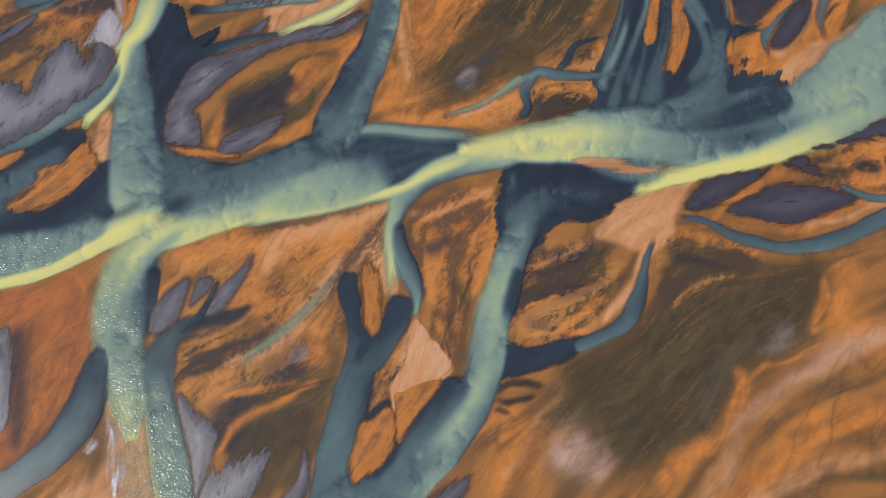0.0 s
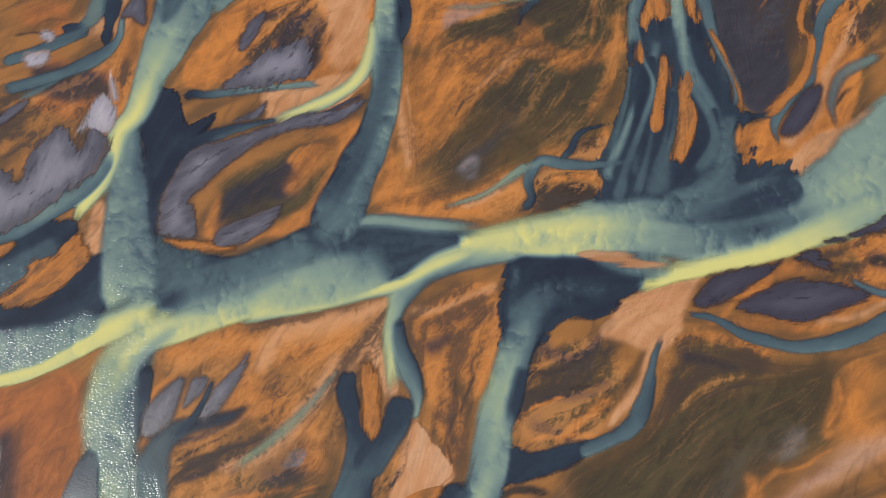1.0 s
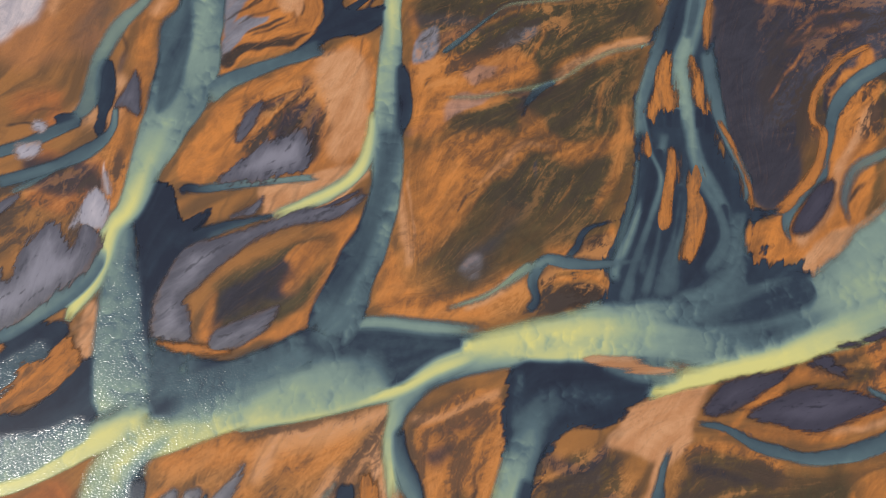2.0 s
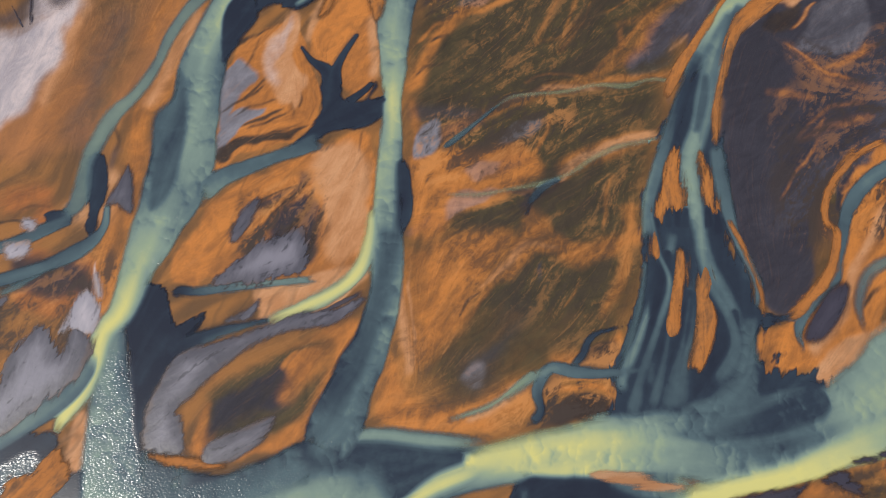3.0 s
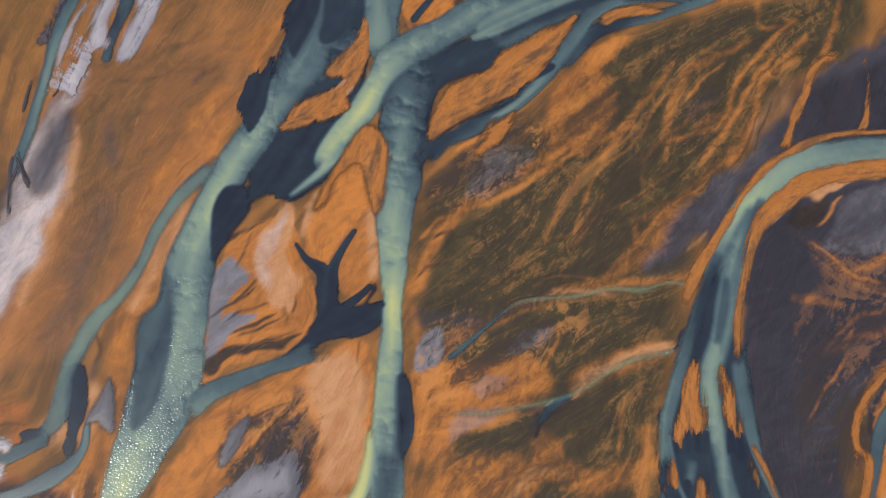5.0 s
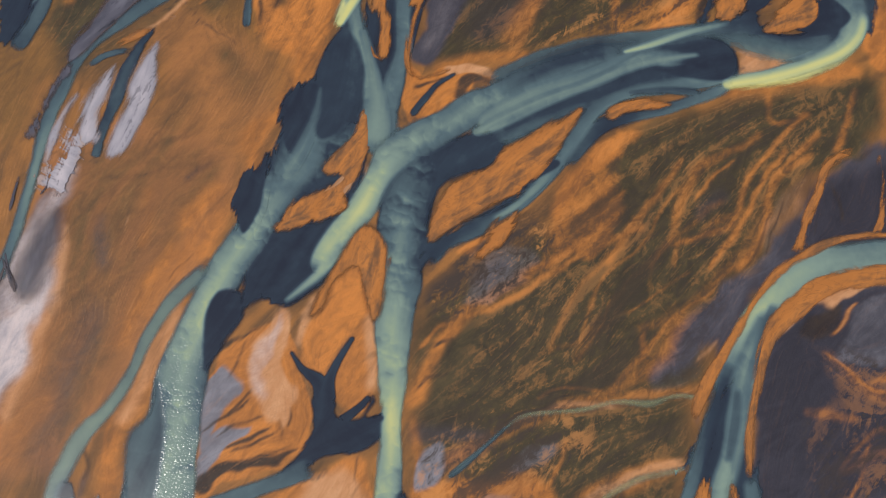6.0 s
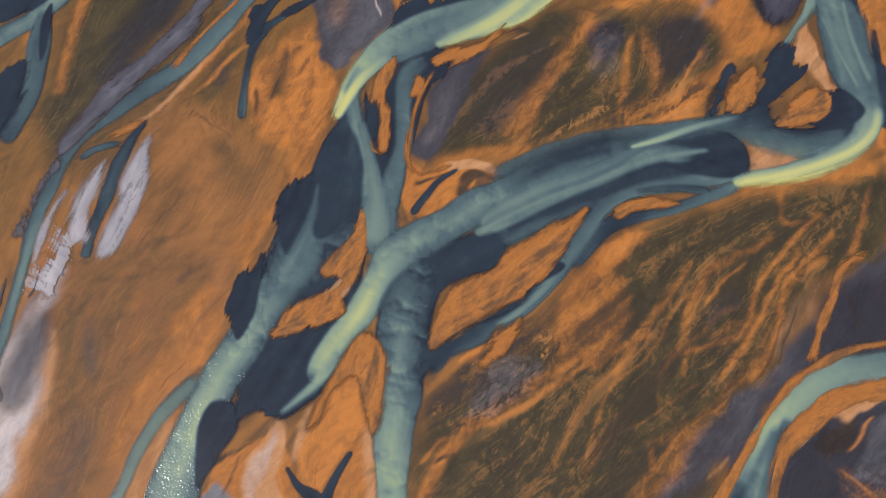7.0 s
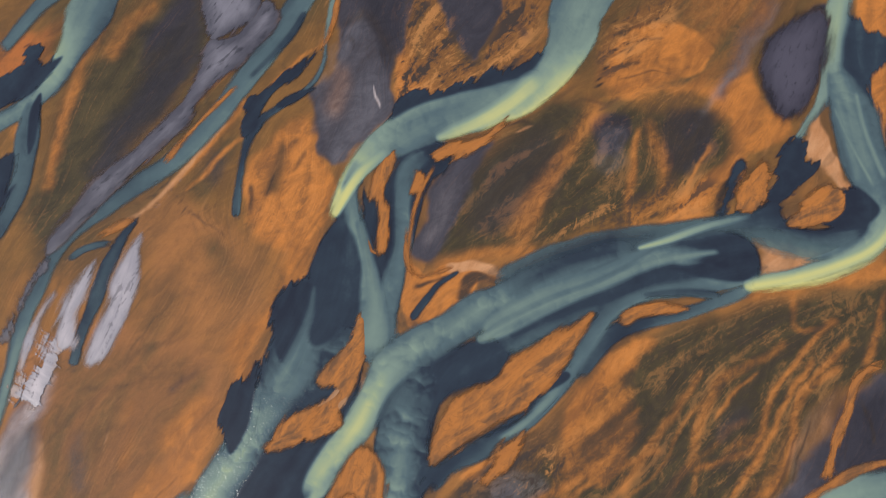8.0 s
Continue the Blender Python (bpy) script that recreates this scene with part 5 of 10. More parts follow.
streak("vivid", 0.7, [(-45.7, -6.6, 1.1), (-38.8, -5.9, 1.6), (-31.9, -5.2, 1.1)])
streak("umber", 0.85, [(-57.3, -1.4, 0.7), (-52.7, 2.6, 0.9), (-45.7, 5.9, 0.6)])
streak("umber", 0.85, [(-56.1, -3.9, 0.7), (-51.5, 0.3, 0.9), (-42.2, 0, 0.5)])
streak("umber", 0.7, [(-55, -0.4, 0.6), (-50.4, 2.2, 0.7), (-43.4, 3.2, 0.5)])
streak("umber", 0.7, [(-34.2, -7.3, 0.7), (-29.6, -6.4, 0.9), (-24.4, -4.7, 0.7)])
fringe("umber", 0.6, [(-53.8, 0.7), (-49.2, -0.8), (-43.4, -0.5)], 1.8, 30, 0.6)
streak("vivid", 1, [(-61.9, 6.9, 0.8), (-61.1, 12.7, 0.8), (-57.7, 16.6, 0.8), (-53.9, 17.3, 0.7)])
streak("vivid", 1, [(-61.4, 5.4, 1), (-57.4, 5.5, 1), (-52.2, 8.9, 0.8)])
fringe("umber", 0.7, [(-90.7, -18.1), (-87.4, -16.7), (-83, -15.4)], 1.8, 60, 0.5)
streak("umber", 0.75, [(-30.2, 214.2, 1.4), (-28.4, 219, 1)])
streak("umber", 0.75, [(-34.2, 210.6, 1.6), (-33.3, 216.4, 1.1)])
streak("umber", 0.7, [(-26.8, 223.3, 1), (-22.7, 226.4, 1.3)])
streak("umber", 0.6, [(-24.6, 219.5, 0.8), (-20.4, 223.3, 1)])
streak("vivid", 0.8, [(-27.7, 212.1, 1.7), (-24, 219.8, 1.5), (-26.5, 229.3, 1.3)])
streak("vivid", 0.8, [(-18.9, 220.8, 1.5), (-15.2, 215.3, 2.5), (-19.1, 207.8, 3)])
stain("ash", 0.28, 1.3, [(-20.3, 234.5), (-13.3, 251.1), (-7.9, 258.1), (-1.9, 238.9), (-2.2, 229.2), (-8.8, 222.8), (-14.9, 220.5), (-17.3, 227.4)])
streak("umber", 0.5, [(-11.9, 255.4, 2.7), (-6.6, 256.6, 4), (-1.6, 247.4, 3.1)])
fringe("umber", 0.6, [(-12, 252.5), (-6.8, 249.2), (-1.6, 246)], 3.2, -90, 0.9)
streak("white", 0.9, [(-6.4, 239.2, 0.4), (-5.5, 235.6, 0.5), (-4.4, 233.5, 0.4)])
streak("ash", 0.3, [(90.1, 253.3, 2.1), (81.8, 243.6, 2.9), (73.9, 234.2, 3.1), (67.8, 227.7, 2.3)])
streak("umber", 1, [(67.9, 205, 1.2), (71.6, 211.2, 1.9), (75, 215.8, 1.5)])
streak("umber", 0.9, [(77.3, 208.3, 1.6), (78.7, 212.3, 1.1)])
streak("umber", 0.8, [(69.3, 208.3, 1), (76.3, 209.9, 1), (78.3, 207.2, 0.7)])
fringe("umber", 0.65, [(40.9, 202.8), (53.1, 202.7), (65.7, 205.1)], 1.6, 80, 0.6)
stain("ash", 0.25, 2.5, [(43.1, 217.1), (44.6, 225), (49.7, 225.4), (50.1, 218), (45.9, 214.3)])
streak("vivid", 0.5, [(26, 200.7, 2.4), (32, 212.5, 3.7), (37.6, 218.7, 2.5)])
streak("vivid", 0.55, [(48.6, 205.7, 2.5), (51, 215.3, 2), (53.4, 224.5, 1.8)])
streak("vivid", 0.5, [(58.1, 203.3, 1.2), (63, 211.9, 1), (67.8, 219.6, 1)])
streak("umber", 0.6, [(50.4, 248.2, 1.1), (56.5, 249.6, 1.3), (62.4, 252.2, 1.1)])
streak("umber", 0.7, [(50.8, 240.4, 0.9), (55.4, 241, 1.2)])
streak("umber", 0.5, [(45.2, 230.4, 0.8), (50.6, 232.9, 1)])
fringe("umber", 0.95, [(44.5, 236), (48.3, 240.7), (50, 244.9)], 2.1, 25, 0.9)
fringe("umber", 0.8, [(50.8, 251.4), (52.2, 246.9), (52.9, 241.2)], 2.6, 20, 0.7)
fringe("white", 0.9, [(-79.9, 168.9), (-77.9, 175), (-75, 182.3)], 3, -55, 0.5)
fringe("umber", 0.8, [(-79.3, 169.2), (-77.2, 175.2), (-74.3, 182.3)], 2.6, -55, 0.4)
fringe("umber", 0.9, [(-83.8, 186.7), (-79.8, 196.1), (-75, 204.1)], 1.5, 150, 0.5)
fringe("ash", 0.9, [(-83.3, 186.7), (-79.3, 196.1), (-74.5, 204.1)], 1.2, 150, 0.4)
fringe("umber", 0.8, [(-41.4, 213), (-46.4, 210.7), (-51.6, 218.1), (-55.3, 215.1)], 2, 200, 0.5)
streak("umber", 0.5, [(-62.3, 168.5, 0.5), (-62.4, 163, 0.6)])
streak("pale", 0.6, [(-62.1, 165.2, 0.5), (-62.1, 161.9, 0.5)])
streak("umber", 0.4, [(-67.4, 174.4, 1.2), (-58, 175, 1.6), (-51.2, 179.3, 0.9)])
streak("umber", 0.45, [(-34.6, 177.2, 0.7), (-32.3, 180, 0.8), (-30, 181.6, 0.5)])
fringe("umber", 0.9, [(32.6, 169), (34.2, 170.9), (35.4, 173.3)], 1.9, -20, 0.7)
streak("umber", 0.5, [(54.8, 171.1, 0.5), (55.5, 167.7, 0.5)])
streak("umber", 0.7, [(8.4, 170.3, 0.7), (11.7, 167.3, 1.2), (7.9, 162.5, 0.9)])
streak("umber", 0.6, [(24.9, 160.5, 1.1), (28.6, 157.1, 0.9), (29.8, 152.7, 0.7)])
fringe("umber", 0.7, [(19.2, 160.8), (25, 161.1), (29.4, 159.7)], 1.8, -100, 0.6)
stain("orange", 1, 1, [(-46.1, 108.4), (-45.8, 126.1), (-40, 134.1), (-30.9, 142), (-25.2, 133.1), (-23.2, 121.9), (-25, 115.3), (-33.6, 110.2), (-42.3, 107.9)])
stain("vivid", 0.8, 1, [(-45.8, 108.7), (-45, 119.2), (-40, 134.1), (-30.9, 142), (-25.2, 133.1), (-23.2, 121.9), (-25, 115.3), (-33.6, 110.5), (-42.3, 108.2)])
stain("ash", 1, 0.6, [(-45.5, 121.7), (-44.6, 128.5), (-40, 131.6), (-35.9, 128.2), (-39.7, 123.2), (-43.7, 121.1)])
stain("ash", 1, 0.6, [(-46.6, 112.4), (-43.9, 117), (-38.6, 118.8), (-34.6, 120.2), (-39.6, 115.4), (-44.9, 111.8)])
stain("umber", 0.9, 0.7, [(-46.6, 108.7), (-43.6, 111.4), (-34.9, 113.2), (-25.4, 115), (-28.6, 112.8), (-37.4, 110.5), (-43.6, 108.3)])
streak("umber", 0.85, [(-44.7, 119.2, 0.6), (-39.9, 121.4, 0.9), (-34.8, 125.4, 0.6)])
streak("umber", 0.85, [(-39.9, 115.2, 0.6), (-34.9, 117.9, 0.9), (-31, 119.7, 0.5)])
streak("umber", 0.8, [(-31, 129.3, 0.6), (-34.8, 126.8, 0.8), (-38.7, 122.6, 0.5)])
streak("umber", 0.9, [(-45.1, 130.2, 0.6), (-42.6, 134.5, 0.8), (-37.4, 137.9, 0.6)])
streak("umber", 0.85, [(-28, 124.9, 0.9), (-27.2, 121.9, 1), (-27.8, 119.5, 0.8)])
streak("umber", 0.6, [(-24.9, 124.7, 0.6), (-24, 119.9, 0.6), (-25.4, 116, 0.6)])
streak("umber", 0.6, [(-36.1, 132.4, 0.6), (-33.6, 130.9, 0.8), (-31, 132.8, 0.5)])
streak("vivid", 0.75, [(-53.2, 143.5, 1.8), (-56.9, 135.2, 2.6), (-60.5, 127.1, 2.3), (-64, 120.5, 2.3), (-63.7, 112.4, 3.8), (-63.3, 103.3, 4.2), (-65.4, 94.5, 3.7)])
streak("umber", 0.6, [(-69, 117.4, 1), (-66.9, 114, 1.1), (-68, 111.4, 0.7)])
streak("umber", 0.6, [(-90.1, 97.9, 0.6), (-86.6, 100.3, 0.9), (-81.6, 99.9, 0.7)])
stain("umber", 0.9, 1, [(23.5, 48.3), (25.7, 53.2), (32.1, 54.2), (35.9, 52.9), (32, 48.7), (27.4, 47.6)])
stain("umber", 0.8, 0.8, [(27.6, 58.6), (30.1, 63), (35.5, 64.4), (37.6, 62.6), (34.3, 59), (30.7, 57.7)])
stain("ash", 0.23, 0.9, [(30.5, 60.7), (33.6, 62.8), (36.3, 61.5), (33.2, 58.9)])
stain("umber", 0.8, 0.7, [(20.7, 55.1), (22.1, 57.5), (24.4, 57.4), (24.1, 54.9), (22.1, 53.9)])
streak("vivid", 0.8, [(19, 55.2, 1.1), (25.9, 55, 1.4), (32.8, 55.3, 1.1), (36.5, 53.1, 1.1)])
streak("vivid", 0.9, [(23.9, 58.3, 0.7), (30.6, 56.6, 0.8), (36.5, 57.6, 0.8)])
stain("ash", 0.45, 1.8, [(4.6, 58.5), (7.4, 61.5), (11.6, 60.7), (8.8, 56.7)])
fringe("umber", 0.8, [(2.4, 45.8), (9.2, 46.8), (16.7, 48.2)], 1.4, 100, 0.6)
fringe("umber", 0.7, [(35.4, 53.2), (31.2, 51.7), (26.5, 49.8)], 2, -100, 0.7)
stain("pale", 1, 1, [(-27.7, 145), (-31.6, 139.2), (-34.6, 133.5), (-34.3, 128.1), (-31, 124.9), (-29, 119.6), (-27.2, 124.9), (-28.1, 131.9), (-27.3, 138.9)])
stain("white", 0.45, 1.3, [(-28.5, 144.8), (-31.7, 139.2), (-34.3, 133.4), (-34.1, 128.4), (-31.3, 125.4), (-30.2, 132), (-29.4, 139.1)])
stain("pale", 1, 0.9, [(-34.9, 73), (-37.5, 76.4), (-34.9, 79.7), (-24.1, 79.5), (-15.8, 79.2), (-14.2, 81.6), (-13.4, 79.1), (-19.5, 74.7), (-27.8, 72.4)])
streak("pale", 0.9, [(-10.6, 183, 1.3), (-11.4, 178.3, 2), (-12.8, 173.2, 2.2), (-14.7, 168.1, 1.5)])
stain("pale", 0.8, 1, [(-21, 167.2), (-17.2, 168.5), (-13.4, 170.6), (-10.8, 175.7), (-9.6, 173), (-11.1, 166.6), (-16, 165.3)])
stain("pale", 0.9, 0.6, [(10.2, 195.9), (16.6, 195.6), (21.5, 193.5), (17.6, 192.8), (11.4, 193.6)])
streak("vivid", 0.6, [(-19.4, 214.7, 1.8), (-15.7, 210.4, 2.5), (-19.5, 204.1, 3)])
stain("vivid", 0.9, 0.8, [(0.1, 196.6), (5, 193.6), (10.2, 195.7), (20.2, 193), (9.7, 187), (4.8, 183.6), (1.4, 183.5), (-0.9, 189)])
stain("orange", 1, 0.8, [(0.1, 196.6), (5, 193.6), (10.2, 195.7), (20.2, 193), (9.7, 187), (4.8, 183.6), (1.4, 183.5), (-0.9, 189)])
streak("umber", 0.8, [(1.8, 191.7, 0.8), (5, 192.6, 0.9), (8.8, 193.7, 0.5)])
stain("umber", 0.7, 1, [(12.5, 192.1), (16.4, 192.9), (20.1, 191.7), (14.9, 189.9), (11, 188.2)])
fringe("umber", 0.9, [(64.7, 62.3), (67, 58.9), (69.3, 56.1), (73.5, 54.2)], 1.8, -150, 0.8)
streak("umber", 0.8, [(89, 67.6, 0.7), (91.3, 70.4, 1.1), (93.2, 71.2, 0.7)])
stain("mud", 1, 0.6, [(87.2, 87.8), (88.8, 91.8), (94.3, 97.7), (97, 98.2), (93.3, 92.2), (90, 86.5)])
stain("dusk", 0.9, 0.6, [(87.2, 87.8), (88.8, 91.8), (94.3, 97.7), (97, 98.2), (93.3, 92.2), (90, 86.5)])
fringe("umber", 0.9, [(-48.9, 219.4), (-53.3, 214.8), (-57.5, 208.9), (-60.5, 204.1)], 1.2, 150, 0.5)
fringe("ash", 0.8, [(-48.5, 219), (-52.9, 214.4), (-57.1, 208.5)], 1, 150, 0.4)
fringe("umber", 0.9, [(-77.6, 203.4), (-82.4, 193.8), (-87.6, 182.6)], 1.2, 150, 0.5)
streak("pale", 0.6, [(-39.1, 232.5, 0.9), (-46.8, 222.9, 1.3), (-54.3, 214.9, 1.3), (-61.8, 209.1, 1)])
streak("pale", 0.9, [(42.2, 18.2, 0.9), (39.4, 12.4, 1.6), (35.2, 6.8, 2), (32.3, 3.5, 1)])
streak("vivid", 0.7, [(-15.2, 257.1, 1.1), (-16.6, 249.9, 1.3), (-21.3, 247.2, 1), (-29.1, 240.6, 1)])
streak("umber", 0.6, [(-38.8, 205.1, 0.6), (-51.6, 217.5, 0.6), (-44.4, 227.7, 0.5)])
streak("vivid", 0.55, [(-47.8, 215.9, 1), (-41.7, 222.2, 1.3), (-34.2, 229.8, 1)])
streak("umber", 0.5, [(-57.3, 206.2, 0.6), (-51.4, 212.2, 0.6), (-47.8, 215.3, 0.5)])
stain("vivid", 0.8, 1.3, [(48.3, 241.4), (53.7, 248.3), (63.2, 250.6), (70.6, 247.2), (70.9, 240), (61.1, 235), (50.7, 234.2)])
streak("umber", 0.6, [(51.2, 243.4, 0.7), (56, 245.5, 0.9), (62, 246.3, 0.7)])
streak("umber", 0.6, [(51.1, 237, 0.6), (57.6, 238, 0.8), (62.7, 237, 0.5)])
stain("vivid", 0.75, 1.5, [(74.9, 232.7), (79.6, 238.1), (82.1, 233.7), (84.1, 226.7), (87.5, 224.4), (84, 218.6), (76.3, 217.7), (74.9, 224.5)])
streak("umber", 0.5, [(37.5, 230.9, 0.6), (41.6, 232.7, 1), (46.6, 231.7, 0.8)])
streak("pale", 0.7, [(25.9, 225.9, 0.5), (28.2, 226.3, 0.8), (29.7, 226.6, 0.5)])
streak("umber", 0.7, [(23.2, 227, 0.6), (27.7, 228.1, 1), (32, 226.4, 0.6)])
streak("umber", 0.8, [(30.6, 121.8, 0.5), (23.2, 120.4, 0.7), (15.8, 118.4, 0.6)])
streak("vivid", 0.6, [(23.4, 122.3, 0.6), (30.7, 123.1, 0.8), (37.9, 122, 0.6)])
streak("umber", 0.7, [(90.3, 164.5, 0.5), (91.9, 160.2, 0.8), (91.7, 154.6, 0.5)])
streak("umber", 0.6, [(84.7, 157.9, 0.4), (86.1, 155, 0.6), (85, 152.3, 0.5)])
streak("umber", 0.7, [(73.7, 149, 0.5), (77, 154.2, 0.6), (80.7, 160.9, 0.5)])
streak("umber", 0.6, [(50, 121.9, 0.6), (54.9, 122.2, 0.7), (56.4, 120.3, 0.5)])
streak("umber", 0.8, [(1.4, 142.8, 0.5), (5.3, 144.6, 0.9), (9.2, 147, 0.6)])
streak("umber", 0.8, [(2.2, 133.7, 0.5), (5.9, 134.7, 0.7), (5.8, 131.5, 0.5)])
streak("umber", 0.7, [(0.6, 138.9, 0.5), (3.2, 140.8, 0.7), (6.3, 141.2, 0.5)])
streak("umber", 0.6, [(-1.3, 125, 0.6), (1.8, 127.3, 0.9), (5.5, 127.7, 0.6)])
streak("umber", 0.6, [(22.7, 174.7, 0.5), (25.2, 173.1, 0.9), (24.3, 169.6, 0.6)])
streak("vivid", 0.7, [(-0.3, 133.8, 1), (3.6, 137.5, 1), (7.4, 138.5, 1)])
stain("vivid", 0.6, 1.5, [(33.7, 152.9), (39.5, 159.4), (46.5, 164.6), (43, 156.4), (37.2, 149.9)])
stain("olive", 0.8, 2, [(55.4, 165.1), (63.3, 168.5), (70.7, 168), (68.5, 161.8), (60.3, 155.9), (54.4, 157.5)])
streak("pale", 0.6, [(-3.8, 66.1, 0.7), (-4.3, 72.5, 1), (-4.7, 79, 0.7)])
stain("vivid", 0.8, 0.7, [(-30.1, 63.9), (-27, 66.3), (-23.3, 65.4), (-25.2, 61.7), (-27.7, 59.4)])
streak("umber", 0.7, [(-15.1, 74.5, 0.7), (-21.3, 72.9, 0.7), (-27.5, 71.4, 0.6)])
streak("umber", 0.7, [(-70.8, 74.1, 0.6), (-72.8, 78.2, 0.9), (-74.2, 80.9, 0.6)])
streak("white", 0.8, [(-70.3, 80, 0.5), (-71, 84, 0.8), (-71.6, 86.7, 0.4)])
streak("umber", 0.8, [(-83.2, 94.9, 0.8), (-88.5, 97.3, 0.9), (-93.6, 96.9, 0.6)])
streak("umber", 0.6, [(-74.9, 82.2, 0.7), (-78.9, 85.8, 1), (-83.9, 84.8, 0.6)])
streak("vivid", 0.7, [(-86.8, 72.6, 0.7), (-89.2, 71.4, 0.6), (-91.5, 69.7, 0.5)])
fringe("umber", 0.8, [(-82.1, 76.1), (-79.5, 74.7), (-76.8, 70.7)], 1.7, -100, 0.6)


WAY = []  # which way the water runs


# ---- drift: fine and broad grain drawn out along the runs of water ----
def drifted():
    c = np.array(COURSES)
    coarse = 4.0
    cx, cy = np.arange(fine_x[0], fine_x[-1] + coarse, coarse), np.arange(fine_y[0], fine_y[-1] + coarse, coarse)
    gx, gy = np.meshgrid(cx, cy)
    two = np.zeros((2, *gx.shape)) + 0.0006 * np.array([math.cos(2 * radians(55)), math.sin(2 * radians(55))])[:, None, None]
    for x, y, a, w in c:
        k = w / ((gx - x) ** 2 + (gy - y) ** 2 + 5.0) ** 1.4
        two[0] += k * math.cos(2 * a)
        two[1] += k * math.sin(2 * a)

    def spread(field):  # bilinear, from the coarse grid to the fine one
        u, v = (fine_x - cx[0]) / coarse, (fine_y - cy[0]) / coarse
        iu, iv = np.minimum(u.astype(int), len(cx) - 2), np.minimum(v.astype(int), len(cy) - 2)
        fu, fv = (u - iu)[None, :], (v - iv)[:, None]
        return (field[np.ix_(iv, iu)] * (1 - fu) + field[np.ix_(iv, iu + 1)] * fu) * (1 - fv) + (field[np.ix_(iv + 1, iu)] * (1 - fu) + field[np.ix_(iv + 1, iu + 1)] * fu) * fv

    ang = 0.5 * np.arctan2(spread(two[1]), spread(two[0])).ravel()
    down = np.where(np.cos(ang) * -0.45 + np.sin(ang) * -0.9 > 0, 1.0, -1.0)
    WAY[:] = down * np.cos(ang), down * np.sin(ang)
    ang = ang + 0.22 * waves(RAW, 21, 16) + 0.20 * waves(RAW, 22, 6)
    vx, vy = np.cos(ang).astype(np.float32), np.sin(ang).astype(np.float32)
    ny, nx = FX.shape
    rng = np.random.RandomState(5)
    speck = rng.rand(ny, nx).astype(np.float32)
    small = rng.rand(ny // 6 + 3, nx // 6 + 3)
    blobs = np.kron(small, np.ones((6, 6)))[:ny, :nx]
    for k in range(3):
        blobs = (blobs + np.roll(blobs, 2, 0) + np.roll(blobs, -2, 0) + np.roll(blobs, 2, 1) + np.roll(blobs, -2, 1)) / 5
    keys = list(STAIN)
    field = np.stack([speck.ravel(), blobs.ravel().astype(np.float32)] + [STAIN[k] for k in keys], 1)
    acc = [field[:, 0].copy(), field[:, 1].copy(), field[:, 2:].copy()]
    for way in (1, -1):
        px, py = RAW[:, 0].astype(np.float32).copy(), RAW[:, 1].astype(np.float32).copy()
        dx, dy = way * vx, way * vy
        for n in range(1, 33):
            px, py = px + dx * CELL * 1.1, py + dy * CELL * 1.1
            at = np.clip(((py - fine_y[0]) / CELL + 0.5).astype(np.int32), 0, ny - 1) * nx + np.clip(((px - fine_x[0]) / CELL + 0.5).astype(np.int32), 0, nx - 1)
            ex, ey = vx[at], vy[at]
            turn = np.sign(ex * dx + ey * dy + 1e-6)
            dx, dy = ex * turn, ey * turn
            if n <= 10:
                acc[0] += field[at, 0]
            acc[1] += field[at, 1]
            if n <= 2:
                acc[2] += field[at, 2:]
    out = []
    for a in acc[:2]:
        a = a - a.mean()
        out.append(np.clip(0.5 + a / a.std() * 0.17, 0, 1).astype(np.float32))
    for j, k in enumerate(keys):
        STAIN[k] = acc[2][:, j] / 5.0
    return out


GRAIN = []
POURED = []


def sampled(verts, fields=GRAIN):
    """Fields of the fine grid at some places; the drifted grain is broad, then fine."""
    u = np.clip((verts[:, 0] - fine_x[0]) / CELL, 0, len(fine_x) - 1.001)
    v = np.clip((verts[:, 1] - fine_y[0]) / CELL, 0, len(fine_y) - 1.001)
    iu, iv = u.astype(int), v.astype(int)
    fu, fv = u - iu, v - iv
    out = []
    for g in fields:
        g = g.reshape(FX.shape)
        out.append((g[iv, iu] * (1 - fu) + g[iv, iu + 1] * fu) * (1 - fv) + (g[iv + 1, iu] * (1 - fu) + g[iv + 1, iu + 1] * fu) * fv)
    return out


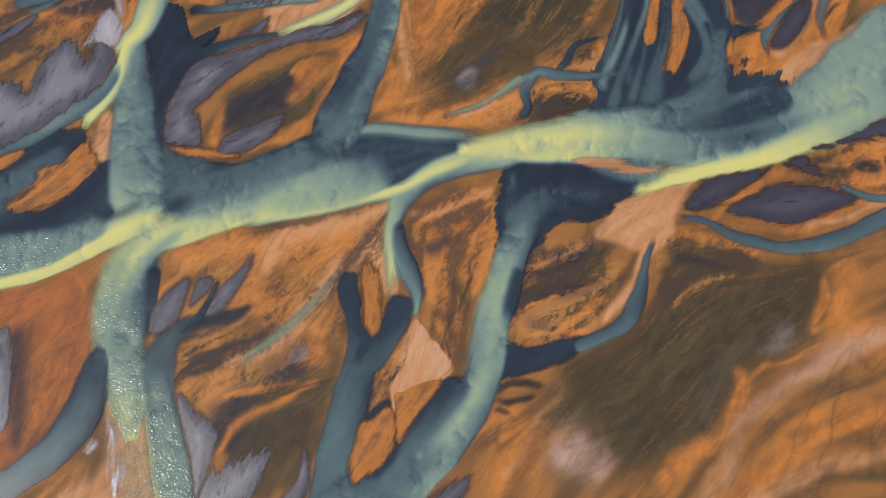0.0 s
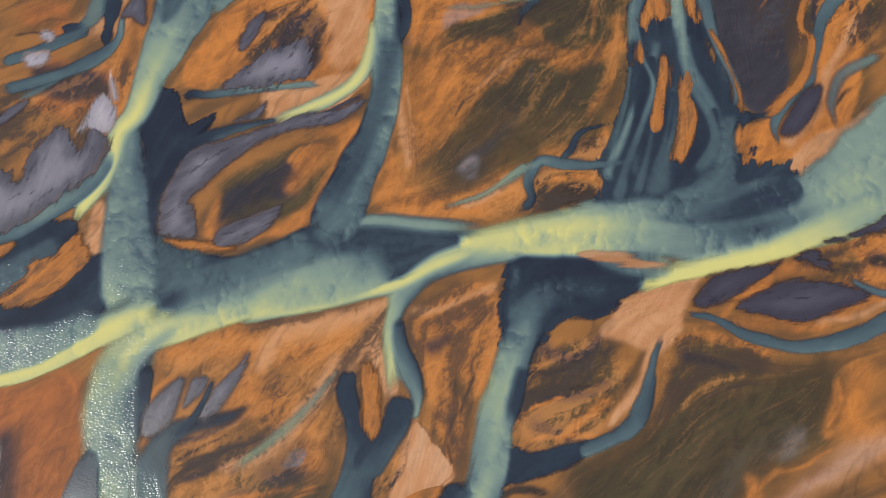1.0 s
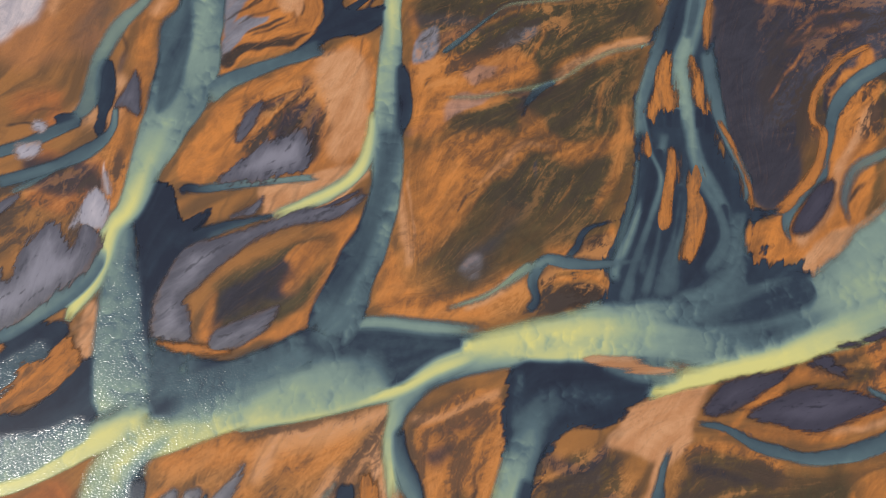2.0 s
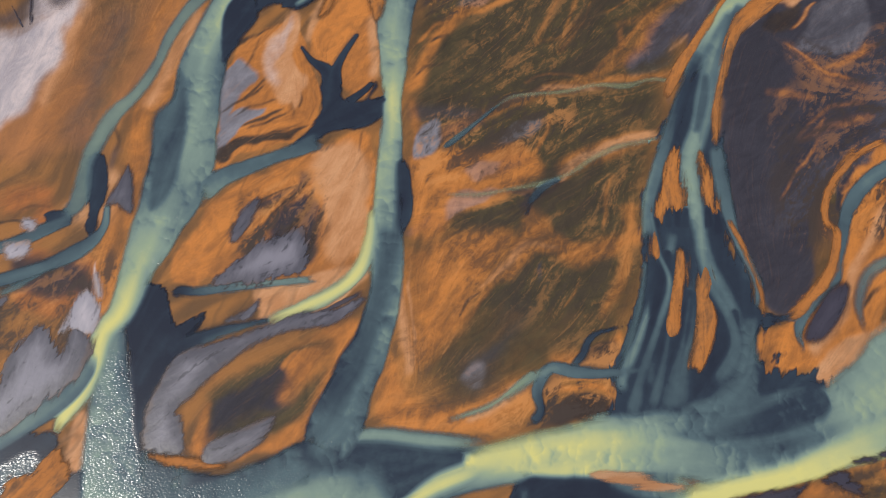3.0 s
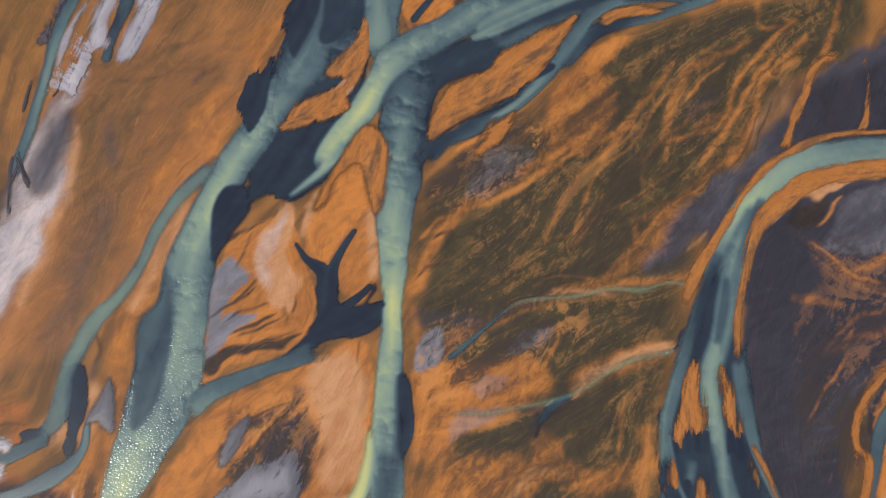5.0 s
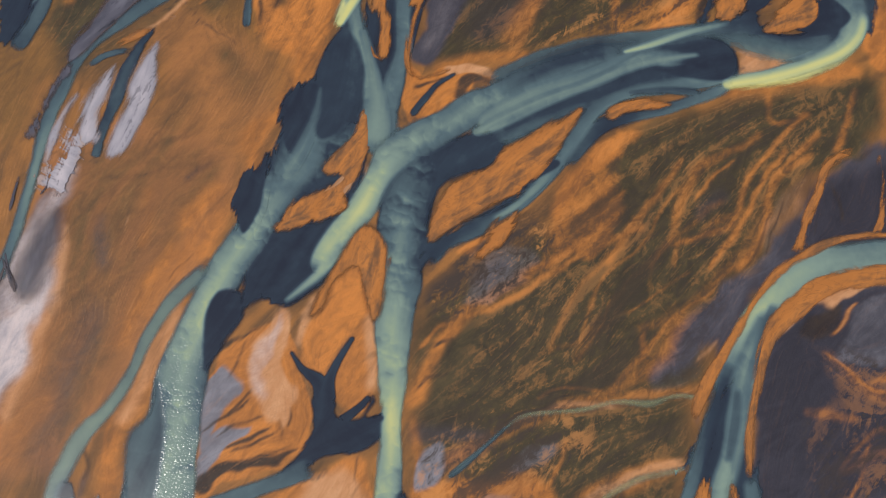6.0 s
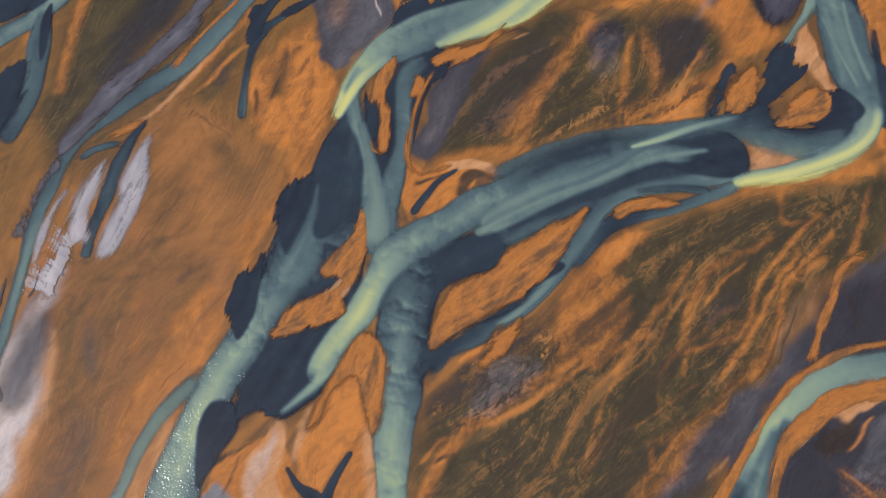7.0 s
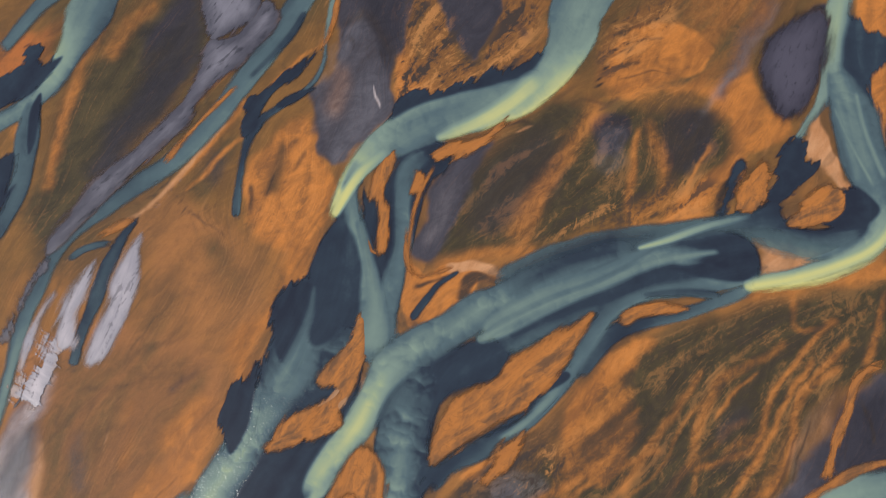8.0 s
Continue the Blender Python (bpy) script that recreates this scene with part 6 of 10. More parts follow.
def pour():
    """One field of tone, ripple, edge and opacity for all the water, each stream poured over those before it."""
    tone, rip, wide, clear = np.full(len(RAW), 0.3), np.zeros(len(RAW)), np.full(len(RAW), -3.0), np.zeros(len(RAW))
    full = np.zeros(len(RAW))
    for shape, rest in WET:
        if len(shape[0]) > 2:
            soft, ends, rag, ripple, opac = rest
            xy, w, s, left, tones = band(shape, ends)
            reach = w.max() / 2 + 2.5
            lo, hi = xy.min(0) - reach, xy.max(0) + reach
            at = np.where((RAW[:, 0] > lo[0]) & (RAW[:, 0] < hi[0]) & (RAW[:, 1] > lo[1]) & (RAW[:, 1] < hi[1]))[0]
            px, py = RAW[at, 0].astype(np.float32), RAW[at, 1].astype(np.float32)
            best, which = np.full(len(at), 1e9, np.float32), np.zeros(len(at), np.int32)
            for k, (x, y) in enumerate(xy):
                d = (px - np.float32(x)) ** 2 + (py - np.float32(y)) ** 2
                less = d < best
                best[less], which[less] = d[less], k
            keep = best < reach * reach
            at, which = at[keep], which[keep]
            gap = RAW[at] - xy[which]
            off = (gap * left[which]).sum(1)
            edge, hue = across(off, w[which], s[which], s[-1], tones[which], soft, ends)
        else:
            soft, rag, ang, hue, *more = rest
            ripple, opac = 0.25, 1.0
            poly = smooth(shape, True, 6)
            lo, hi = poly.min(0) - 3, poly.max(0) + 3
            at = np.where((RAW[:, 0] > lo[0]) & (RAW[:, 0] < hi[0]) & (RAW[:, 1] > lo[1]) & (RAW[:, 1] < hi[1]))[0]
            edge = from_line(RAW[at], poly) / soft
        k = np.clip(edge * 0.8 + 0.5, 0, 1)
        k = k * k * (3 - 2 * k) * opac
        under = full[at] * (1 - k)
        tone[at] = np.where(k + under > 1e-4, (tone[at] * under + hue * k) / (k + under + 1e-6), tone[at])
        rip[at] = np.where(k + under > 1e-4, (rip[at] * under + ripple * k) / (k + under + 1e-6), rip[at])
        full[at] = np.maximum(full[at], k)
        wide[at] = np.maximum(wide[at], np.clip(edge, -3, 3))
        clear[at] = np.maximum(clear[at], np.clip(edge * 1.5 + 0.3, 0, 1) * opac)
    return tone, rip, wide, clear


WET = []
JOBS = []  # laid down once the drift is known


SOAK = np.zeros(len(RAW), np.float32)


def soak(shape):
    """Wet ground along a shore."""
    c = smooth(shape, len(shape[0]) < 3, 6)
    line, half = c[:, :2], c[:, 2] / 2 if c.shape[1] > 2 else np.zeros(len(c))
    at = near(line, half.max() + 3)
    for (x, y), h in zip(even(np.column_stack([line, half]), 1.2)[:, :2], even(np.column_stack([line, half]), 1.2)[:, 2]):
        by = at[(np.abs(RAW[at, 0] - x) < h + 2.5) & (np.abs(RAW[at, 1] - y) < h + 2.5)]
        SOAK[by] = np.maximum(SOAK[by], np.clip(1.0 - (np.hypot(RAW[by, 0] - x, RAW[by, 1] - y) - h) / 1.4, 0, 1))


def laid(make):
    def later(shape, *rest, **named):
        if len(shape[0]) > 2:
            runs(shape, 1.0)
        JOBS.append((make, shape, rest, named))
    return later


def poured(make):
    put = laid(make)

    def later(shape, *rest, **named):
        soak(shape)
        WET.append((shape, rest))
        put(shape, *rest, **named)
    return later


@poured
def channel(course, soft, ends, rag, ripple, opac):
    """Milky meltwater running in its bed."""
    p = np.array(course)
    tone = p[:, 3:].mean()
    ob = ribbon("river_channel", course, WATER, soft, ends, rag, ripple, opac)
    label = "milky yellow-green glacial meltwater stream over orange silt" if tone > 0.66 else "grey-green silty glacial river channel with rippled surface" if tone > 0.33 else "dark slate-blue glacial side channel with smooth surface"
    return tagged(ob, label, "river channel", "braided river channels", "structure")


@poured
def pool(outline, soft, rag, ang, tone, opac=1.0):
    ob = patch("water_pool", outline, WATER, soft, rag, ang, tone, opac)
    return tagged(ob, "dark slate-blue still glacial pool with frayed shore", "water pool", "dark river pools", "structure")


def rimmed(name, outline, material, soft, rag, ang, opac, rise, edge, label):
    """A bar or island with the wet margin that it stands on, as its part."""
    soft, rag = soft * 1.8, rag * 0.75
    rim = patch(edge, outline, DARK_MUD if material == MUD else RIM, soft * 1.5, rag, ang, 0, opac * 0.4, 0.0, grow=0.3)
    ob = patch(name, outline, material, soft, rag, ang, 0, opac, rise)
    rim.parent = ob
    tagged(rim, label)
    return ob


@laid
def mud_bar(outline, soft, rag, ang, opac=1.0):
    ob = rimmed("mud_bar", outline, MUD, soft, rag, ang, opac, 0.10, "wet_margin", "dark violet wet mud margin")
    return tagged(ob, "lavender-grey wet mud bar lying on orange sediment", "mud bar", "grey mud bars")


@laid
def dark_bar(outline, soft, rag, ang, opac=1.0):
    ob = rimmed("dark_mud_bar", outline, DARK_MUD, soft, rag, ang, opac, 0.08, "algae_margin", "brown-black algae margin")
    return tagged(ob, "dark violet-grey wet mud flat among orange rims", "mud flat", "dark mud flats")


@laid
def pale_glare_bar(outline, soft, rag, ang, opac=1.0):
    # part of this white is sun glare put into the colour
    ob = patch("silt_bar", outline, WHITE, soft, rag, ang, 0, opac, 0.08)
    return tagged(ob, "pale wet silt bar whitened by sun glare put into its colour", "silt bar", "bleached silt bars")


@laid
def isle(outline, soft, rag, ang, opac=1.0):
    ob = rimmed("river_island", outline, ISLE, soft, rag, ang, opac, 0.10, "wet_margin", "brown-black wet silt margin")
    return tagged(ob, "orange iron-stained silt island streaked with dark algae", "river island", "orange river islands")


@laid
def fan(outline, soft, rag, ang, opac=1.0):
    ob = patch("silt_fan", outline, PALE, soft, rag, ang, 0, opac, 0.05)
    return tagged(ob, "pale peach silt fan spread by shallow water", "silt fan", "peach silt fans")


@laid
def bank(course, soft, ends, rag, opac):
    ob = ribbon("river_bank", course, ISLE, soft, ends, rag, 0, opac, 0.04)
    return tagged(ob, "thin orange silt levee along a stream", "river bank", "orange silt levees", "structure")


@laid
def ridge(course, soft, ends, rag, opac):
    ob = ribbon("eroded_ridge", course, DARK_MUD, soft, ends, rag, 0, opac, 0.03)
    return tagged(ob, "jagged dark eroded mud ridge along a stream", "mud ridge", "eroded mud ridges")


# ---- water, bars and islands, laid down in the order in which they overlap ----
pool([(15.9, 38.9), (20.3, 39.9), (25.8, 40.1), (29.9, 38.3), (34.6, 37), (40.6, 35.6), (42.4, 32.7), (40.6, 29.9), (35.3, 26.2), (30.9, 24.7), (25, 25.1), (20.5, 22), (17, 16.1), (14.5, 13.9), (12.6, 20), (12, 26.2), (12.8, 32.3), (13.6, 36)], 0.77, 0.82, 10, 0.04)
pool([(58.4, 118.6), (53.6, 110.1), (49.4, 99.4), (46.9, 91.3), (45.7, 82.1), (44, 73.3), (41.4, 65.9), (37.7, 58.6), (36.6, 53.3), (34.1, 49.5), (34.3, 45.6), (50.2, 44.6), (64.6, 41.7), (75.1, 42.6), (78.4, 45.3), (77.6, 49.3), (78, 53.3), (67.3, 56.5), (70.6, 59.4), (65.9, 58.1), (64.8, 61.3), (68.5, 67), (67, 69.8), (66.7, 75.3), (64.1, 83.3), (63.5, 92.6), (64.1, 105.8), (65, 118.2), (63.6, 123.4)], 1.03, 1.48, 75, 0.1)
pool([(-60.2, 80.3), (-56.6, 80.5), (-55.5, 76.5), (-56, 73.7), (-53, 72.1), (-47.9, 74.3), (-49.2, 71.2), (-52.3, 68.6), (-52.9, 65.9), (-56, 61.4), (-58.4, 56.9), (-59.8, 49.7), (-59, 38.1), (-60.4, 36.9), (-63.1, 52.6), (-63.1, 65.9), (-62.4, 75.5)], 0.90, 0.66, 60, 0.02)
pool([(-102.2, 40.9), (-95.2, 46.2), (-88.2, 51.6), (-80.8, 52.6), (-76.9, 50.8), (-78, 47.6), (-82.8, 45.4), (-87.6, 42.5), (-92.2, 37.7), (-101.6, 33.3)], 0.77, 0.66, 30, 0.05)
pool([(-101.5, 32), (-94.4, 35.3), (-85.9, 34.5), (-80, 38.2), (-76.6, 43.1), (-71.7, 44.7), (-68.9, 41.9), (-68.5, 37.5), (-70, 33.2), (-73.5, 29.1), (-81.8, 25.9), (-100.8, 23.4)], 1.03, 0.33, 30, 0.06)
pool([(-26.1, 48.2), (-22.4, 45.4), (-26.2, 41.1), (-36.1, 36.7), (-45.8, 32.9), (-56.7, 31.1), (-59.7, 33.1), (-59.3, 39.4), (-52.6, 40.2), (-52, 43.4), (-43.4, 42.5), (-36, 44.3), (-29.8, 47.1)], 1.03, 0.49, 20, 0.15)
pool([(-59.3, 42), (-58.2, 45.5), (-53.2, 44.4), (-52, 42.8), (-53.8, 41), (-51.9, 38.9), (-55.6, 37.9), (-59.2, 36.2)], 0.77, 0.49, 20, 0.03)
pool([(7, 43.5), (3.1, 39.2), (-4.4, 35.9), (-16.7, 33.6), (-26.3, 36), (-26.2, 43.7), (-21.1, 47.2), (-13.7, 47.8), (-1.4, 46)], 1.29, 0.16, 15, 0.15)
pool([(-22.2, 124.9), (-17.9, 124), (-17.4, 120.8), (-13.1, 120.2), (-11.2, 122.3), (-10, 124.4), (-9.6, 123.1), (-11.3, 120.6), (-7.7, 120.7), (-8.3, 117), (-10.9, 114.7), (-14.5, 113.6), (-19.4, 113.3), (-24.3, 111.1), (-29.1, 110.2), (-24.9, 114.3), (-22.3, 118.5)], 0.65, 0.26, 20, 0.04)
pool([(-22.1, 171.9), (-14.3, 165.5), (-10, 177), (-22, 180.9), (-30.1, 169.5), (-32.7, 162.4), (-30.1, 160.7), (-22.3, 161.7), (-13.7, 164.7), (-12.5, 162.5), (-17.3, 152.8), (-22.5, 146.2), (-32.7, 145.5), (-37.8, 143.1), (-36.6, 149.9), (-36.6, 158.3), (-32.7, 166.7)], 1.03, 0.33, 60, 0.06)
pool([(-73.9, 110.2), (-72.1, 111.3), (-70.3, 110.2), (-69.3, 105.3), (-69.7, 100.5), (-70.8, 98.2), (-71.1, 94.7), (-72.8, 92.5), (-74.1, 94.9), (-73.1, 98.4), (-74.1, 104.4)], 0.52, 0.33, 80, 0.06)
pool([(-82.4, 95.4), (-82.6, 98.3), (-77.9, 98.4), (-80.1, 95.8), (-86.9, 92.7), (-89.2, 92.3)], 0.52, 0.33, 30, 0.06)
pool([(-62.2, 81.1), (-59.9, 81.8), (-56.4, 80.7), (-55.2, 77.9), (-54.5, 74.5), (-53.3, 72.8), (-48.2, 74.2), (-49.3, 71.5), (-50.9, 70), (-50.8, 66.8), (-51.9, 63.6), (-53.3, 57.4), (-56.1, 56.5), (-60.1, 59.9), (-62.6, 66.3), (-64.1, 72.9)], 0.65, 0.66, 60, 0.02)
pool([(-15.3, 206.9), (-10.7, 218.9), (-10, 214.9), (-9.2, 205.9), (-7.6, 197.1), (-7.2, 190.9), (-9.7, 185.1), (-14.6, 181.9), (-15.8, 177.3), (-14.7, 175), (-12.2, 180.6), (-14.7, 171.6), (-21.7, 166.3), (-28.6, 161.2), (-34.2, 154), (-37.7, 158.5), (-29.9, 178.1), (-28.8, 187.4), (-27.6, 192.1), (-21.6, 195.4), (-18.5, 201.4)], 1.03, 0.82, 60, 0.1)
pool([(-8.9, 218.8), (-7.8, 212.2), (-2.6, 217.1), (-1.2, 221), (2.7, 224.1), (7.1, 224.8), (11.5, 222.9), (9.9, 217.7), (6, 214), (3.1, 205.2), (0.2, 196.6), (-2.6, 185.9), (-6.2, 184.9), (-8.1, 199.6)], 0.65, 0.49, 75, 0.07)
pool([(-11.2, 174.8), (-14.7, 173.2), (-15.3, 171.6), (-19.4, 169.6), (-13.6, 170.9), (-14.9, 165.4), (-19.5, 162.9), (-28.6, 161.8), (-29.7, 154.8), (-33, 149.8), (-28.5, 143.3), (-19.6, 149.1), (-15, 157.3)], 0.77, 0.49, 20, 0.06)
pool([(-3.1, 173.2), (4.1, 177.4), (14.9, 180.2), (20.6, 178.7), (20.4, 175.3), (17.8, 172), (10.7, 170.2), (5.9, 167.1), (3.2, 159.5), (4, 156.3), (0.6, 152.2), (-2.1, 142), (-5.4, 142.1), (-7, 159), (-6.7, 167.8)], 1.03, 0.33, 50, 0.1)
pool([(4.1, 155.2), (11.1, 159.1), (19.5, 164.1), (29.2, 170.3), (33.1, 174.6), (39.5, 180), (51, 186.4), (63.2, 188.7), (72.7, 188.8), (75.1, 192.3), (72.9, 197.3), (68.5, 200.3), (58.7, 199.4), (49.9, 197.4), (33.8, 193.5), (21.3, 186.9), (15.1, 183.7), (20.5, 177.6), (27.7, 179.5), (35.1, 182.6), (39.9, 183.5), (34.5, 176.8), (32.9, 172.3), (26.5, 165.9), (14.6, 160), (4, 153.1), (0.4, 148), (0.6, 152.2)], 0.90, 0.33, 25, 0.14)
pool([(1.9, 235.8), (11, 236.6), (18.9, 239.6), (28.2, 242.6), (36.2, 244.7), (37.3, 242), (34.2, 236.6), (18.4, 232), (4.1, 227.4), (-2.3, 227.8)], 0.65, 1.15, 60, 0.04)
pool([(86.1, 220.4), (88.1, 220.9), (89.6, 218.8), (88.8, 214.9), (91.9, 214.7), (91.4, 212.1), (85.8, 208.6), (82, 204.3), (82.7, 201.1), (85.5, 200.1), (91.6, 200), (94.6, 203), (96.2, 206), (95.5, 207.4), (100.3, 207.1), (102.1, 203.8), (103.3, 199.3), (97.8, 194.7), (87.3, 196.5), (80.5, 199.4), (74.6, 200.4), (69.9, 201.3), (77.9, 205.2), (81.9, 210.8), (82.8, 215.9)], 0.77, 1.15, 40, 0.04)
pool([(67.5, 201.4), (69.7, 207.6), (73.3, 215.2), (75.9, 215.7), (75.1, 212.5), (72.3, 208.7), (69, 203.2)], 0.65, 0.66, 60, 0.08, opac=0.7)
pool([(105.3, 250.7), (108.3, 246.2), (111.9, 244.5), (113.5, 240.1), (107, 233.4), (106.5, 225.2), (107.1, 217.1), (109.9, 211.7), (107.2, 199.1), (101.9, 203.2), (98.9, 212.3), (99, 225.7), (100.5, 239.5), (102.7, 250.9)], 1.03, 0.82, 80, 0.12)
pool([(27, -0), (26, -2.4), (22.8, -3.9), (17.5, -5.3), (11.7, -6.4), (8.1, -7.6), (8.2, -3.1), (11, -0.1), (15.6, -0.8), (19.6, -0.8), (23.2, 0.1)], 0.65, 0.49, 20, 0.03)
channel([(-8.7, 181.5, 10.6, 0.1, 0.3, 0.2), (-19.3, 177.5, 10.6, 0.1, 0.2, 0.1), (-27.5, 171.1, 9.3, 0.1, 0.4, 0.2), (-33.2, 162.6, 8, 0.2, 0.6, 0.3), (-39.8, 152.9, 8, 0.2, 0.7, 0.4), (-45.4, 142.2, 8.4, 0.1, 0.8, 0.4), (-49, 131.8, 10, 0.2, 0.6, 0.4), (-50.6, 120.3, 11.1, 0.4, 0.6, 0.2), (-52.7, 110.4, 13.4, 0.5, 0.6, 0.2), (-55.4, 100.9, 13.2, 0.4, 0.5, 0.3), (-58.7, 92.8, 10.6, 0.5, 0.7, 0.5), (-61.6, 86.1, 7.7, 0.6, 0.8, 0.6), (-63.9, 79.5, 6, 0.7, 0.9, 0.7)], (0.81, 1.08), (2.3, 2.3), 0.23, 1.1, 1.0)
pool([(-59.7, 118.9), (-55.6, 123.1), (-53.9, 129.5), (-52.4, 119.1), (-53.3, 110.4), (-55.5, 102.1), (-60, 97.6), (-59.8, 107.2)], 1.55, 0.33, 75, 0.24)
pool([(-42.3, 147.5), (-38.5, 147.9), (-36.8, 145.8), (-37, 141.7), (-40.3, 137.4), (-43, 133), (-44.6, 131.6), (-44.9, 136.2), (-44.6, 143)], 0.90, 0.35, 60, 0.04)
channel([(-64.2, 77.7, 3.5, 0.3, 0.5, 0.8), (-66.2, 72, 4.8, 0.2, 0.5, 0.8), (-66, 66.1, 6, 0.15, 0.45, 0.6), (-66.4, 55.4, 9.6, 0.3, 0.5, 0.5), (-66.1, 44.9, 10.9, 0.3, 0.5, 0.5), (-65.3, 36, 11, 0.4, 0.6, 0.7), (-65.7, 29.8, 9.7, 0.6, 0.8, 0.7)], (1.4, 1.4), (7, 7), 0.23, 1.0, 1.0)
channel([(-58.3, 50.1, 3.7, 0.3, 0.3, 0.3), (-56.7, 43.1, 12.3, 0.4, 0.4, 0.4), (-54.3, 35.3, 13.4, 0.5, 0.5, 0.4)], (4.59, 4.59), (4.7, 3.5), 0.23, 0.7, 0.6)
channel([(-61.6, 86.1, 6.5, 0.5, 0.8, 0.6), (-64.9, 76.2, 5.8, 0.5, 1, 0.7), (-68.7, 71.8, 4.4, 0.6, 1, 0.7), (-70.3, 65, 4.1, 0.6, 1, 0.7), (-72.9, 59.2, 3.5, 0.7, 1, 0.8), (-75.9, 55.4, 2.8, 0.8, 1, 0.8), (-77.4, 52.4, 1.5, 0.8, 0.9, 0.8)], (1.08, 0.68), (4.7, 4.7), 0.23, 0.3, 1.0)
channel([(-69.9, 68, 1.8, 0.2, 0.3, 0.2), (-72.2, 64.1, 3.8, 0.2, 0.4, 0.2), (-76.1, 59.4, 4.3, 0.2, 0.4, 0.3), (-83.3, 54.5, 3.8, 0.3, 0.5, 0.4), (-90.6, 50.4, 3.2, 0.3, 0.4, 0.3), (-102.6, 46, 3, 0.3, 0.4, 0.3)], (0.54, 0.54), (4.7, 3.5), 0.23, 0.2, 1.0)
channel([(-79.3, 47.7, 6.2, 0.2, 0.2, 0.2), (-87.6, 42.5, 7.4, 0.2, 0.3, 0.2), (-101.8, 35.8, 8.6, 0.2, 0.3, 0.2)], (1.35, 1.35), (3.5, 3.5), 0.23, 0.7, 1.0)
channel([(241.2, 125.3, 25.4, 0.5, 0.6, 0.5), (169.9, 89.9, 24.5, 0.5, 0.6, 0.5), (115.9, 63.6, 22.5, 0.5, 0.6, 0.5), (99.2, 55.9, 21, 0.5, 0.6, 0.6), (86.5, 47.4, 17.2, 0.8, 0.7, 0.5), (77.2, 44.1, 14.6, 0.8, 0.4, 0.5), (67.1, 42.2, 12.2, 0.7, 0.2, 0.2), (57.3, 42.2, 13.4, 0.6, 0.4, 0.2), (47.5, 42.8, 13.4, 0.5, 0.6, 0.3), (37.8, 43.4, 11.7, 0.7, 0.8, 0.5), (27.9, 43, 10, 0.9, 0.9, 0.7), (19.2, 42.3, 7.8, 0.9, 0.9, 0.8), (11.8, 41.7, 5.4, 0.9, 1, 0.8), (4, 42.4, 2.7, 0.9, 0.9, 0.8)], (1.35, 1.62), (2.3, 1.9), 0.35, 1.2, 1.0)
channel([(94.8, 45.6, 7.3, 0.4, 0.7, 0.5), (83, 41.5, 6.6, 0.9, 0.8, 0.6), (69.9, 36.7, 4.6, 1, 1, 0.7), (57.4, 34.5, 3.9, 1, 1, 0.8), (46.9, 32.4, 3.1, 1, 1, 0.9), (40.6, 30, 2.2, 0.9, 1, 0.9)], (0.81, 1.62), (7.0, 7.0), 0.23, 0.3, 1.0)
channel([(49, 35, 7.2, 0.3, 0.6, 0.5), (39.4, 35.7, 4.8, 0.4, 0.5, 0.4), (32.2, 37.4, 2.9, 0.4, 0.6, 0.5)], (1.62, 1.35), (4.7, 2.3), 0.23, 0.8, 0.7)
channel([(17.9, 40.8, 6.1, 0.6, 0.9, 0.9), (10.5, 40, 5.4, 0.4, 0.8, 0.9), (3, 38.6, 5.4, 0.3, 0.7, 0.9), (-3.2, 36.1, 4.9, 0.3, 0.7, 0.9), (-7.6, 32.4, 4.8, 0.3, 0.6, 0.7), (-9.6, 28.8, 3.6, 0.3, 0.7, 0.8), (-11, 23.9, 3.1, 0.4, 0.8, 0.8), (-10.7, 19.1, 2.8, 0.4, 0.9, 0.8), (-10.9, 14.3, 2.8, 0.7, 0.9, 0.8), (-11.2, 12.2, 1.9, 0.8, 0.9, 0.8)], (1.08, 1.08), (3.5, 5.9), 0.23, 0.3, 1.0)
channel([(8, 40.2, 2.7, 0.5, 0.9, 0.9), (-0.7, 37.6, 2.9, 0.5, 1, 0.9), (-8.2, 34.3, 2.7, 0.6, 1, 0.9), (-16.7, 32.7, 2.7, 0.7, 1, 0.8), (-26.5, 30.8, 2.4, 0.8, 1, 0.8), (-36.1, 29.7, 2.2, 0.7, 0.9, 0.7), (-42.2, 28.8, 1.7, 0.7, 0.8, 0.6)], (0.68, 0.81), (4.7, 3.5), 0.23, 0.2, 1.0)
channel([(9.6, 44.9, 2.7, 0.4, 0.6, 0.4), (-1.4, 46.3, 3, 0.3, 0.6, 0.4), (-11.2, 47.9, 3, 0.2, 0.6, 0.4), (-17.4, 48, 2.5, 0.3, 0.6, 0.5), (-24.2, 46.8, 1.7, 0.4, 0.5, 0.4)], (1.22, 1.22), (10.6, 3.5), 0.23, 0.3, 1.0)
channel([(-9.2, 38.7, 6.1, 0.6, 0.4, 0.2), (-19, 37.1, 11, 0.8, 0.6, 0.3), (-30, 36, 11, 0.8, 0.7, 0.3), (-39.7, 33.8, 9.5, 0.9, 0.7, 0.3), (-48.2, 31.2, 8, 0.9, 0.8, 0.3), (-55.4, 28.5, 7.2, 0.9, 0.9, 0.4), (-62, 25.9, 6.7, 0.9, 0.9, 0.7), (-66.6, 20.1, 8.4, 0.9, 0.9, 0.7)], (0.81, 3.24), (5.9, 3.5), 0.23, 0.7, 1.0)
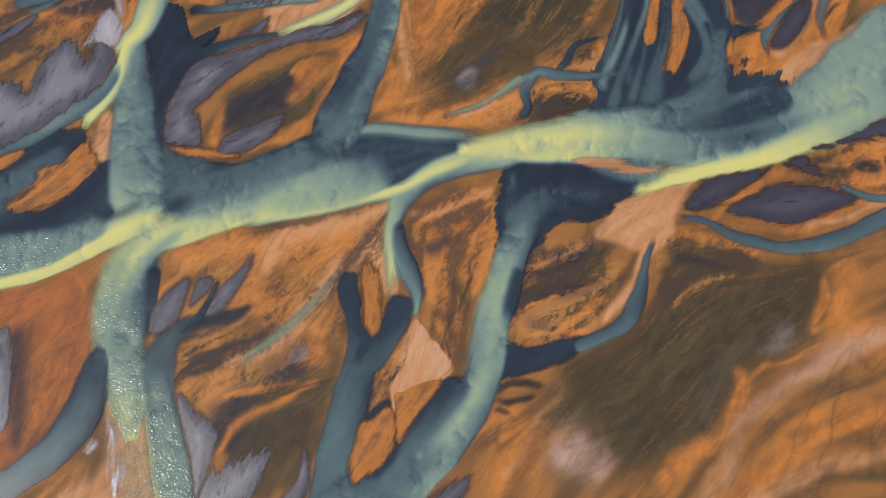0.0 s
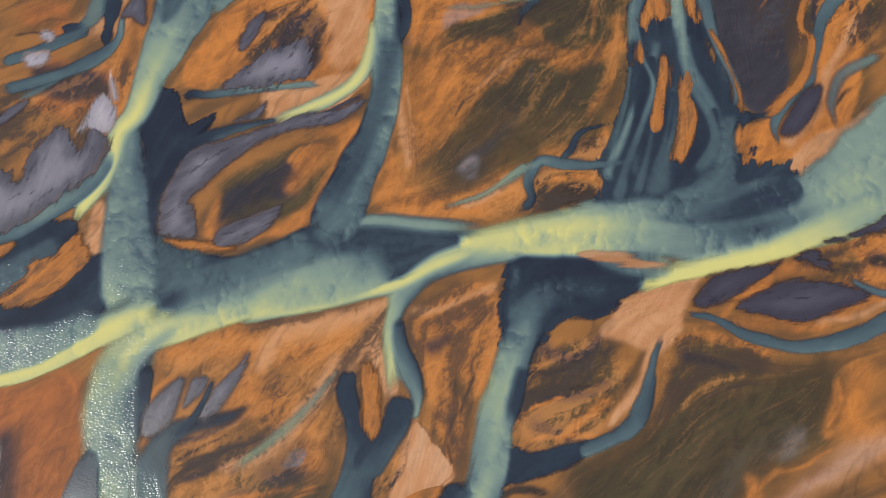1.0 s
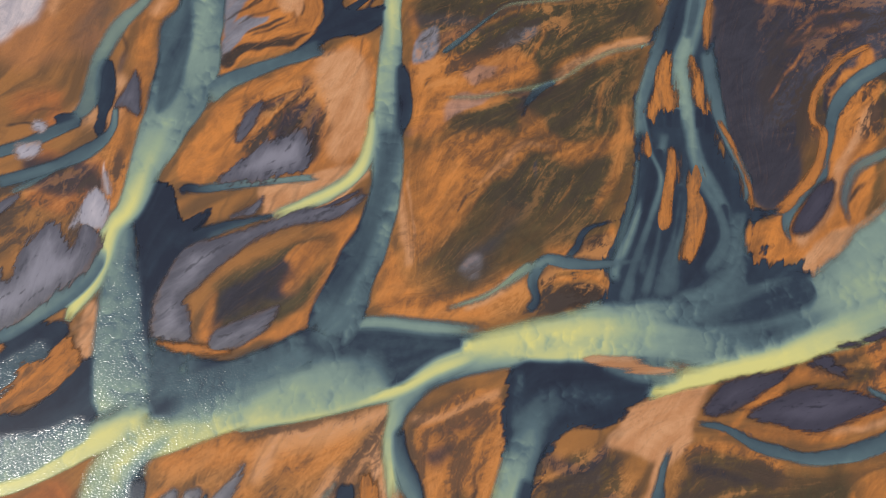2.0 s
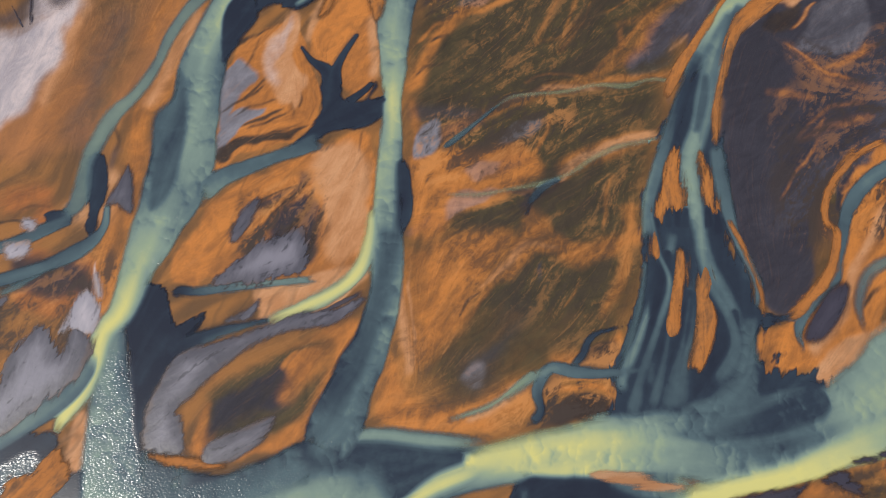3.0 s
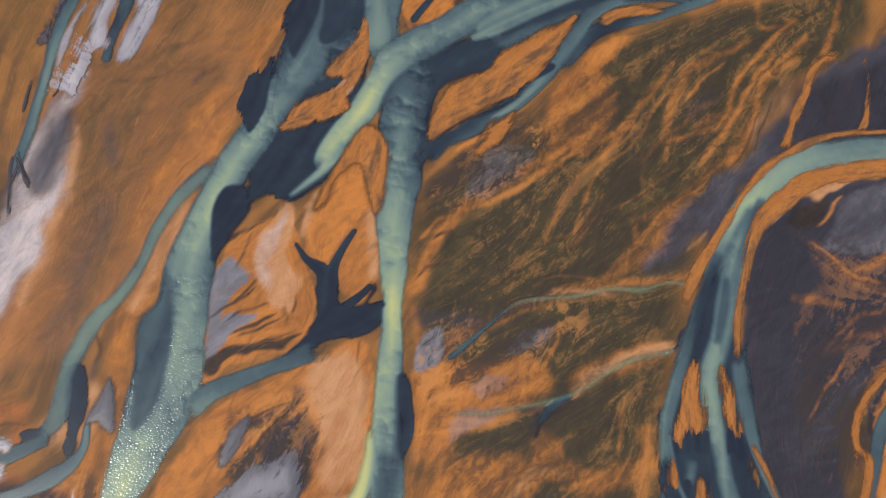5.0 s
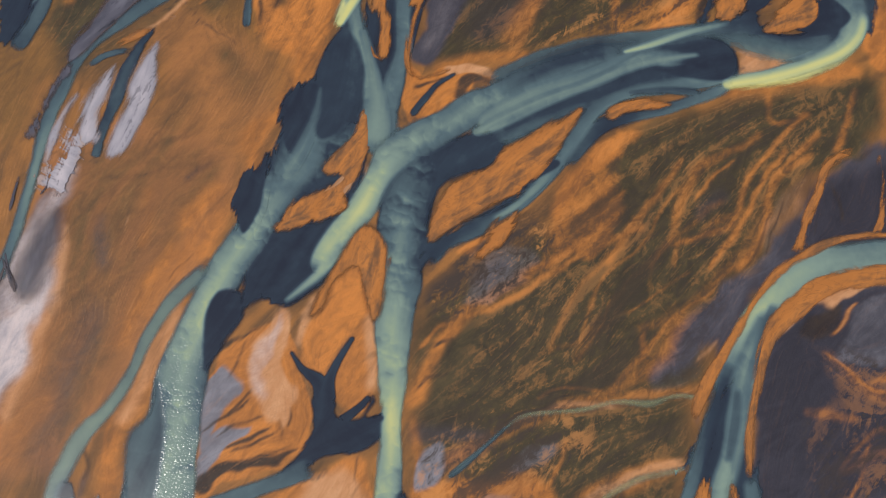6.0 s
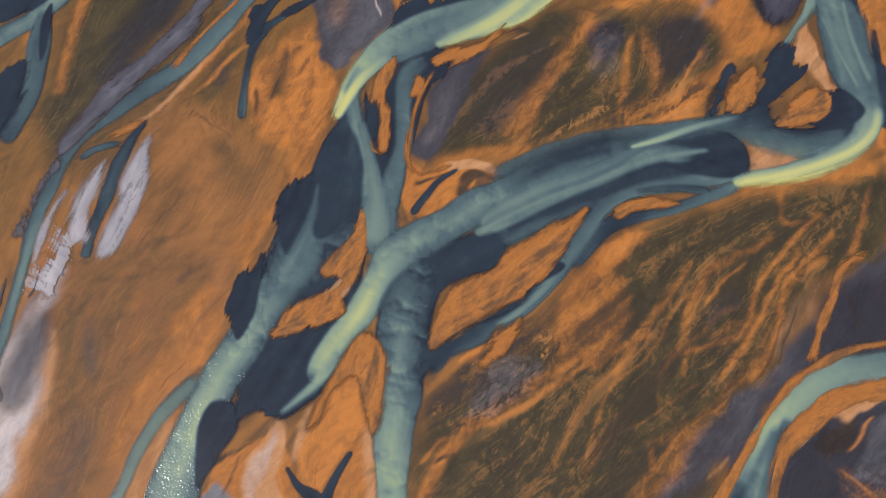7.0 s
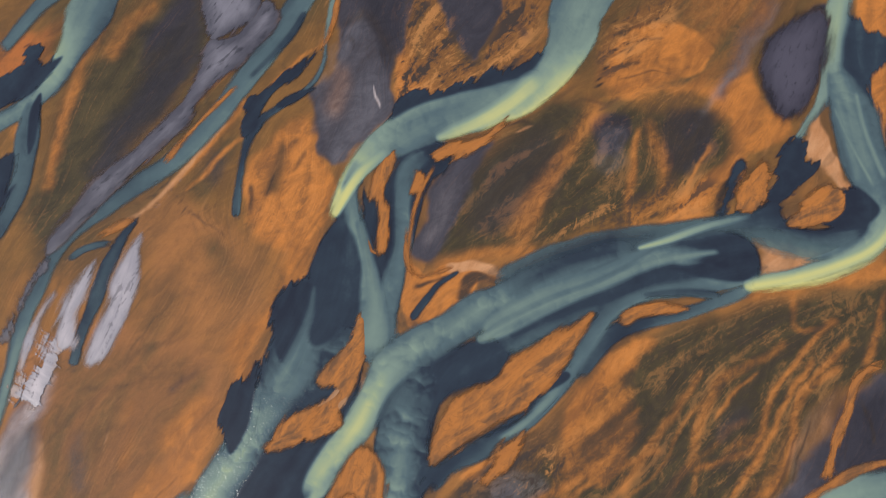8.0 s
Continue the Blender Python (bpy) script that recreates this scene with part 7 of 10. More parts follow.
channel([(-57.9, 33, 6.1, 0.7, 0.8, 0.5), (-67.5, 29.9, 6.3, 0.9, 1, 0.5), (-74.6, 26.4, 5.3, 0.9, 1, 0.6), (-82.8, 22.3, 4.3, 0.9, 1, 0.6), (-91, 20.2, 3.8, 0.9, 1, 0.6), (-102.6, 17.6, 3.6, 0.9, 1, 0.6), (-150.7, 6.5, 4.7, 0.7, 0.7, 0.6), (-195, -4.4, 4.7, 0.6, 0.6, 0.6)], (0.54, 1.89), (4.7, 2.3), 0.23, 0.4, 1.0)
channel([(-71.2, 31.4, 4.9, 0.6, 0.5, 0.2), (-79.5, 27.6, 6, 0.6, 0.5, 0.3), (-87.7, 25.7, 8.4, 0.6, 0.5, 0.4), (-103.2, 23.6, 9.6, 0.6, 0.5, 0.4), (-151.8, 13.5, 10.7, 0.5, 0.5, 0.4), (-196.7, 3.6, 10.6, 0.5, 0.5, 0.4)], (0.81, 2.16), (3.5, 2.3), 0.23, 1.0, 1.0)
channel([(-26.1, 44.7, 6.2, 0.3, 0.4, 0.3), (-36, 40.5, 7.8, 0.4, 0.4, 0.3), (-45.8, 36.7, 9.3, 0.5, 0.4, 0.3), (-55.5, 34.4, 9.7, 0.5, 0.4, 0.3)], (2.70, 1.89), (3.5, 4.7), 0.23, 0.8, 0.8)
channel([(-54.2, 30.6, 4.8, 0.7, 0.9, 0.9), (-61.6, 26.5, 7.2, 0.4, 0.9, 0.8), (-66.2, 20.1, 10.3, 0.1, 0.8, 0.8), (-68, 11.9, 10.6, 0.2, 0.6, 0.8), (-67.7, 3.8, 10, 0.4, 0.6, 0.7), (-66.3, -4.2, 6.2, 0.5, 0.7, 0.8), (-65.2, -9.8, 3.2, 0.7, 0.8, 0.8), (-64.6, -14.2, 0.9, 0.7, 0.8, 0.8)], (2.16, 2.16), (4.7, 7.0), 0.23, 0.8, 0.9)
channel([(-67.5, 3.8, 10.5, 0.4, 0.6, 0.7), (-65.1, -5.4, 11.5, 0.6, 0.7, 0.8), (-62.6, -14.4, 12.5, 0.7, 0.8, 0.8), (-60.1, -23.1, 13.4, 0.7, 0.8, 0.7), (-57.6, -32.6, 14.4, 0.6, 0.7, 0.7), (-52.7, -62.3, 13.7, 0.5, 0.6, 0.6)], (3.51, 4.05), (7.0, 3.5), 0.23, 0.9, 0.25)
channel([(-71.3, 5.1, 1.9, 0.3, 0.3, 0.2), (-72.8, -0.5, 5.8, 0.2, 0.2, 0.1), (-74.2, -7.1, 7.6, 0.1, 0.3, 0.1), (-78.4, -13.4, 7.5, 0.1, 0.4, 0.2), (-84.9, -18.4, 6.8, 0.1, 0.4, 0.3), (-96.8, -24.1, 6.7, 0.1, 0.4, 0.3), (-143.7, -37.9, 6.6, 0.1, 0.4, 0.3)], (0.68, 0.81), (1.9, 2.3), 0.35, 0.2, 1.0)
channel([(-61, 21, 3.6, 0.1, 0, 0.3), (-62, 12.7, 2.8, 0.1, 0.1, 0.3), (-62.2, 5.8, 2.1, 0.2, 0.1, 0.3)], (0.54, 1.35), (2.3, 3.5), 0.23, 0.2, 1.0)
channel([(-40.4, 11.4, 0.7, 0.1, 0.1, 0.1), (-44.5, 9.5, 1.9, 0.1, 0.1, 0.1), (-52.7, 8.1, 3, 0.2, 0.1, 0.2), (-57.3, 5.5, 4.7, 0.2, 0.3, 0.2), (-59.5, -0.1, 6.5, 0.3, 0.3, 0.4), (-58.7, -8, 5.7, 0.4, 0.4, 0.4), (-55.9, -20.1, 6.1, 0.5, 0.5, 0.5), (-53.8, -29.7, 6, 0.5, 0.5, 0.4)], (1.35, 1.35), (1.2, 2.3), 0.23, 0.3, 0.8)
channel([(-60.5, 1.1, 2.8, 0.5, 0.5, 0.6), (-59.1, -8, 4.1, 0.5, 0.6, 0.6), (-56.5, -20.1, 5.6, 0.5, 0.6, 0.6), (-54.4, -29.7, 6, 0.5, 0.6, 0.6)], (1.62, 1.89), (8.2, 2.3), 0.23, 1.15, 0.6)
channel([(-19.6, 17.5, 3.6, 0.1, 0.1, 0.1), (-20.3, 13.7, 4.2, 0.1, 0.1, 0.1), (-19, 7.8, 4.2, 0.1, 0.1, 0.2), (-17.9, 0.8, 5.8, 0.2, 0.2, 0.2), (-19.9, -7, 7.6, 0.1, 0.3, 0.3), (-22.4, -15.6, 7.9, 0.2, 0.4, 0.3), (-24.3, -24.1, 8.3, 0.3, 0.4, 0.3), (-26.8, -34.4, 8.8, 0.3, 0.4, 0.3), (-34.9, -63.3, 9.4, 0.3, 0.4, 0.3)], (0.68, 0.68), (1.4, 2.3), 0.23, 0.2, 1.0)
channel([(-9, 11.8, 5.9, 0.1, 0.1, 0.1), (-10.7, 6.1, 5.4, 0.2, 0.1, 0.1), (-15, 0.6, 5.8, 0.2, 0.2, 0.1), (-18, -3.7, 5.7, 0.2, 0.3, 0.1)], (0.68, 0.81), (1.6, 3.5), 0.23, 0.2, 1.0)
channel([(-9.1, 27.5, 2.4, 0.1, 0.2, 0.4), (-9, 22.6, 3.3, 0.1, 0.3, 0.5), (-7.8, 17.7, 4.3, 0.1, 0.4, 0.5), (-6.1, 12.8, 3.1, 0.2, 0.5, 0.4), (-6.1, 9.3, 1.6, 0.5, 0.6, 0.4), (-6.9, 6.8, 0.9, 0.6, 0.6, 0.6)], (0.54, 0.68), (2.3, 1.2), 0.23, 0.2, 1.0)
channel([(25.5, 29.4, 3, 0.06, 0.1, 0.06), (19.3, 26.9, 6, 0.1, 0.22, 0.1), (15.4, 21, 6.6, 0.22, 0.5, 0.4), (12.4, 12.9, 7, 0.2, 0.7, 0.7), (9.1, 4.9, 7, 0.4, 0.7, 0.6), (7.6, -1.9, 7.4, 0.5, 0.6, 0.5), (5.2, -8.5, 8, 0.3, 0.7, 0.4), (-0.4, -15.9, 9, 0.3, 0.7, 0.4), (-7.5, -21.9, 11.2, 0.6, 0.4, 0.3), (-14.4, -26.8, 14.4, 0.5, 0.4, 0.2), (-23.6, -35.6, 15.3, 0.5, 0.4, 0.3), (-38, -64, 15.7, 0.5, 0.4, 0.3)], (0.81, 1.35), (5.9, 2.3), 0.23, 1.1, 1.0)
channel([(15.8, 16.2, 2.1, 0.1, 0.1, 0.1), (13.9, 10.4, 3, 0.1, 0.1, 0.2), (12.3, 4.7, 2.6, 0.1, 0.2, 0.2)], (0.54, 1.35), (1.6, 3.5), 0.23, 0.2, 1.0)
channel([(2.8, -5.9, 4.6, 0.2, 0.2, 0.1), (-2.4, -11.4, 6.4, 0.4, 0.2, 0.1), (-8.4, -17.5, 5.6, 0.4, 0.3, 0.1), (-16.6, -24.5, 6.7, 0.4, 0.4, 0.2)], (2.16, 0.68), (1.9, 3.5), 0.23, 0.3, 1.0)
channel([(44.9, 21.6, 0.6, 0.2, 0.3, 0.3), (41.7, 14.6, 1.3, 0.2, 0.3, 0.3), (39.7, 7.7, 3.3, 0.1, 0.2, 0.3), (36.2, 2.7, 3, 0.3, 0.3, 0.2), (30.7, 0.3, 2.3, 0.4, 0.3, 0.2), (25.3, -1.3, 2.3, 0.5, 0.3, 0.1)], (0.68, 0.68), (4.7, 1.2), 0.35, 0.2, 1.0)
channel([(103.2, 26.6, 2.9, 0.3, 0.3, 0.2), (93.6, 21.6, 3.5, 0.3, 0.3, 0.2), (82.3, 17.5, 3.1, 0.4, 0.3, 0.2), (71.5, 16.7, 2.6, 0.4, 0.3, 0.2), (62.5, 19.3, 2.6, 0.3, 0.3, 0.2), (55.9, 23.2, 1.7, 0.3, 0.3, 0.2), (50.1, 24.6, 0.8, 0.3, 0.2, 0.2)], (0.54, 0.68), (2.3, 1.9), 0.35, 0.2, 1.0)
channel([(100.6, 25.5, 1.7, 0.3, 0.4, 0.3), (92.3, 26, 1.9, 0.3, 0.4, 0.3), (86.7, 28.2, 1.7, 0.3, 0.4, 0.3), (85.2, 30, 1.2, 0.4, 0.4, 0.3)], (0.54, 0.54), (2.3, 0.9), 0.23, 0.2, 1.0)
channel([(-11.1, -9.1, 0.9, 0.1, 0.1, 0.1), (-12.8, -10.1, 2.3, 0.1, 0.1, 0.1), (-16.1, -13.3, 2.5, 0.1, 0.1, 0.1), (-19, -14.8, 2, 0.1, 0.1, 0.1)], (0.54, 0.54), (0.7, 1.2), 0.47, 0, 1.0)
channel([(-11.4, -9.7, 1.8, 0.2, 0.1, 0.2), (-11.3, -15.2, 2.3, 0.1, 0.1, 0.1), (-13, -19.4, 3.4, 0.1, 0.1, 0.1), (-17.7, -24.5, 3.3, 0.2, 0.2, 0.2)], (0.54, 0.68), (0.9, 2.3), 0.47, 0, 1.0)
channel([(15.8, 37.2, 1.9, 0.5, 0.3, 0.2), (15.3, 32.1, 2.2, 0.2, 0.2, 0.2), (14.2, 24.8, 3.6, 0.3, 0.4, 0.3)], (1.08, 1.08), (2.3, 2.3), 0.23, 1, 0.6)
channel([(-2.8, 181.2, 10.6, 0.3, 0.4, 0.2), (1.6, 174.1, 8.1, 0.1, 0.2, 0.1), (-1.8, 163.1, 10.3, 0.1, 0.4, 0.2), (-3.6, 153.5, 10.1, 0.1, 0.5, 0.3), (-3.9, 147.8, 10.2, 0.2, 0.5, 0.4), (-5.2, 138.3, 7.8, 0.4, 0.7, 0.4), (-5.7, 129.1, 6, 0.5, 0.7, 0.6), (-6.5, 120.1, 3.9, 0.7, 0.9, 0.6), (-6.8, 112.6, 4.4, 0.6, 0.8, 0.5), (-7.6, 104, 5.5, 0.2, 0.7, 0.7), (-8.3, 94.5, 6.1, 0.2, 0.5, 0.7), (-9, 85.3, 6.5, 0.4, 0.2, 0.7), (-9.9, 76.4, 6.9, 0.5, 0.3, 0.4), (-12.5, 67.8, 7.4, 0.4, 0.4, 0.1), (-16.7, 59.6, 8.9, 0.3, 0.4, 0.1), (-21, 50.5, 11.2, 0.3, 0.4, 0.2), (-24.9, 43.6, 9.8, 0.3, 0.4, 0.2)], (0.68, 0.81), (4.7, 4.7), 0.23, 0.8, 1.0)
channel([(-4.9, 106, 1.9, 0.1, 0.1, 0.1), (-4.7, 100.2, 3.3, 0.1, 0.1, 0.1), (-5, 94.3, 3.5, 0.1, 0.1, 0.2), (-6.6, 88.6, 2.3, 0.1, 0.2, 0.3)], (0.41, 1.08), (1.2, 3.5), 0.23, 0, 1.0)
channel([(-9.4, 88.8, 2.3, 0.2, 0.2, 0.4), (-10.7, 79.8, 2.5, 0.2, 0.2, 0.4), (-13, 70, 2.9, 0.2, 0.2, 0.2), (-16, 61.6, 3.8, 0.2, 0.1, 0.1), (-19, 57.6, 5, 0.2, 0.1, 0.1), (-22.3, 50.6, 5, 0.3, 0.2, 0.2)], (1.62, 1.08), (4.7, 4.7), 0.23, 0.1, 0.7)
channel([(-26.8, 134.6, 0.8, 0.1, 0.1, 0.1), (-24.6, 130.9, 1.5, 0.1, 0.1, 0.1), (-21, 127.7, 3, 0.1, 0, 0.1), (-19.4, 122.8, 4.9, 0.1, 0, 0.1)], (0.41, 0.41), (0.6, 2.3), 0.12, 0, 1.0)
channel([(-13.5, 136.7, 1, 0.1, 0.1, 0.1), (-16.5, 132.4, 1.4, 0.1, 0.1, 0.1), (-18.8, 127.9, 2.2, 0.1, 0, 0.1), (-19.4, 122.8, 4.4, 0.1, 0, 0.1)], (0.41, 0.41), (0.6, 2.3), 0.12, 0, 1.0)
channel([(72.5, 187.6, 2.6, 0.4, 0.4, 0.3), (61.3, 184, 2.4, 0.4, 0.3, 0.2), (51.5, 181.9, 2.3, 0.3, 0.2, 0.1), (44.3, 180.3, 3.5, 0.1, 0.1, 0.1), (39.2, 177.1, 4, 0.2, 0.2, 0.1), (33.9, 171.1, 2.8, 0.3, 0.2, 0.2)], (0.68, 0.68), (2.3, 2.3), 0.23, 0.2, 1.0)
channel([(-11.5, 94.7, 1.7, 0.4, 0.8, 0.9), (-12.8, 86.7, 2.8, 0.5, 0.9, 0.9), (-15.5, 81.2, 3, 0.7, 1, 0.8), (-20.2, 77.5, 3, 0.7, 1, 0.7), (-27.1, 74.6, 3, 0.7, 1, 0.7), (-33.9, 72.3, 2.3, 0.8, 0.9, 0.7), (-36.2, 70.2, 1.4, 0.7, 0.8, 0.6)], (0.81, 1.35), (3.5, 8.2), 0.23, 0.2, 1.0)
channel([(-23.6, 80.5, 1.6, 0.5, 0.5, 0.5), (-33.9, 80.3, 1.8, 0.4, 0.5, 0.6), (-42, 79.9, 2.3, 0.3, 0.4, 0.4), (-48.9, 79.2, 1.8, 0.2, 0.3, 0.3), (-52.9, 79.7, 2.1, 0.1, 0.1, 0.1), (-54.6, 78.4, 1.4, 0.1, 0.1, 0.1)], (0.81, 0.68), (3.5, 0.9), 0.35, 0.2, 1.0)
channel([(-33.9, 72.3, 1.1, 0.2, 0.2, 0.2), (-38.5, 72, 2.3, 0.3, 0.2, 0.1), (-45.3, 70.7, 2.7, 0.3, 0.2, 0.1), (-50.9, 68.4, 4.1, 0.2, 0.1, 0.1), (-54.1, 64.8, 4.5, 0.1, 0.1, 0.1)], (0.68, 0.81), (0.9, 2.3), 0.47, 0.1, 1.0)
channel([(-21.9, 111.6, 4.8, 0.3, 0.2, 0.2), (-29.1, 109, 3.1, 0.4, 0.3, 0.3), (-37.6, 106.4, 3.1, 0.4, 0.3, 0.3), (-44.7, 103.8, 4.1, 0.5, 0.4, 0.3), (-49.4, 99.9, 4.8, 0.5, 0.5, 0.4)], (0.68, 0.68), (3.5, 3.5), 0.23, 0.3, 1.0)
channel([(-10.3, 168.1, 4, 0.6, 0.8, 0.5), (-14.4, 158.8, 3.4, 0.6, 0.9, 0.7), (-19.4, 151.5, 2.4, 0.5, 0.75, 0.6), (-24.6, 147.2, 1.5, 0.5, 0.6, 0.5), (-28.2, 144.6, 0.9, 0.6, 0.6, 0.6)], (1.08, 0.81), (2.3, 1.6), 0.23, 0.3, 1.0)
channel([(-44.3, 153.2, 3.1, 0.3, 0.5, 0.3), (-51.9, 146.1, 2.8, 0.5, 0.5, 0.4), (-56.7, 138.9, 2.5, 0.5, 0.5, 0.4), (-59.6, 131.8, 2.3, 0.5, 0.5, 0.4), (-63.7, 125.5, 2.7, 0.5, 0.6, 0.5), (-69, 120.1, 3.5, 0.5, 0.6, 0.5), (-72.3, 114.1, 3.7, 0.4, 0.6, 0.5), (-74.4, 109.3, 2.9, 0.3, 0.5, 0.5), (-75.7, 100.9, 3.6, 0.4, 0.4, 0.4), (-79, 96.9, 2.4, 0.3, 0.4, 0.3)], (0.95, 0.95), (3.5, 3.5), 0.23, 0.3, 0.8)
channel([(-69.4, 99.9, 1.2, 0.3, 0.5, 0.3), (-69.9, 94.7, 1.7, 0.4, 0.4, 0.2), (-72.7, 91.3, 3.1, 0.4, 0.3, 0.2), (-78.3, 88.2, 3.3, 0.3, 0.3, 0.2), (-85.1, 85.8, 3, 0.3, 0.4, 0.2), (-95.3, 83, 3, 0.3, 0.3, 0.2)], (0.54, 0.54), (1.6, 2.3), 0.23, 0.2, 1.0)
channel([(-76.6, 96.8, 2.4, 0.2, 0.2, 0.2), (-82.4, 94.8, 2.6, 0.3, 0.2, 0.2), (-89.2, 92.1, 2.4, 0.3, 0.3, 0.2), (-96.1, 90.4, 2.4, 0.3, 0.3, 0.2)], (0.54, 0.54), (1.6, 2.3), 0.23, 0.2, 1.0)
channel([(-78.3, 88.2, 0.7, 0.4, 0.4, 0.4), (-83.9, 84.6, 0.9, 0.4, 0.4, 0.4), (-91.7, 81.1, 1.2, 0.4, 0.4, 0.4)], (0.54, 0.54), (2.3, 2.3), 0.23, 0, 0.7)
channel([(218.5, 130.6, 7.3, 0.5, 0.4, 0.3), (165.7, 140.9, 7.4, 0.5, 0.4, 0.3), (122.7, 145.7, 7.5, 0.5, 0.4, 0.3), (106.1, 146.8, 6.5, 0.6, 0.5, 0.4), (94.9, 147.1, 6.6, 0.6, 0.5, 0.4), (84.4, 145.5, 6.3, 0.5, 0.6, 0.5), (76.1, 141.2, 5.8, 0.5, 0.7, 0.6), (70.2, 135.5, 5.5, 0.4, 0.8, 0.7), (64.8, 128.5, 4.9, 0.3, 0.5, 0.6), (60, 121.1, 2.4, 0.2, 0.3, 0.5)], (0.81, 0.81), (2.3, 2.3), 0.23, 0.3, 1.0)
channel([(73, 137.3, 3.7, 0.1, 0.2, 0.6), (67.8, 128.3, 4.2, 0.3, 0.5, 0.3), (64.6, 119.5, 4.9, 0.4, 0.5, 0.4), (61.1, 109.6, 4.3, 0.4, 0.6, 0.4), (57.5, 101.3, 4.3, 0.4, 0.6, 0.5), (57.1, 93, 4, 0.4, 0.6, 0.4), (57.6, 86, 3.2, 0.3, 0.5, 0.3), (58.2, 79.2, 3.4, 0.2, 0.4, 0.4), (61.4, 70.1, 3.4, 0.2, 0.4, 0.3), (62.6, 61.5, 3.8, 0.3, 0.4, 0.2), (60.4, 51.1, 7.4, 0.2, 0.3, 0.2), (53.1, 47.6, 8.6, 0.3, 0.4, 0.2)], (1.08, 1.08), (3.5, 4.7), 0.23, 0.5, 1.0)
channel([(63.3, 127.3, 3, 0.2, 0.3, 0.3), (60.8, 122.3, 2.2, 0.1, 0.2, 0.3), (56.5, 113.7, 2.4, 0.2, 0.2, 0.3), (51.2, 101.7, 2.8, 0.3, 0.4, 0.4), (47.6, 92.4, 2.3, 0.4, 0.4, 0.5), (46.3, 84.4, 1.8, 0.3, 0.4, 0.4)], (0.81, 0.81), (2.3, 3.5), 0.23, 0.3, 1.0)
channel([(74.4, 138.6, 2, 0.1, 0.1, 0.2), (69.9, 129.5, 2.2, 0.1, 0.2, 0.2), (66.4, 123.2, 1.7, 0.2, 0.3, 0.3), (63.3, 113.2, 1.7, 0.3, 0.4, 0.3), (60.6, 104.8, 1.4, 0.3, 0.4, 0.3)], (0.81, 0.81), (2.3, 2.3), 0.23, 0.2, 0.7)
channel([(64.2, 122.1, 1.2, 0.1, 0.1, 0.1), (62.3, 114.6, 1.9, 0.1, 0.1, 0.1), (59.8, 107.3, 1.4, 0.1, 0.1, 0.1)], (0.81, 0.81), (2.3, 2.3), 0.23, 0, 0.7)
channel([(63.6, 104.6, 2.4, 0.2, 0.3, 0.3), (63.7, 93.8, 2.8, 0.2, 0.3, 0.4), (64.8, 84.4, 1.8, 0.3, 0.4, 0.3), (67, 78.1, 1.6, 0.3, 0.4, 0.4), (67.8, 73, 1.4, 0.3, 0.4, 0.4), (66.8, 68.7, 0.9, 0.3, 0.3, 0.3)], (0.81, 0.54), (2.3, 2.3), 0.23, 0.2, 1.0)
channel([(52.1, 86.3, 2.3, 0.2, 0.2, 0.2), (50, 79.6, 1.6, 0.2, 0.5, 0.3), (47.1, 73.1, 2, 0.3, 0.5, 0.3), (43.9, 67.9, 2, 0.2, 0.5, 0.2), (41.2, 62.7, 2, 0.3, 0.5, 0.2), (37.5, 56.6, 2.2, 0.4, 0.5, 0.2), (37.6, 53.3, 2.2, 0.3, 0.2, 0.1)], (0.95, 0.95), (2.3, 2.3), 0.23, 0.3, 1.0)
channel([(48.8, 75.2, 0.9, 0.3, 0.5, 0.3), (46.5, 68.8, 1.1, 0.3, 0.5, 0.2), (44.5, 62.5, 1.8, 0.2, 0.3, 0.2), (42.7, 54.2, 2.6, 0.2, 0.3, 0.2)], (1.08, 1.08), (2.3, 2.3), 0.23, 0.3, 0.7)
channel([(53.9, 74.9, 1.4, 0.1, 0.3, 0.2), (52.7, 66.3, 1.8, 0.2, 0.3, 0.2), (50.7, 59, 2.6, 0.2, 0.3, 0.2), (47.1, 49.3, 6.2, 0.2, 0.3, 0.3)], (1.35, 1.35), (2.3, 2.3), 0.23, 0.3, 0.7)
channel([(65.8, 67.7, 2.7, 0.3, 0.3, 0.2), (63.7, 61.4, 3.3, 0.3, 0.3, 0.2), (63, 56.3, 5.5, 0.3, 0.3, 0.2), (56.9, 48.7, 7.4, 0.3, 0.4, 0.3), (47.9, 46, 8.6, 0.4, 0.5, 0.4)], (1.35, 1.35), (2.3, 2.3), 0.23, 0.6, 0.8)
channel([(75.3, 47.5, 6.1, 0.3, 0.2, 0.1), (65.2, 46.2, 7.4, 0.4, 0.2, 0.1), (55.3, 45.5, 6.1, 0.4, 0.3, 0.2)], (2.16, 1.62), (2.3, 2.3), 0.23, 1.2, 0.7)
channel([(104.9, 99.6, 3, 0.3, 0.4, 0.3), (95.4, 94.8, 3, 0.3, 0.4, 0.3), (89.7, 88.7, 2.8, 0.3, 0.3, 0.3), (86.2, 79.8, 2.3, 0.3, 0.3, 0.2), (83.2, 73.3, 2.5, 0.3, 0.3, 0.2), (77.8, 68.6, 2.2, 0.4, 0.3, 0.2), (74.7, 64, 1.8, 0.4, 0.4, 0.3), (75, 59.7, 0.7, 0.3, 0.3, 0.2)], (0.54, 0.54), (2.3, 5.9), 0.23, 0.2, 1.0)
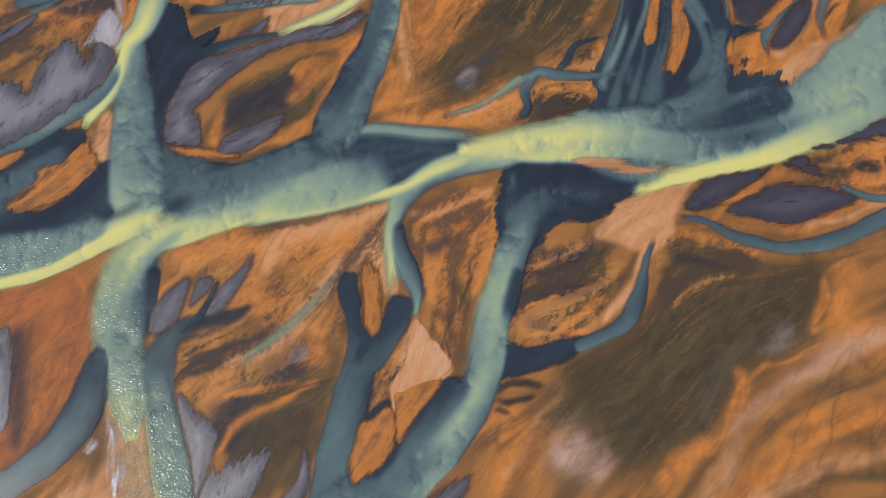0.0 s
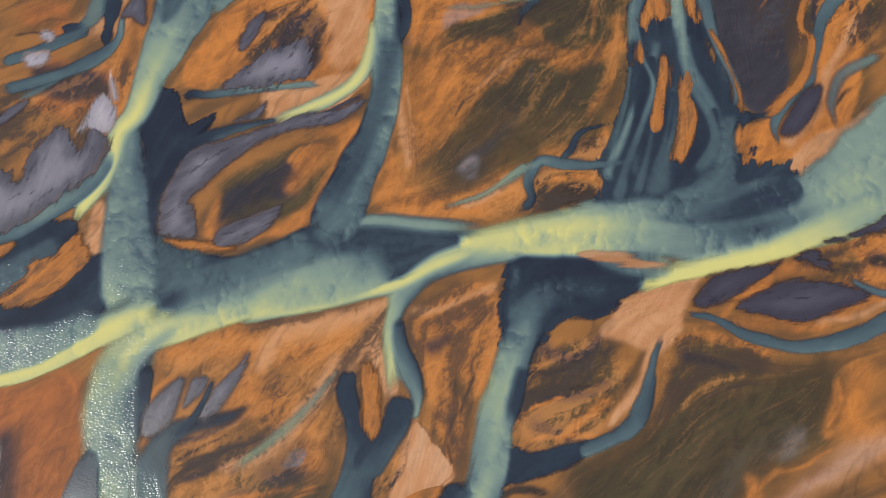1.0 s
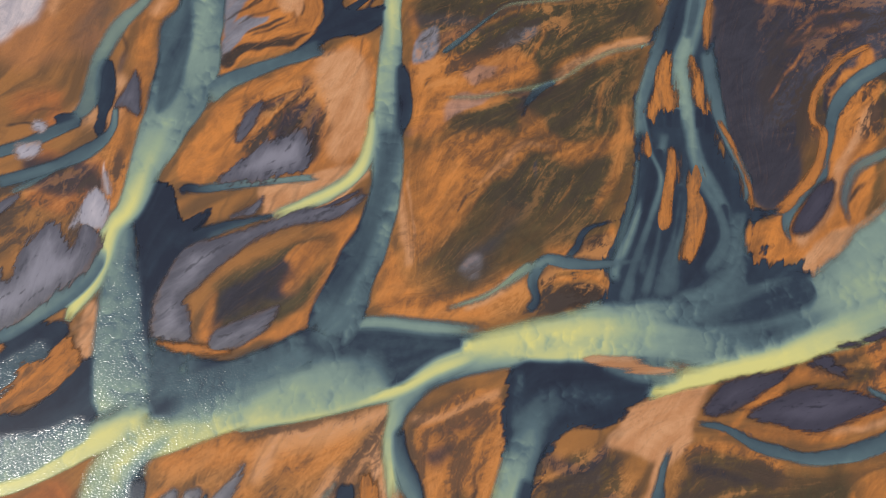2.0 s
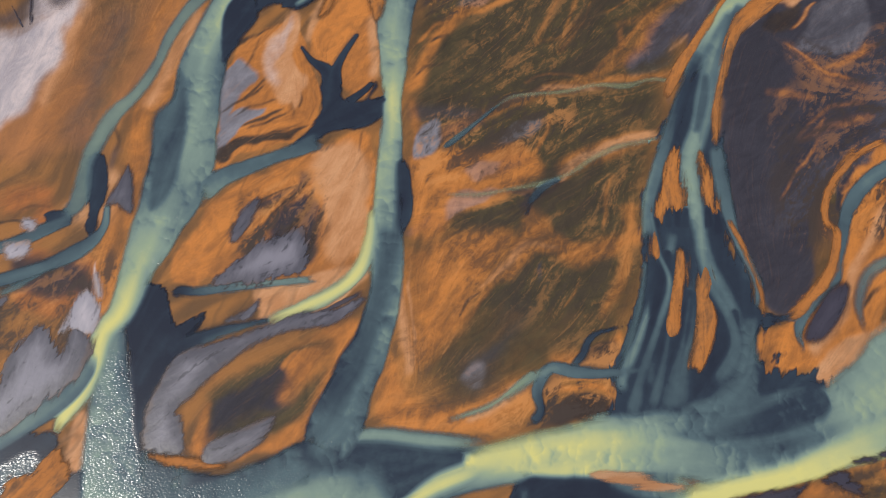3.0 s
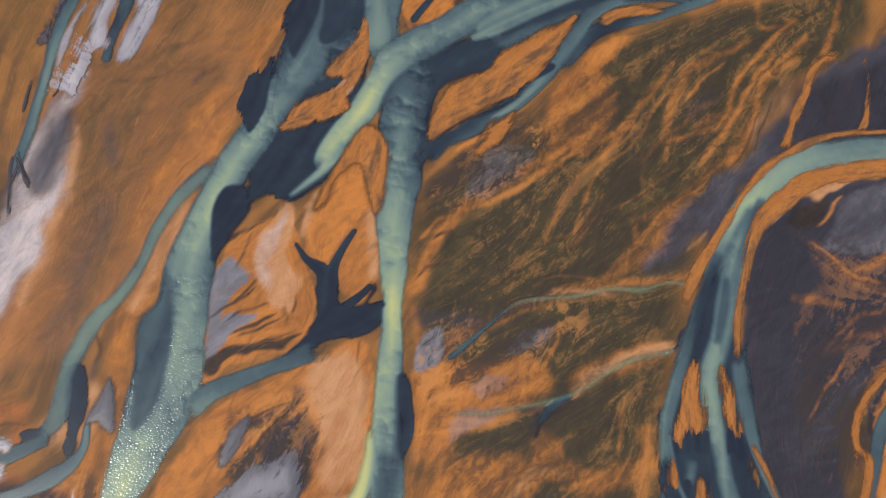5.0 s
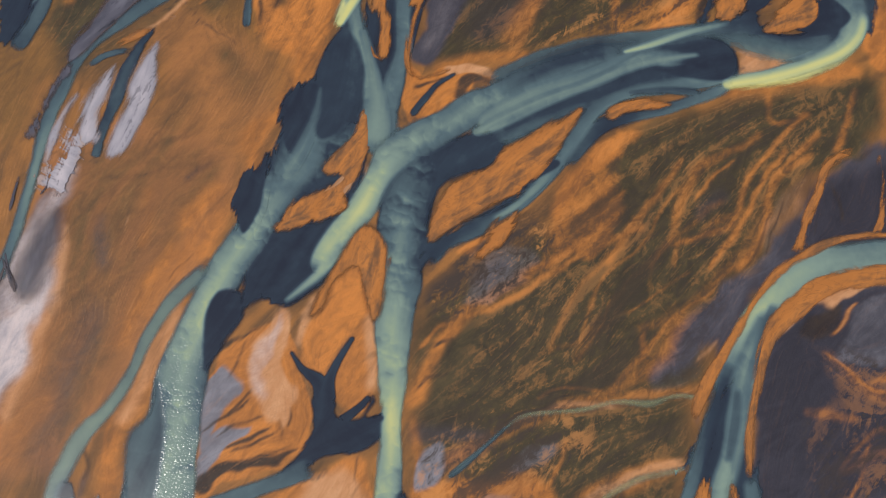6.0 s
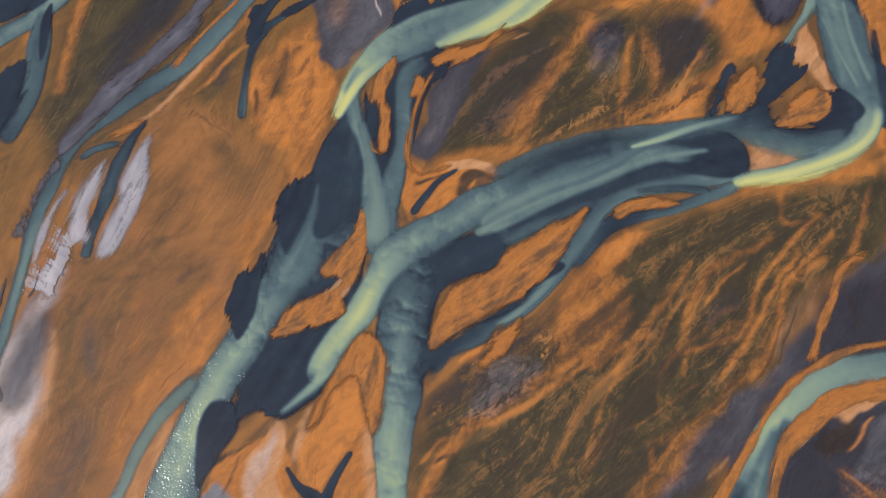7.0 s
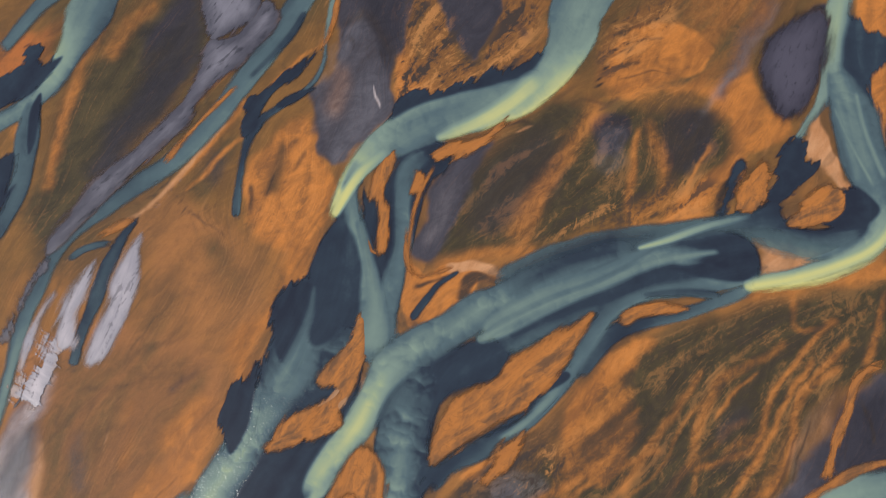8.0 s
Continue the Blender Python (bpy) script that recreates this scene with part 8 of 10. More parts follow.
channel([(75.3, 67, 1.1, 0.3, 0.3, 0.3), (70.7, 66.4, 2, 0.1, 0.1, 0.1), (67.1, 65.5, 2.7, 0.1, 0.1, 0.1)], (0.54, 0.54), (2.3, 2.3), 0.47, 0, 1.0)
channel([(100.4, 79, 1.6, 0.4, 0.5, 0.4), (91.5, 75, 2.3, 0.4, 0.5, 0.4), (88, 68.6, 2, 0.3, 0.4, 0.3), (88, 63.2, 0.8, 0.3, 0.3, 0.2)], (0.95, 0.95), (2.3, 5.9), 0.23, 0.1, 0.7)
channel([(43.1, 57.9, 1.2, 0.1, 0.2, 0.1), (34.3, 57.5, 1.5, 0.2, 0.3, 0.2), (28.1, 58.2, 2.2, 0.3, 0.3, 0.2), (23.2, 59.2, 2, 0.3, 0.4, 0.3), (20.3, 55.1, 1.7, 0.2, 0.2, 0.3), (20.6, 51.1, 1.7, 0.1, 0.2, 0.2), (18.5, 48.6, 1.7, 0.2, 0.2, 0.2)], (0.54, 0.54), (1.4, 1.2), 0.23, 0.1, 1.0)
channel([(23.8, 59.1, 1.3, 0.3, 0.4, 0.5), (18.6, 57.2, 1.5, 0.5, 0.6, 0.6), (14, 53.9, 0.6, 0.6, 0.6, 0.6)], (0.81, 0.81), (2.3, 5.9), 0.23, 0.1, 0.5)
channel([(38.1, 66.8, 0.5, 0.1, 0.1, 0.1), (32.6, 65.1, 1, 0.1, 0.1, 0.1), (29.7, 61.2, 1.3, 0.1, 0.1, 0.1), (27.6, 59.3, 1, 0.2, 0.2, 0.2)], (0.54, 0.54), (2.3, 2.3), 0.23, 0, 1.0)
channel([(29, 99.4, 1.4, 0.2, 0.2, 0.2), (25.9, 97.8, 1.4, 0.2, 0.2, 0.2), (22.6, 94.5, 1.6, 0.2, 0.2, 0.2), (21.1, 91, 1.2, 0.1, 0.1, 0.1)], (0.54, 0.54), (0.9, 0.9), 0.47, 0, 0.8)
channel([(17.3, 117.3, 0.7, 0.2, 0.3, 0.2), (13.5, 114.4, 0.8, 0.2, 0.3, 0.2), (8.3, 110.4, 1, 0.2, 0.3, 0.2), (4.6, 107.9, 1, 0.2, 0.2, 0.2)], (0.41, 0.41), (2.3, 0.9), 0.23, 0, 0.8)
channel([(97.8, 323.1, 14.5, 0.4, 0.4, 0.3), (69.5, 287.2, 13.8, 0.4, 0.4, 0.3), (54.8, 269.1, 12.1, 0.4, 0.4, 0.3), (44.1, 257.6, 13.3, 0.5, 0.5, 0.3), (40.5, 247.6, 9.9, 0.6, 0.5, 0.4), (35.1, 239.3, 7.7, 0.9, 0.7, 0.4), (28.9, 234.8, 8.5, 0.9, 0.6, 0.3), (19.7, 231.9, 9.7, 0.9, 0.5, 0.4), (9.3, 229.8, 10.2, 0.3, 0.4, 0.5), (0.2, 226.3, 8.9, 0.3, 0.5, 0.5), (-6.2, 222.6, 6.3, 0.5, 0.6, 0.6), (-10.8, 218.2, 3.8, 0.7, 0.9, 0.8), (-14, 212.6, 3, 0.8, 1, 0.8), (-15.9, 207.5, 2.2, 0.9, 1, 0.9)], (0.68, 0.81), (2.3, 4.7), 0.23, 0.4, 1.0)
channel([(33.2, 239.4, 4.4, 0.7, 0.8, 0.6), (24.9, 233, 4.3, 0.9, 0.9, 0.5), (16.9, 228.6, 3.8, 0.9, 0.9, 0.4), (11.7, 226.6, 3, 0.9, 0.8, 0.5), (7.8, 224.9, 2, 0.8, 0.8, 0.5)], (0.68, 1.89), (4.7, 1.2), 0.23, 0.2, 1.0)
channel([(-8.8, 221.4, 2.5, 0.5, 0.6, 0.5), (-11.5, 215, 3.7, 0.4, 0.4, 0.4), (-11, 207.3, 3.2, 0.4, 0.5, 0.3), (-9.4, 199.6, 2.7, 0.4, 0.6, 0.4), (-8.4, 192.2, 3.1, 0.4, 0.5, 0.4), (-7.4, 185, 5.9, 0.4, 0.4, 0.4), (-6.9, 180.3, 7.1, 0.5, 0.4, 0.3), (-4.1, 176.7, 9.4, 0.4, 0.4, 0.5)], (0.81, 0.95), (2.3, 4.7), 0.23, 0.4, 1.0)
channel([(6.4, 221.9, 2.5, 0.2, 0.2, 0.3), (1.8, 218.2, 4.5, 0.3, 0.3, 0.3), (-0.2, 210.5, 3.7, 0.4, 0.4, 0.3), (-0.5, 201.6, 3.9, 0.4, 0.4, 0.3), (-2.9, 193.1, 4.3, 0.3, 0.4, 0.4), (-5, 184.9, 4.7, 0.3, 0.4, 0.4), (-5.2, 177.9, 7, 0.4, 0.4, 0.4)], (0.81, 0.81), (2.3, 4.7), 0.23, 0.4, 1.0)
channel([(-12.9, 206.1, 6.2, 0.2, 0.2, 0.1), (-15.5, 196.3, 7.3, 0.2, 0.3, 0.1), (-19.2, 186.8, 8.3, 0.2, 0.4, 0.2), (-24, 177.8, 9.4, 0.3, 0.4, 0.2), (-28.7, 170.1, 8.1, 0.3, 0.5, 0.2)], (1.62, 1.62), (4.7, 4.7), 0.23, 0.5, 1.0)
channel([(74.3, 191.1, 4.8, 0.6, 0.5, 0.4), (63.2, 188.7, 3.6, 0.4, 0.4, 0.3), (51.1, 187.6, 3.1, 0.5, 0.4, 0.2), (43.7, 185.1, 3.1, 0.5, 0.3, 0.2), (38.4, 180.1, 3.5, 0.4, 0.3, 0.2), (32.9, 172.3, 3, 0.3, 0.4, 0.3), (27.8, 167, 2.5, 0.3, 0.3, 0.2), (22.8, 162.8, 2.3, 0.3, 0.3, 0.1), (14.5, 158.9, 3.8, 0.2, 0.2, 0.1), (6.4, 156.1, 4.5, 0.2, 0.1, 0.1), (0.6, 151.1, 5.6, 0.2, 0.1, 0.1)], (0.68, 0.68), (2.3, 4.7), 0.23, 0.2, 1.0)
channel([(33, 173.5, 1.6, 0.3, 0.4, 0.4), (27.8, 167.5, 1.8, 0.5, 0.5, 0.4), (21.6, 162.4, 1.4, 0.6, 0.6, 0.5), (16.9, 159.9, 0.9, 0.6, 0.6, 0.5)], (0.68, 0.68), (2.3, 2.3), 0.23, 0.1, 0.7)
channel([(52.4, 197.9, 3.6, 0.4, 0.4, 0.4), (41.3, 196.1, 5.5, 0.3, 0.3, 0.2), (28.8, 191.3, 7.2, 0.3, 0.4, 0.2), (16.5, 186.6, 7.8, 0.3, 0.5, 0.3), (7.9, 181.8, 7.1, 0.3, 0.5, 0.3), (0.7, 178.7, 8.2, 0.3, 0.5, 0.3), (-4.2, 175.5, 7.7, 0.4, 0.6, 0.4), (-7.8, 170, 5.8, 0.4, 0.8, 0.6), (-11.4, 164.1, 5.7, 0.5, 0.9, 0.6), (-16.1, 158.4, 5.7, 0.4, 0.8, 0.7), (-20.1, 153.3, 5, 0.5, 0.8, 0.6), (-20.5, 150.2, 3.9, 0.5, 0.7, 0.6)], (1.08, 0.81), (7.0, 4.7), 0.23, 0.5, 1.0)
channel([(40.2, 185.9, 3.5, 0.3, 0.3, 0.2), (32.9, 183.9, 4.7, 0.3, 0.2, 0.2), (24.3, 180.9, 5.4, 0.4, 0.2, 0.2), (19.4, 177.7, 3.5, 0.3, 0.2, 0.2)], (1.62, 1.62), (2.3, 2.3), 0.23, 0.3, 0.7)
channel([(128, 321, 8.6, 0.5, 0.5, 0.5), (108.2, 265.6, 4, 0.6, 0.6, 0.5), (104.3, 253.8, 5.2, 0.4, 0.7, 0.6), (101, 243.7, 4.6, 0.4, 0.7, 0.7), (98.4, 235.4, 4.6, 0.4, 0.6, 0.6), (95.2, 228.6, 2.8, 0.3, 0.6, 0.6), (91.2, 224.1, 1.5, 0.5, 0.6, 0.5), (87.9, 220.3, 1, 0.5, 0.5, 0.5)], (1.35, 0.54), (2.3, 0.9), 0.23, 0.3, 1.0)
channel([(99.5, 197, 7.2, 0.6, 0.4, 0.3), (90.6, 195.1, 6.4, 0.5, 0.4, 0.2), (82.5, 196.8, 5.7, 0.5, 0.4, 0.3), (74.5, 199.7, 4.1, 0.4, 0.4, 0.3), (68.7, 201.3, 3.4, 0.4, 0.4, 0.3), (61.3, 200.5, 3.1, 0.5, 0.7, 0.4), (53.8, 199, 2.4, 0.5, 0.8, 0.5), (49, 197.5, 1.4, 0.6, 0.8, 0.6)], (1.89, 0.81), (4.7, 0.9), 0.23, 0.3, 0.8)
pool([(75.2, 192.3), (74.7, 196.4), (71.5, 199.5), (66.4, 200.5), (59.9, 199.3), (53.5, 197), (55.5, 193.4), (63.4, 190.3), (71.6, 189.2)], 0.77, 0.08, 20, 0.05)
channel([(99.6, 238.1, 3.8, 0.3, 0.5, 0.4), (101.5, 225.5, 10, 0.3, 0.4, 0.3), (101.9, 214.8, 11.1, 0.3, 0.4, 0.3), (102.7, 206.9, 8.5, 0.3, 0.4, 0.3), (102.6, 200.6, 5.3, 0.6, 0.6, 0.3), (99.8, 195.8, 4.8, 0.8, 0.8, 0.4), (92.4, 191.9, 4.7, 0.9, 0.8, 0.4), (83.6, 189.6, 4, 1, 0.9, 0.5), (75.1, 188.7, 3.1, 1, 0.9, 0.6), (70.8, 187.9, 1.9, 0.9, 0.9, 0.6)], (1.35, 0.81), (4.7, 0.9), 0.23, 0.4, 1.0)
channel([(64.1, 194.8, 3.6, 0.4, 0.3, 0.2), (53.4, 195.8, 4.8, 0.5, 0.5, 0.3), (43.4, 192.9, 5.3, 0.6, 0.5, 0.3), (33.3, 188.6, 4.8, 0.5, 0.5, 0.3), (24.6, 184.4, 4.3, 0.5, 0.4, 0.3), (17.3, 181.3, 3.1, 0.6, 0.6, 0.4), (14.8, 179.6, 1.2, 0.5, 0.5, 0.4)], (1.08, 1.35), (4.7, 1.2), 0.23, 0.4, 1.0)
channel([(82.4, 203, 6.1, 0.1, 0.1, 0.1), (76.1, 201.9, 4.8, 0.3, 0.2, 0.2), (68.7, 201.3, 4.1, 0.3, 0.3, 0.3), (56.3, 199.8, 4.8, 0.2, 0.2, 0.3), (44.1, 199, 6, 0.1, 0.1, 0.3), (31.6, 196, 6, 0.2, 0.2, 0.3), (19.2, 190.7, 7.2, 0.3, 0.3, 0.3)], (1.89, 0.81), (3.5, 4.7), 0.23, 0.3, 0.8)
channel([(98.6, 229.8, 1.8, 0.4, 0.5, 0.4), (99, 218.9, 2, 0.5, 0.5, 0.4), (99.4, 208.4, 1.7, 0.4, 0.5, 0.4)], (1.08, 1.08), (2.3, 2.3), 0.23, 0.1, 0.7)
channel([(32.9, 335.2, 5.5, 0.4, 0.3, 0.2), (-7.3, 279.5, 5.1, 0.4, 0.3, 0.2), (-18.4, 267.7, 6.0, 0.4, 0.3, 0.2), (-26.5, 254.7, 5.5, 0.4, 0.3, 0.2), (-34.3, 243.6, 5.4, 0.4, 0.4, 0.3), (-41.9, 232.9, 4.7, 0.4, 0.4, 0.3), (-50.5, 223.9, 4.4, 0.4, 0.4, 0.2), (-59.1, 217.8, 4.1, 0.3, 0.3, 0.2), (-67.4, 211.8, 3.2, 0.3, 0.3, 0.2), (-74.4, 205.9, 3.1, 0.3, 0.3, 0.2), (-78.6, 197.4, 3.3, 0.4, 0.3, 0.2), (-81.5, 189.2, 3.2, 0.4, 0.4, 0.2), (-83.4, 178.7, 2.3, 0.4, 0.5, 0.3), (-86.1, 165.4, 2.2, 0.4, 0.4, 0.3), (-89.3, 152.7, 2.1, 0.3, 0.3, 0.3)], (0.81, 0.81), (2.3, 2.3), 0.23, 0.2, 1.0)
channel([(-13, 264.3, 3.0, 0.4, 0.5, 0.5), (-15.9, 254.1, 1.2, 0.4, 0.5, 0.5), (-17.1, 245.4, 1.2, 0.3, 0.4, 0.3), (-20.6, 239.3, 1.0, 0.2, 0.3, 0.2), (-26.5, 235.4, 1.4, 0.3, 0.2, 0.2), (-31.6, 231.6, 2.0, 0.2, 0.1, 0.1), (-34.7, 225.7, 1.9, 0.2, 0.1, 0.2), (-36.2, 217.8, 1.5, 0.3, 0.2, 0.2), (-36.8, 209.4, 1.5, 0.3, 0.2, 0.2)], (0.54, 0.54), (3.5, 1.2), 0.23, 0.1, 1.0)
pool([(-17.3, 249), (-21.3, 244.3), (-23.9, 241.6), (-29.1, 238.4), (-31.6, 233.7), (-32.2, 230.3), (-35.4, 228.4), (-35.2, 235.3), (-34.2, 238), (-31.7, 238.5), (-26.5, 243.2), (-22.6, 245.8)], 0.52, 0.49, 50, 0.03)
pool([(-18.7, 239.1), (-22.6, 236.6), (-26.5, 234.7), (-27.8, 235.5), (-23.9, 238.1)], 0.52, 0.33, 30, 0.03)
channel([(-38.6, 340.4, 12, 0.4, 0.4, 0.4), (-65.2, 280.2, 9.7, 0.4, 0.4, 0.4), (-72.2, 262.1, 10.8, 0.2, 0.4, 0.5), (-76.1, 252, 6.7, 0.3, 0.6, 0.7), (-80.1, 243.7, 4.7, 0.3, 0.6, 0.6), (-86.1, 238.4, 4.4, 0.4, 0.5, 0.3), (-98.2, 230.9, 5.2, 0.4, 0.4, 0.3)], (0.81, 1.08), (2.3, 2.3), 0.23, 0.4, 1.0)
channel([(-83.7, 240.4, 2.6, 0.2, 0.3, 0.2), (-84.3, 232.8, 5.2, 0.2, 0.3, 0.3), (-84.7, 223.3, 4.6, 0.2, 0.3, 0.4), (-86.4, 215.6, 4.3, 0.2, 0.3, 0.2), (-90.5, 206.8, 4.2, 0.2, 0.2, 0.2)], (0.68, 0.68), (2.3, 2.3), 0.23, 0.3, 1.0)
pool([(-82.5, 241.7), (-82, 238.8), (-82.7, 229.9), (-84, 227.3), (-84.4, 236.9)], 0.52, 0.16, 80, 0.03)
pool([(-97, 243.3), (-87, 248.4), (-86.2, 253.4), (-82.8, 253.2), (-82.5, 248.8), (-78, 250.7), (-81.5, 245.2), (-86.3, 240.5), (-96.4, 237.6)], 0.65, 0.82, 40, 0.05)
pool([(-94.6, 221.3), (-87.6, 227.5), (-87.1, 222.1), (-88, 218.2), (-86.2, 219.5), (-93.2, 208.3)], 0.65, 0.66, 60, 0.05)
channel([(-79.6, 270.2, 5.5, 0.3, 0.3, 0.3), (-86.9, 261.6, 3.5, 0.3, 0.4, 0.3), (-92.8, 253.1, 2.7, 0.3, 0.4, 0.3)], (0.81, 0.81), (2.3, 2.3), 0.23, 0.2, 1.0)
channel([(51.4, 107, 0.7, 0.6, 0.7, 0.6), (42.4, 105.6, 1, 0.7, 0.8, 0.7), (36.1, 103.2, 1.2, 0.7, 0.8, 0.7), (31.7, 100.5, 0.8, 0.7, 0.8, 0.7), (24.7, 98.5, 1, 0.7, 0.8, 0.7), (17.4, 97.4, 0.6, 0.7, 0.8, 0.7), (11.3, 96.8, 0.7, 0.7, 0.8, 0.7), (4.1, 97.1, 0.5, 0.6, 0.7, 0.6)], (0.68, 0.68), (2.3, 3.5), 0.23, 0.1, 0.3)
channel([(57.8, 120, 0.6, 0.7, 0.8, 0.7), (51.7, 121, 0.7, 0.7, 0.8, 0.7), (45.7, 119.8, 0.9, 0.7, 0.8, 0.7), (39.2, 120.5, 0.6, 0.7, 0.8, 0.7), (31.6, 119.4, 0.7, 0.7, 0.8, 0.7), (20.9, 119, 0.9, 0.7, 0.8, 0.7), (15.8, 116.2, 0.6, 0.6, 0.7, 0.6), (11.6, 113.3, 0.7, 0.5, 0.6, 0.5), (4.3, 107.9, 0.5, 0.5, 0.5, 0.5)], (0.54, 0.54), (2.3, 3.5), 0.23, 0.1, 0.3)
channel([(-58, 210.7, 1.2, 0.1, 0.1, 0.1), (-62.1, 205.2, 2.5, 0.1, 0.2, 0.1), (-64.7, 199.1, 2.9, 0.1, 0.2, 0.1), (-66.7, 191.9, 2.7, 0.2, 0.2, 0.1), (-69.2, 184.9, 2.4, 0.2, 0.2, 0.1), (-70.5, 179.2, 1.9, 0.2, 0.3, 0.2)], (0.54, 0.54), (1.6, 0.9), 0.35, 0.3, 1.0)
channel([(-63.3, 205.3, 1.5, 0.2, 0.2, 0.2), (-69.4, 204.3, 1.5, 0.2, 0.3, 0.2), (-72.9, 202.1, 1.7, 0.2, 0.2, 0.2)], (0.54, 0.54), (2.3, 2.3), 0.23, 0, 1.0)
mud_bar([(-104.4, 67.3), (-94, 64.6), (-91.3, 61.7), (-89, 64.9), (-87.3, 68.9), (-82.5, 73.8), (-79.2, 71.1), (-77.8, 68.3), (-74.8, 73.6), (-72.1, 71.3), (-72, 67.9), (-75, 62.6), (-79.8, 58.9), (-84.6, 55.3), (-90.7, 51.7), (-102.7, 47.3)], 0.45, 1.48, 70)
mud_bar([(-89.9, 80.2), (-92.3, 76.8), (-97.2, 73.7), (-102.2, 71.2), (-102.4, 74), (-96.2, 77.8)], 0.45, 0.66, 40)
mud_bar([(-52.9, 66.6), (-46, 68.2), (-35.8, 71), (-29.3, 73.3), (-25.5, 73.8), (-20.3, 74.1), (-15.1, 76.6), (-13.9, 75.1), (-20.5, 70.7), (-30.7, 70), (-40.9, 65.8), (-49.7, 58.3), (-52.8, 55.2), (-51.1, 49.2), (-52, 46.9), (-58.2, 47.7), (-59.3, 49.7), (-58.4, 56.2), (-56, 61.4)], 0.45, 0.82, 30)
mud_bar([(-47.7, 45.7), (-45.9, 48.8), (-39.7, 50.8), (-33.4, 52.6), (-36, 48.2), (-40.9, 45.3), (-45.8, 44.3)], 0.45, 0.49, 30)
mud_bar([(-55.4, 17.3), (-53.4, 17.5), (-54, 14.6), (-55.7, 10), (-58.5, 7.3), (-61.1, 6.8), (-61.5, 9.2), (-59.8, 13.2)], 0.45, 0.33, 60)
mud_bar([(-51.4, 17.4), (-49, 17.6), (-49.3, 15.5), (-51.6, 13.3), (-53.3, 12.2), (-52.2, 15.7)], 0.45, 0.33, 60)
mud_bar([(-40.4, 21.5), (-41.6, 18), (-43.9, 14.6), (-46.9, 10.6), (-49.4, 9), (-49, 11.9), (-46.3, 15.9), (-42.8, 18.7)], 0.45, 0.66, 50)
mud_bar([(-55.4, -6), (-51.9, -9.5), (-49.6, -11.3), (-47.8, -14.1), (-48.4, -17.4), (-49.8, -22.1), (-51.6, -25.7), (-52.3, -19.3), (-54.1, -12.7)], 0.45, 0.49, 60)
mud_bar([(-46.7, -21.2), (-43.3, -19.3), (-37.7, -18), (-37.1, -20.7), (-39.4, -24.3), (-43.3, -28.2), (-49.9, -29.9), (-50.5, -24.7)], 0.45, 1.31, 70)
mud_bar([(-29.8, -17.9), (-31.6, -23.7), (-35.5, -28.7), (-33.4, -31.9), (-29.4, -24.9)], 0.45, 0.33, 70)
mud_bar([(-1.1, -26.5), (2.4, -24.6), (1, -28.7), (-3.7, -32.6), (-6.8, -30.4)], 0.45, 0.99, 30)
mud_bar([(-99.6, 9.2), (-92, 9.3), (-90.5, 5.2), (-89.5, -4), (-90, -10.6), (-97.9, -11.2)], 0.45, 0.99, 80)
dark_bar([(52.2, 26.7), (55, 30.3), (58.4, 32.5), (68.3, 33.8), (72, 34.6), (69.9, 32.4), (62.6, 28.5), (55, 25.7)], 0.45, 0.66, 30)
dark_bar([(61, 25.5), (72.5, 29.8), (84.3, 28.4), (88.7, 26.3), (86, 24.6), (78.5, 22.6), (72.3, 21.2), (65.5, 23.4)], 0.45, 0.82, 20)
dark_bar([(74.5, 34.7), (78.4, 36.3), (80.5, 34.3), (82.4, 31.6), (79, 32.5)], 0.45, 0.99, -40)
dark_bar([(106.5, 42.9), (96.7, 42.9), (90, 40.1), (81.1, 37.8), (87.3, 38.3), (97.3, 39.6), (105.9, 39.7)], 0.45, 0.99, -20)
isle([(-18.4, -13.7), (-16.7, -13.3), (-12.6, -10.8), (-11.7, -15.2), (-13, -19.4), (-16.5, -23.5), (-21, -24.5), (-20.3, -19)], 0.45, 0.66, 50)
isle([(-17.2, 18.3), (-14.3, 16.9), (-13.7, 12.1), (-14.4, 5.2), (-16.6, 4.1), (-17.5, 10)], 0.45, 0.82, 80)
isle([(-79.3, 47.7), (-76.8, 48.9), (-74.2, 44.2), (-80, 38.2), (-87.2, 35.5), (-92.7, 35.8), (-87.4, 39.9), (-86.4, 43.7), (-81.6, 44.7)], 0.45, 1.31, 40)
isle([(-11.3, -7.5), (-2.1, -6.4), (-9.4, -15.3), (-11.2, -17.4), (-11.7, -11.9)], 0.45, 0.66, 50)
isle([(-54.5, 44.8), (-58.2, 46.8), (-52.6, 46.4), (-43.4, 44.1), (-47.1, 43.7), (-52.6, 44.7)], 0.45, 0.49, 10)
isle([(-100.1, 45.8), (-94.1, 47.8), (-90.4, 48.1), (-95.1, 44.2), (-99.9, 43.3)], 0.45, 0.49, 20)
isle([(54.9, 105.1), (55.1, 97.9), (55.1, 92.5), (53.2, 90.3), (52.3, 92.1), (50.2, 89.3), (48.2, 90), (50.6, 96.9)], 0.45, 1.31, 80)
isle([(60.1, 103), (61.1, 99.9), (61.8, 92.7), (61.8, 89.2), (60.3, 90.5), (59.4, 95.2)], 0.45, 0.99, 80)
isle([(53.7, 81.7), (53.2, 76.1), (51.5, 69.6), (50.9, 65.3), (48.4, 63.9), (47.7, 66.6), (49.7, 73), (51.7, 79.5)], 0.45, 0.82, 80)
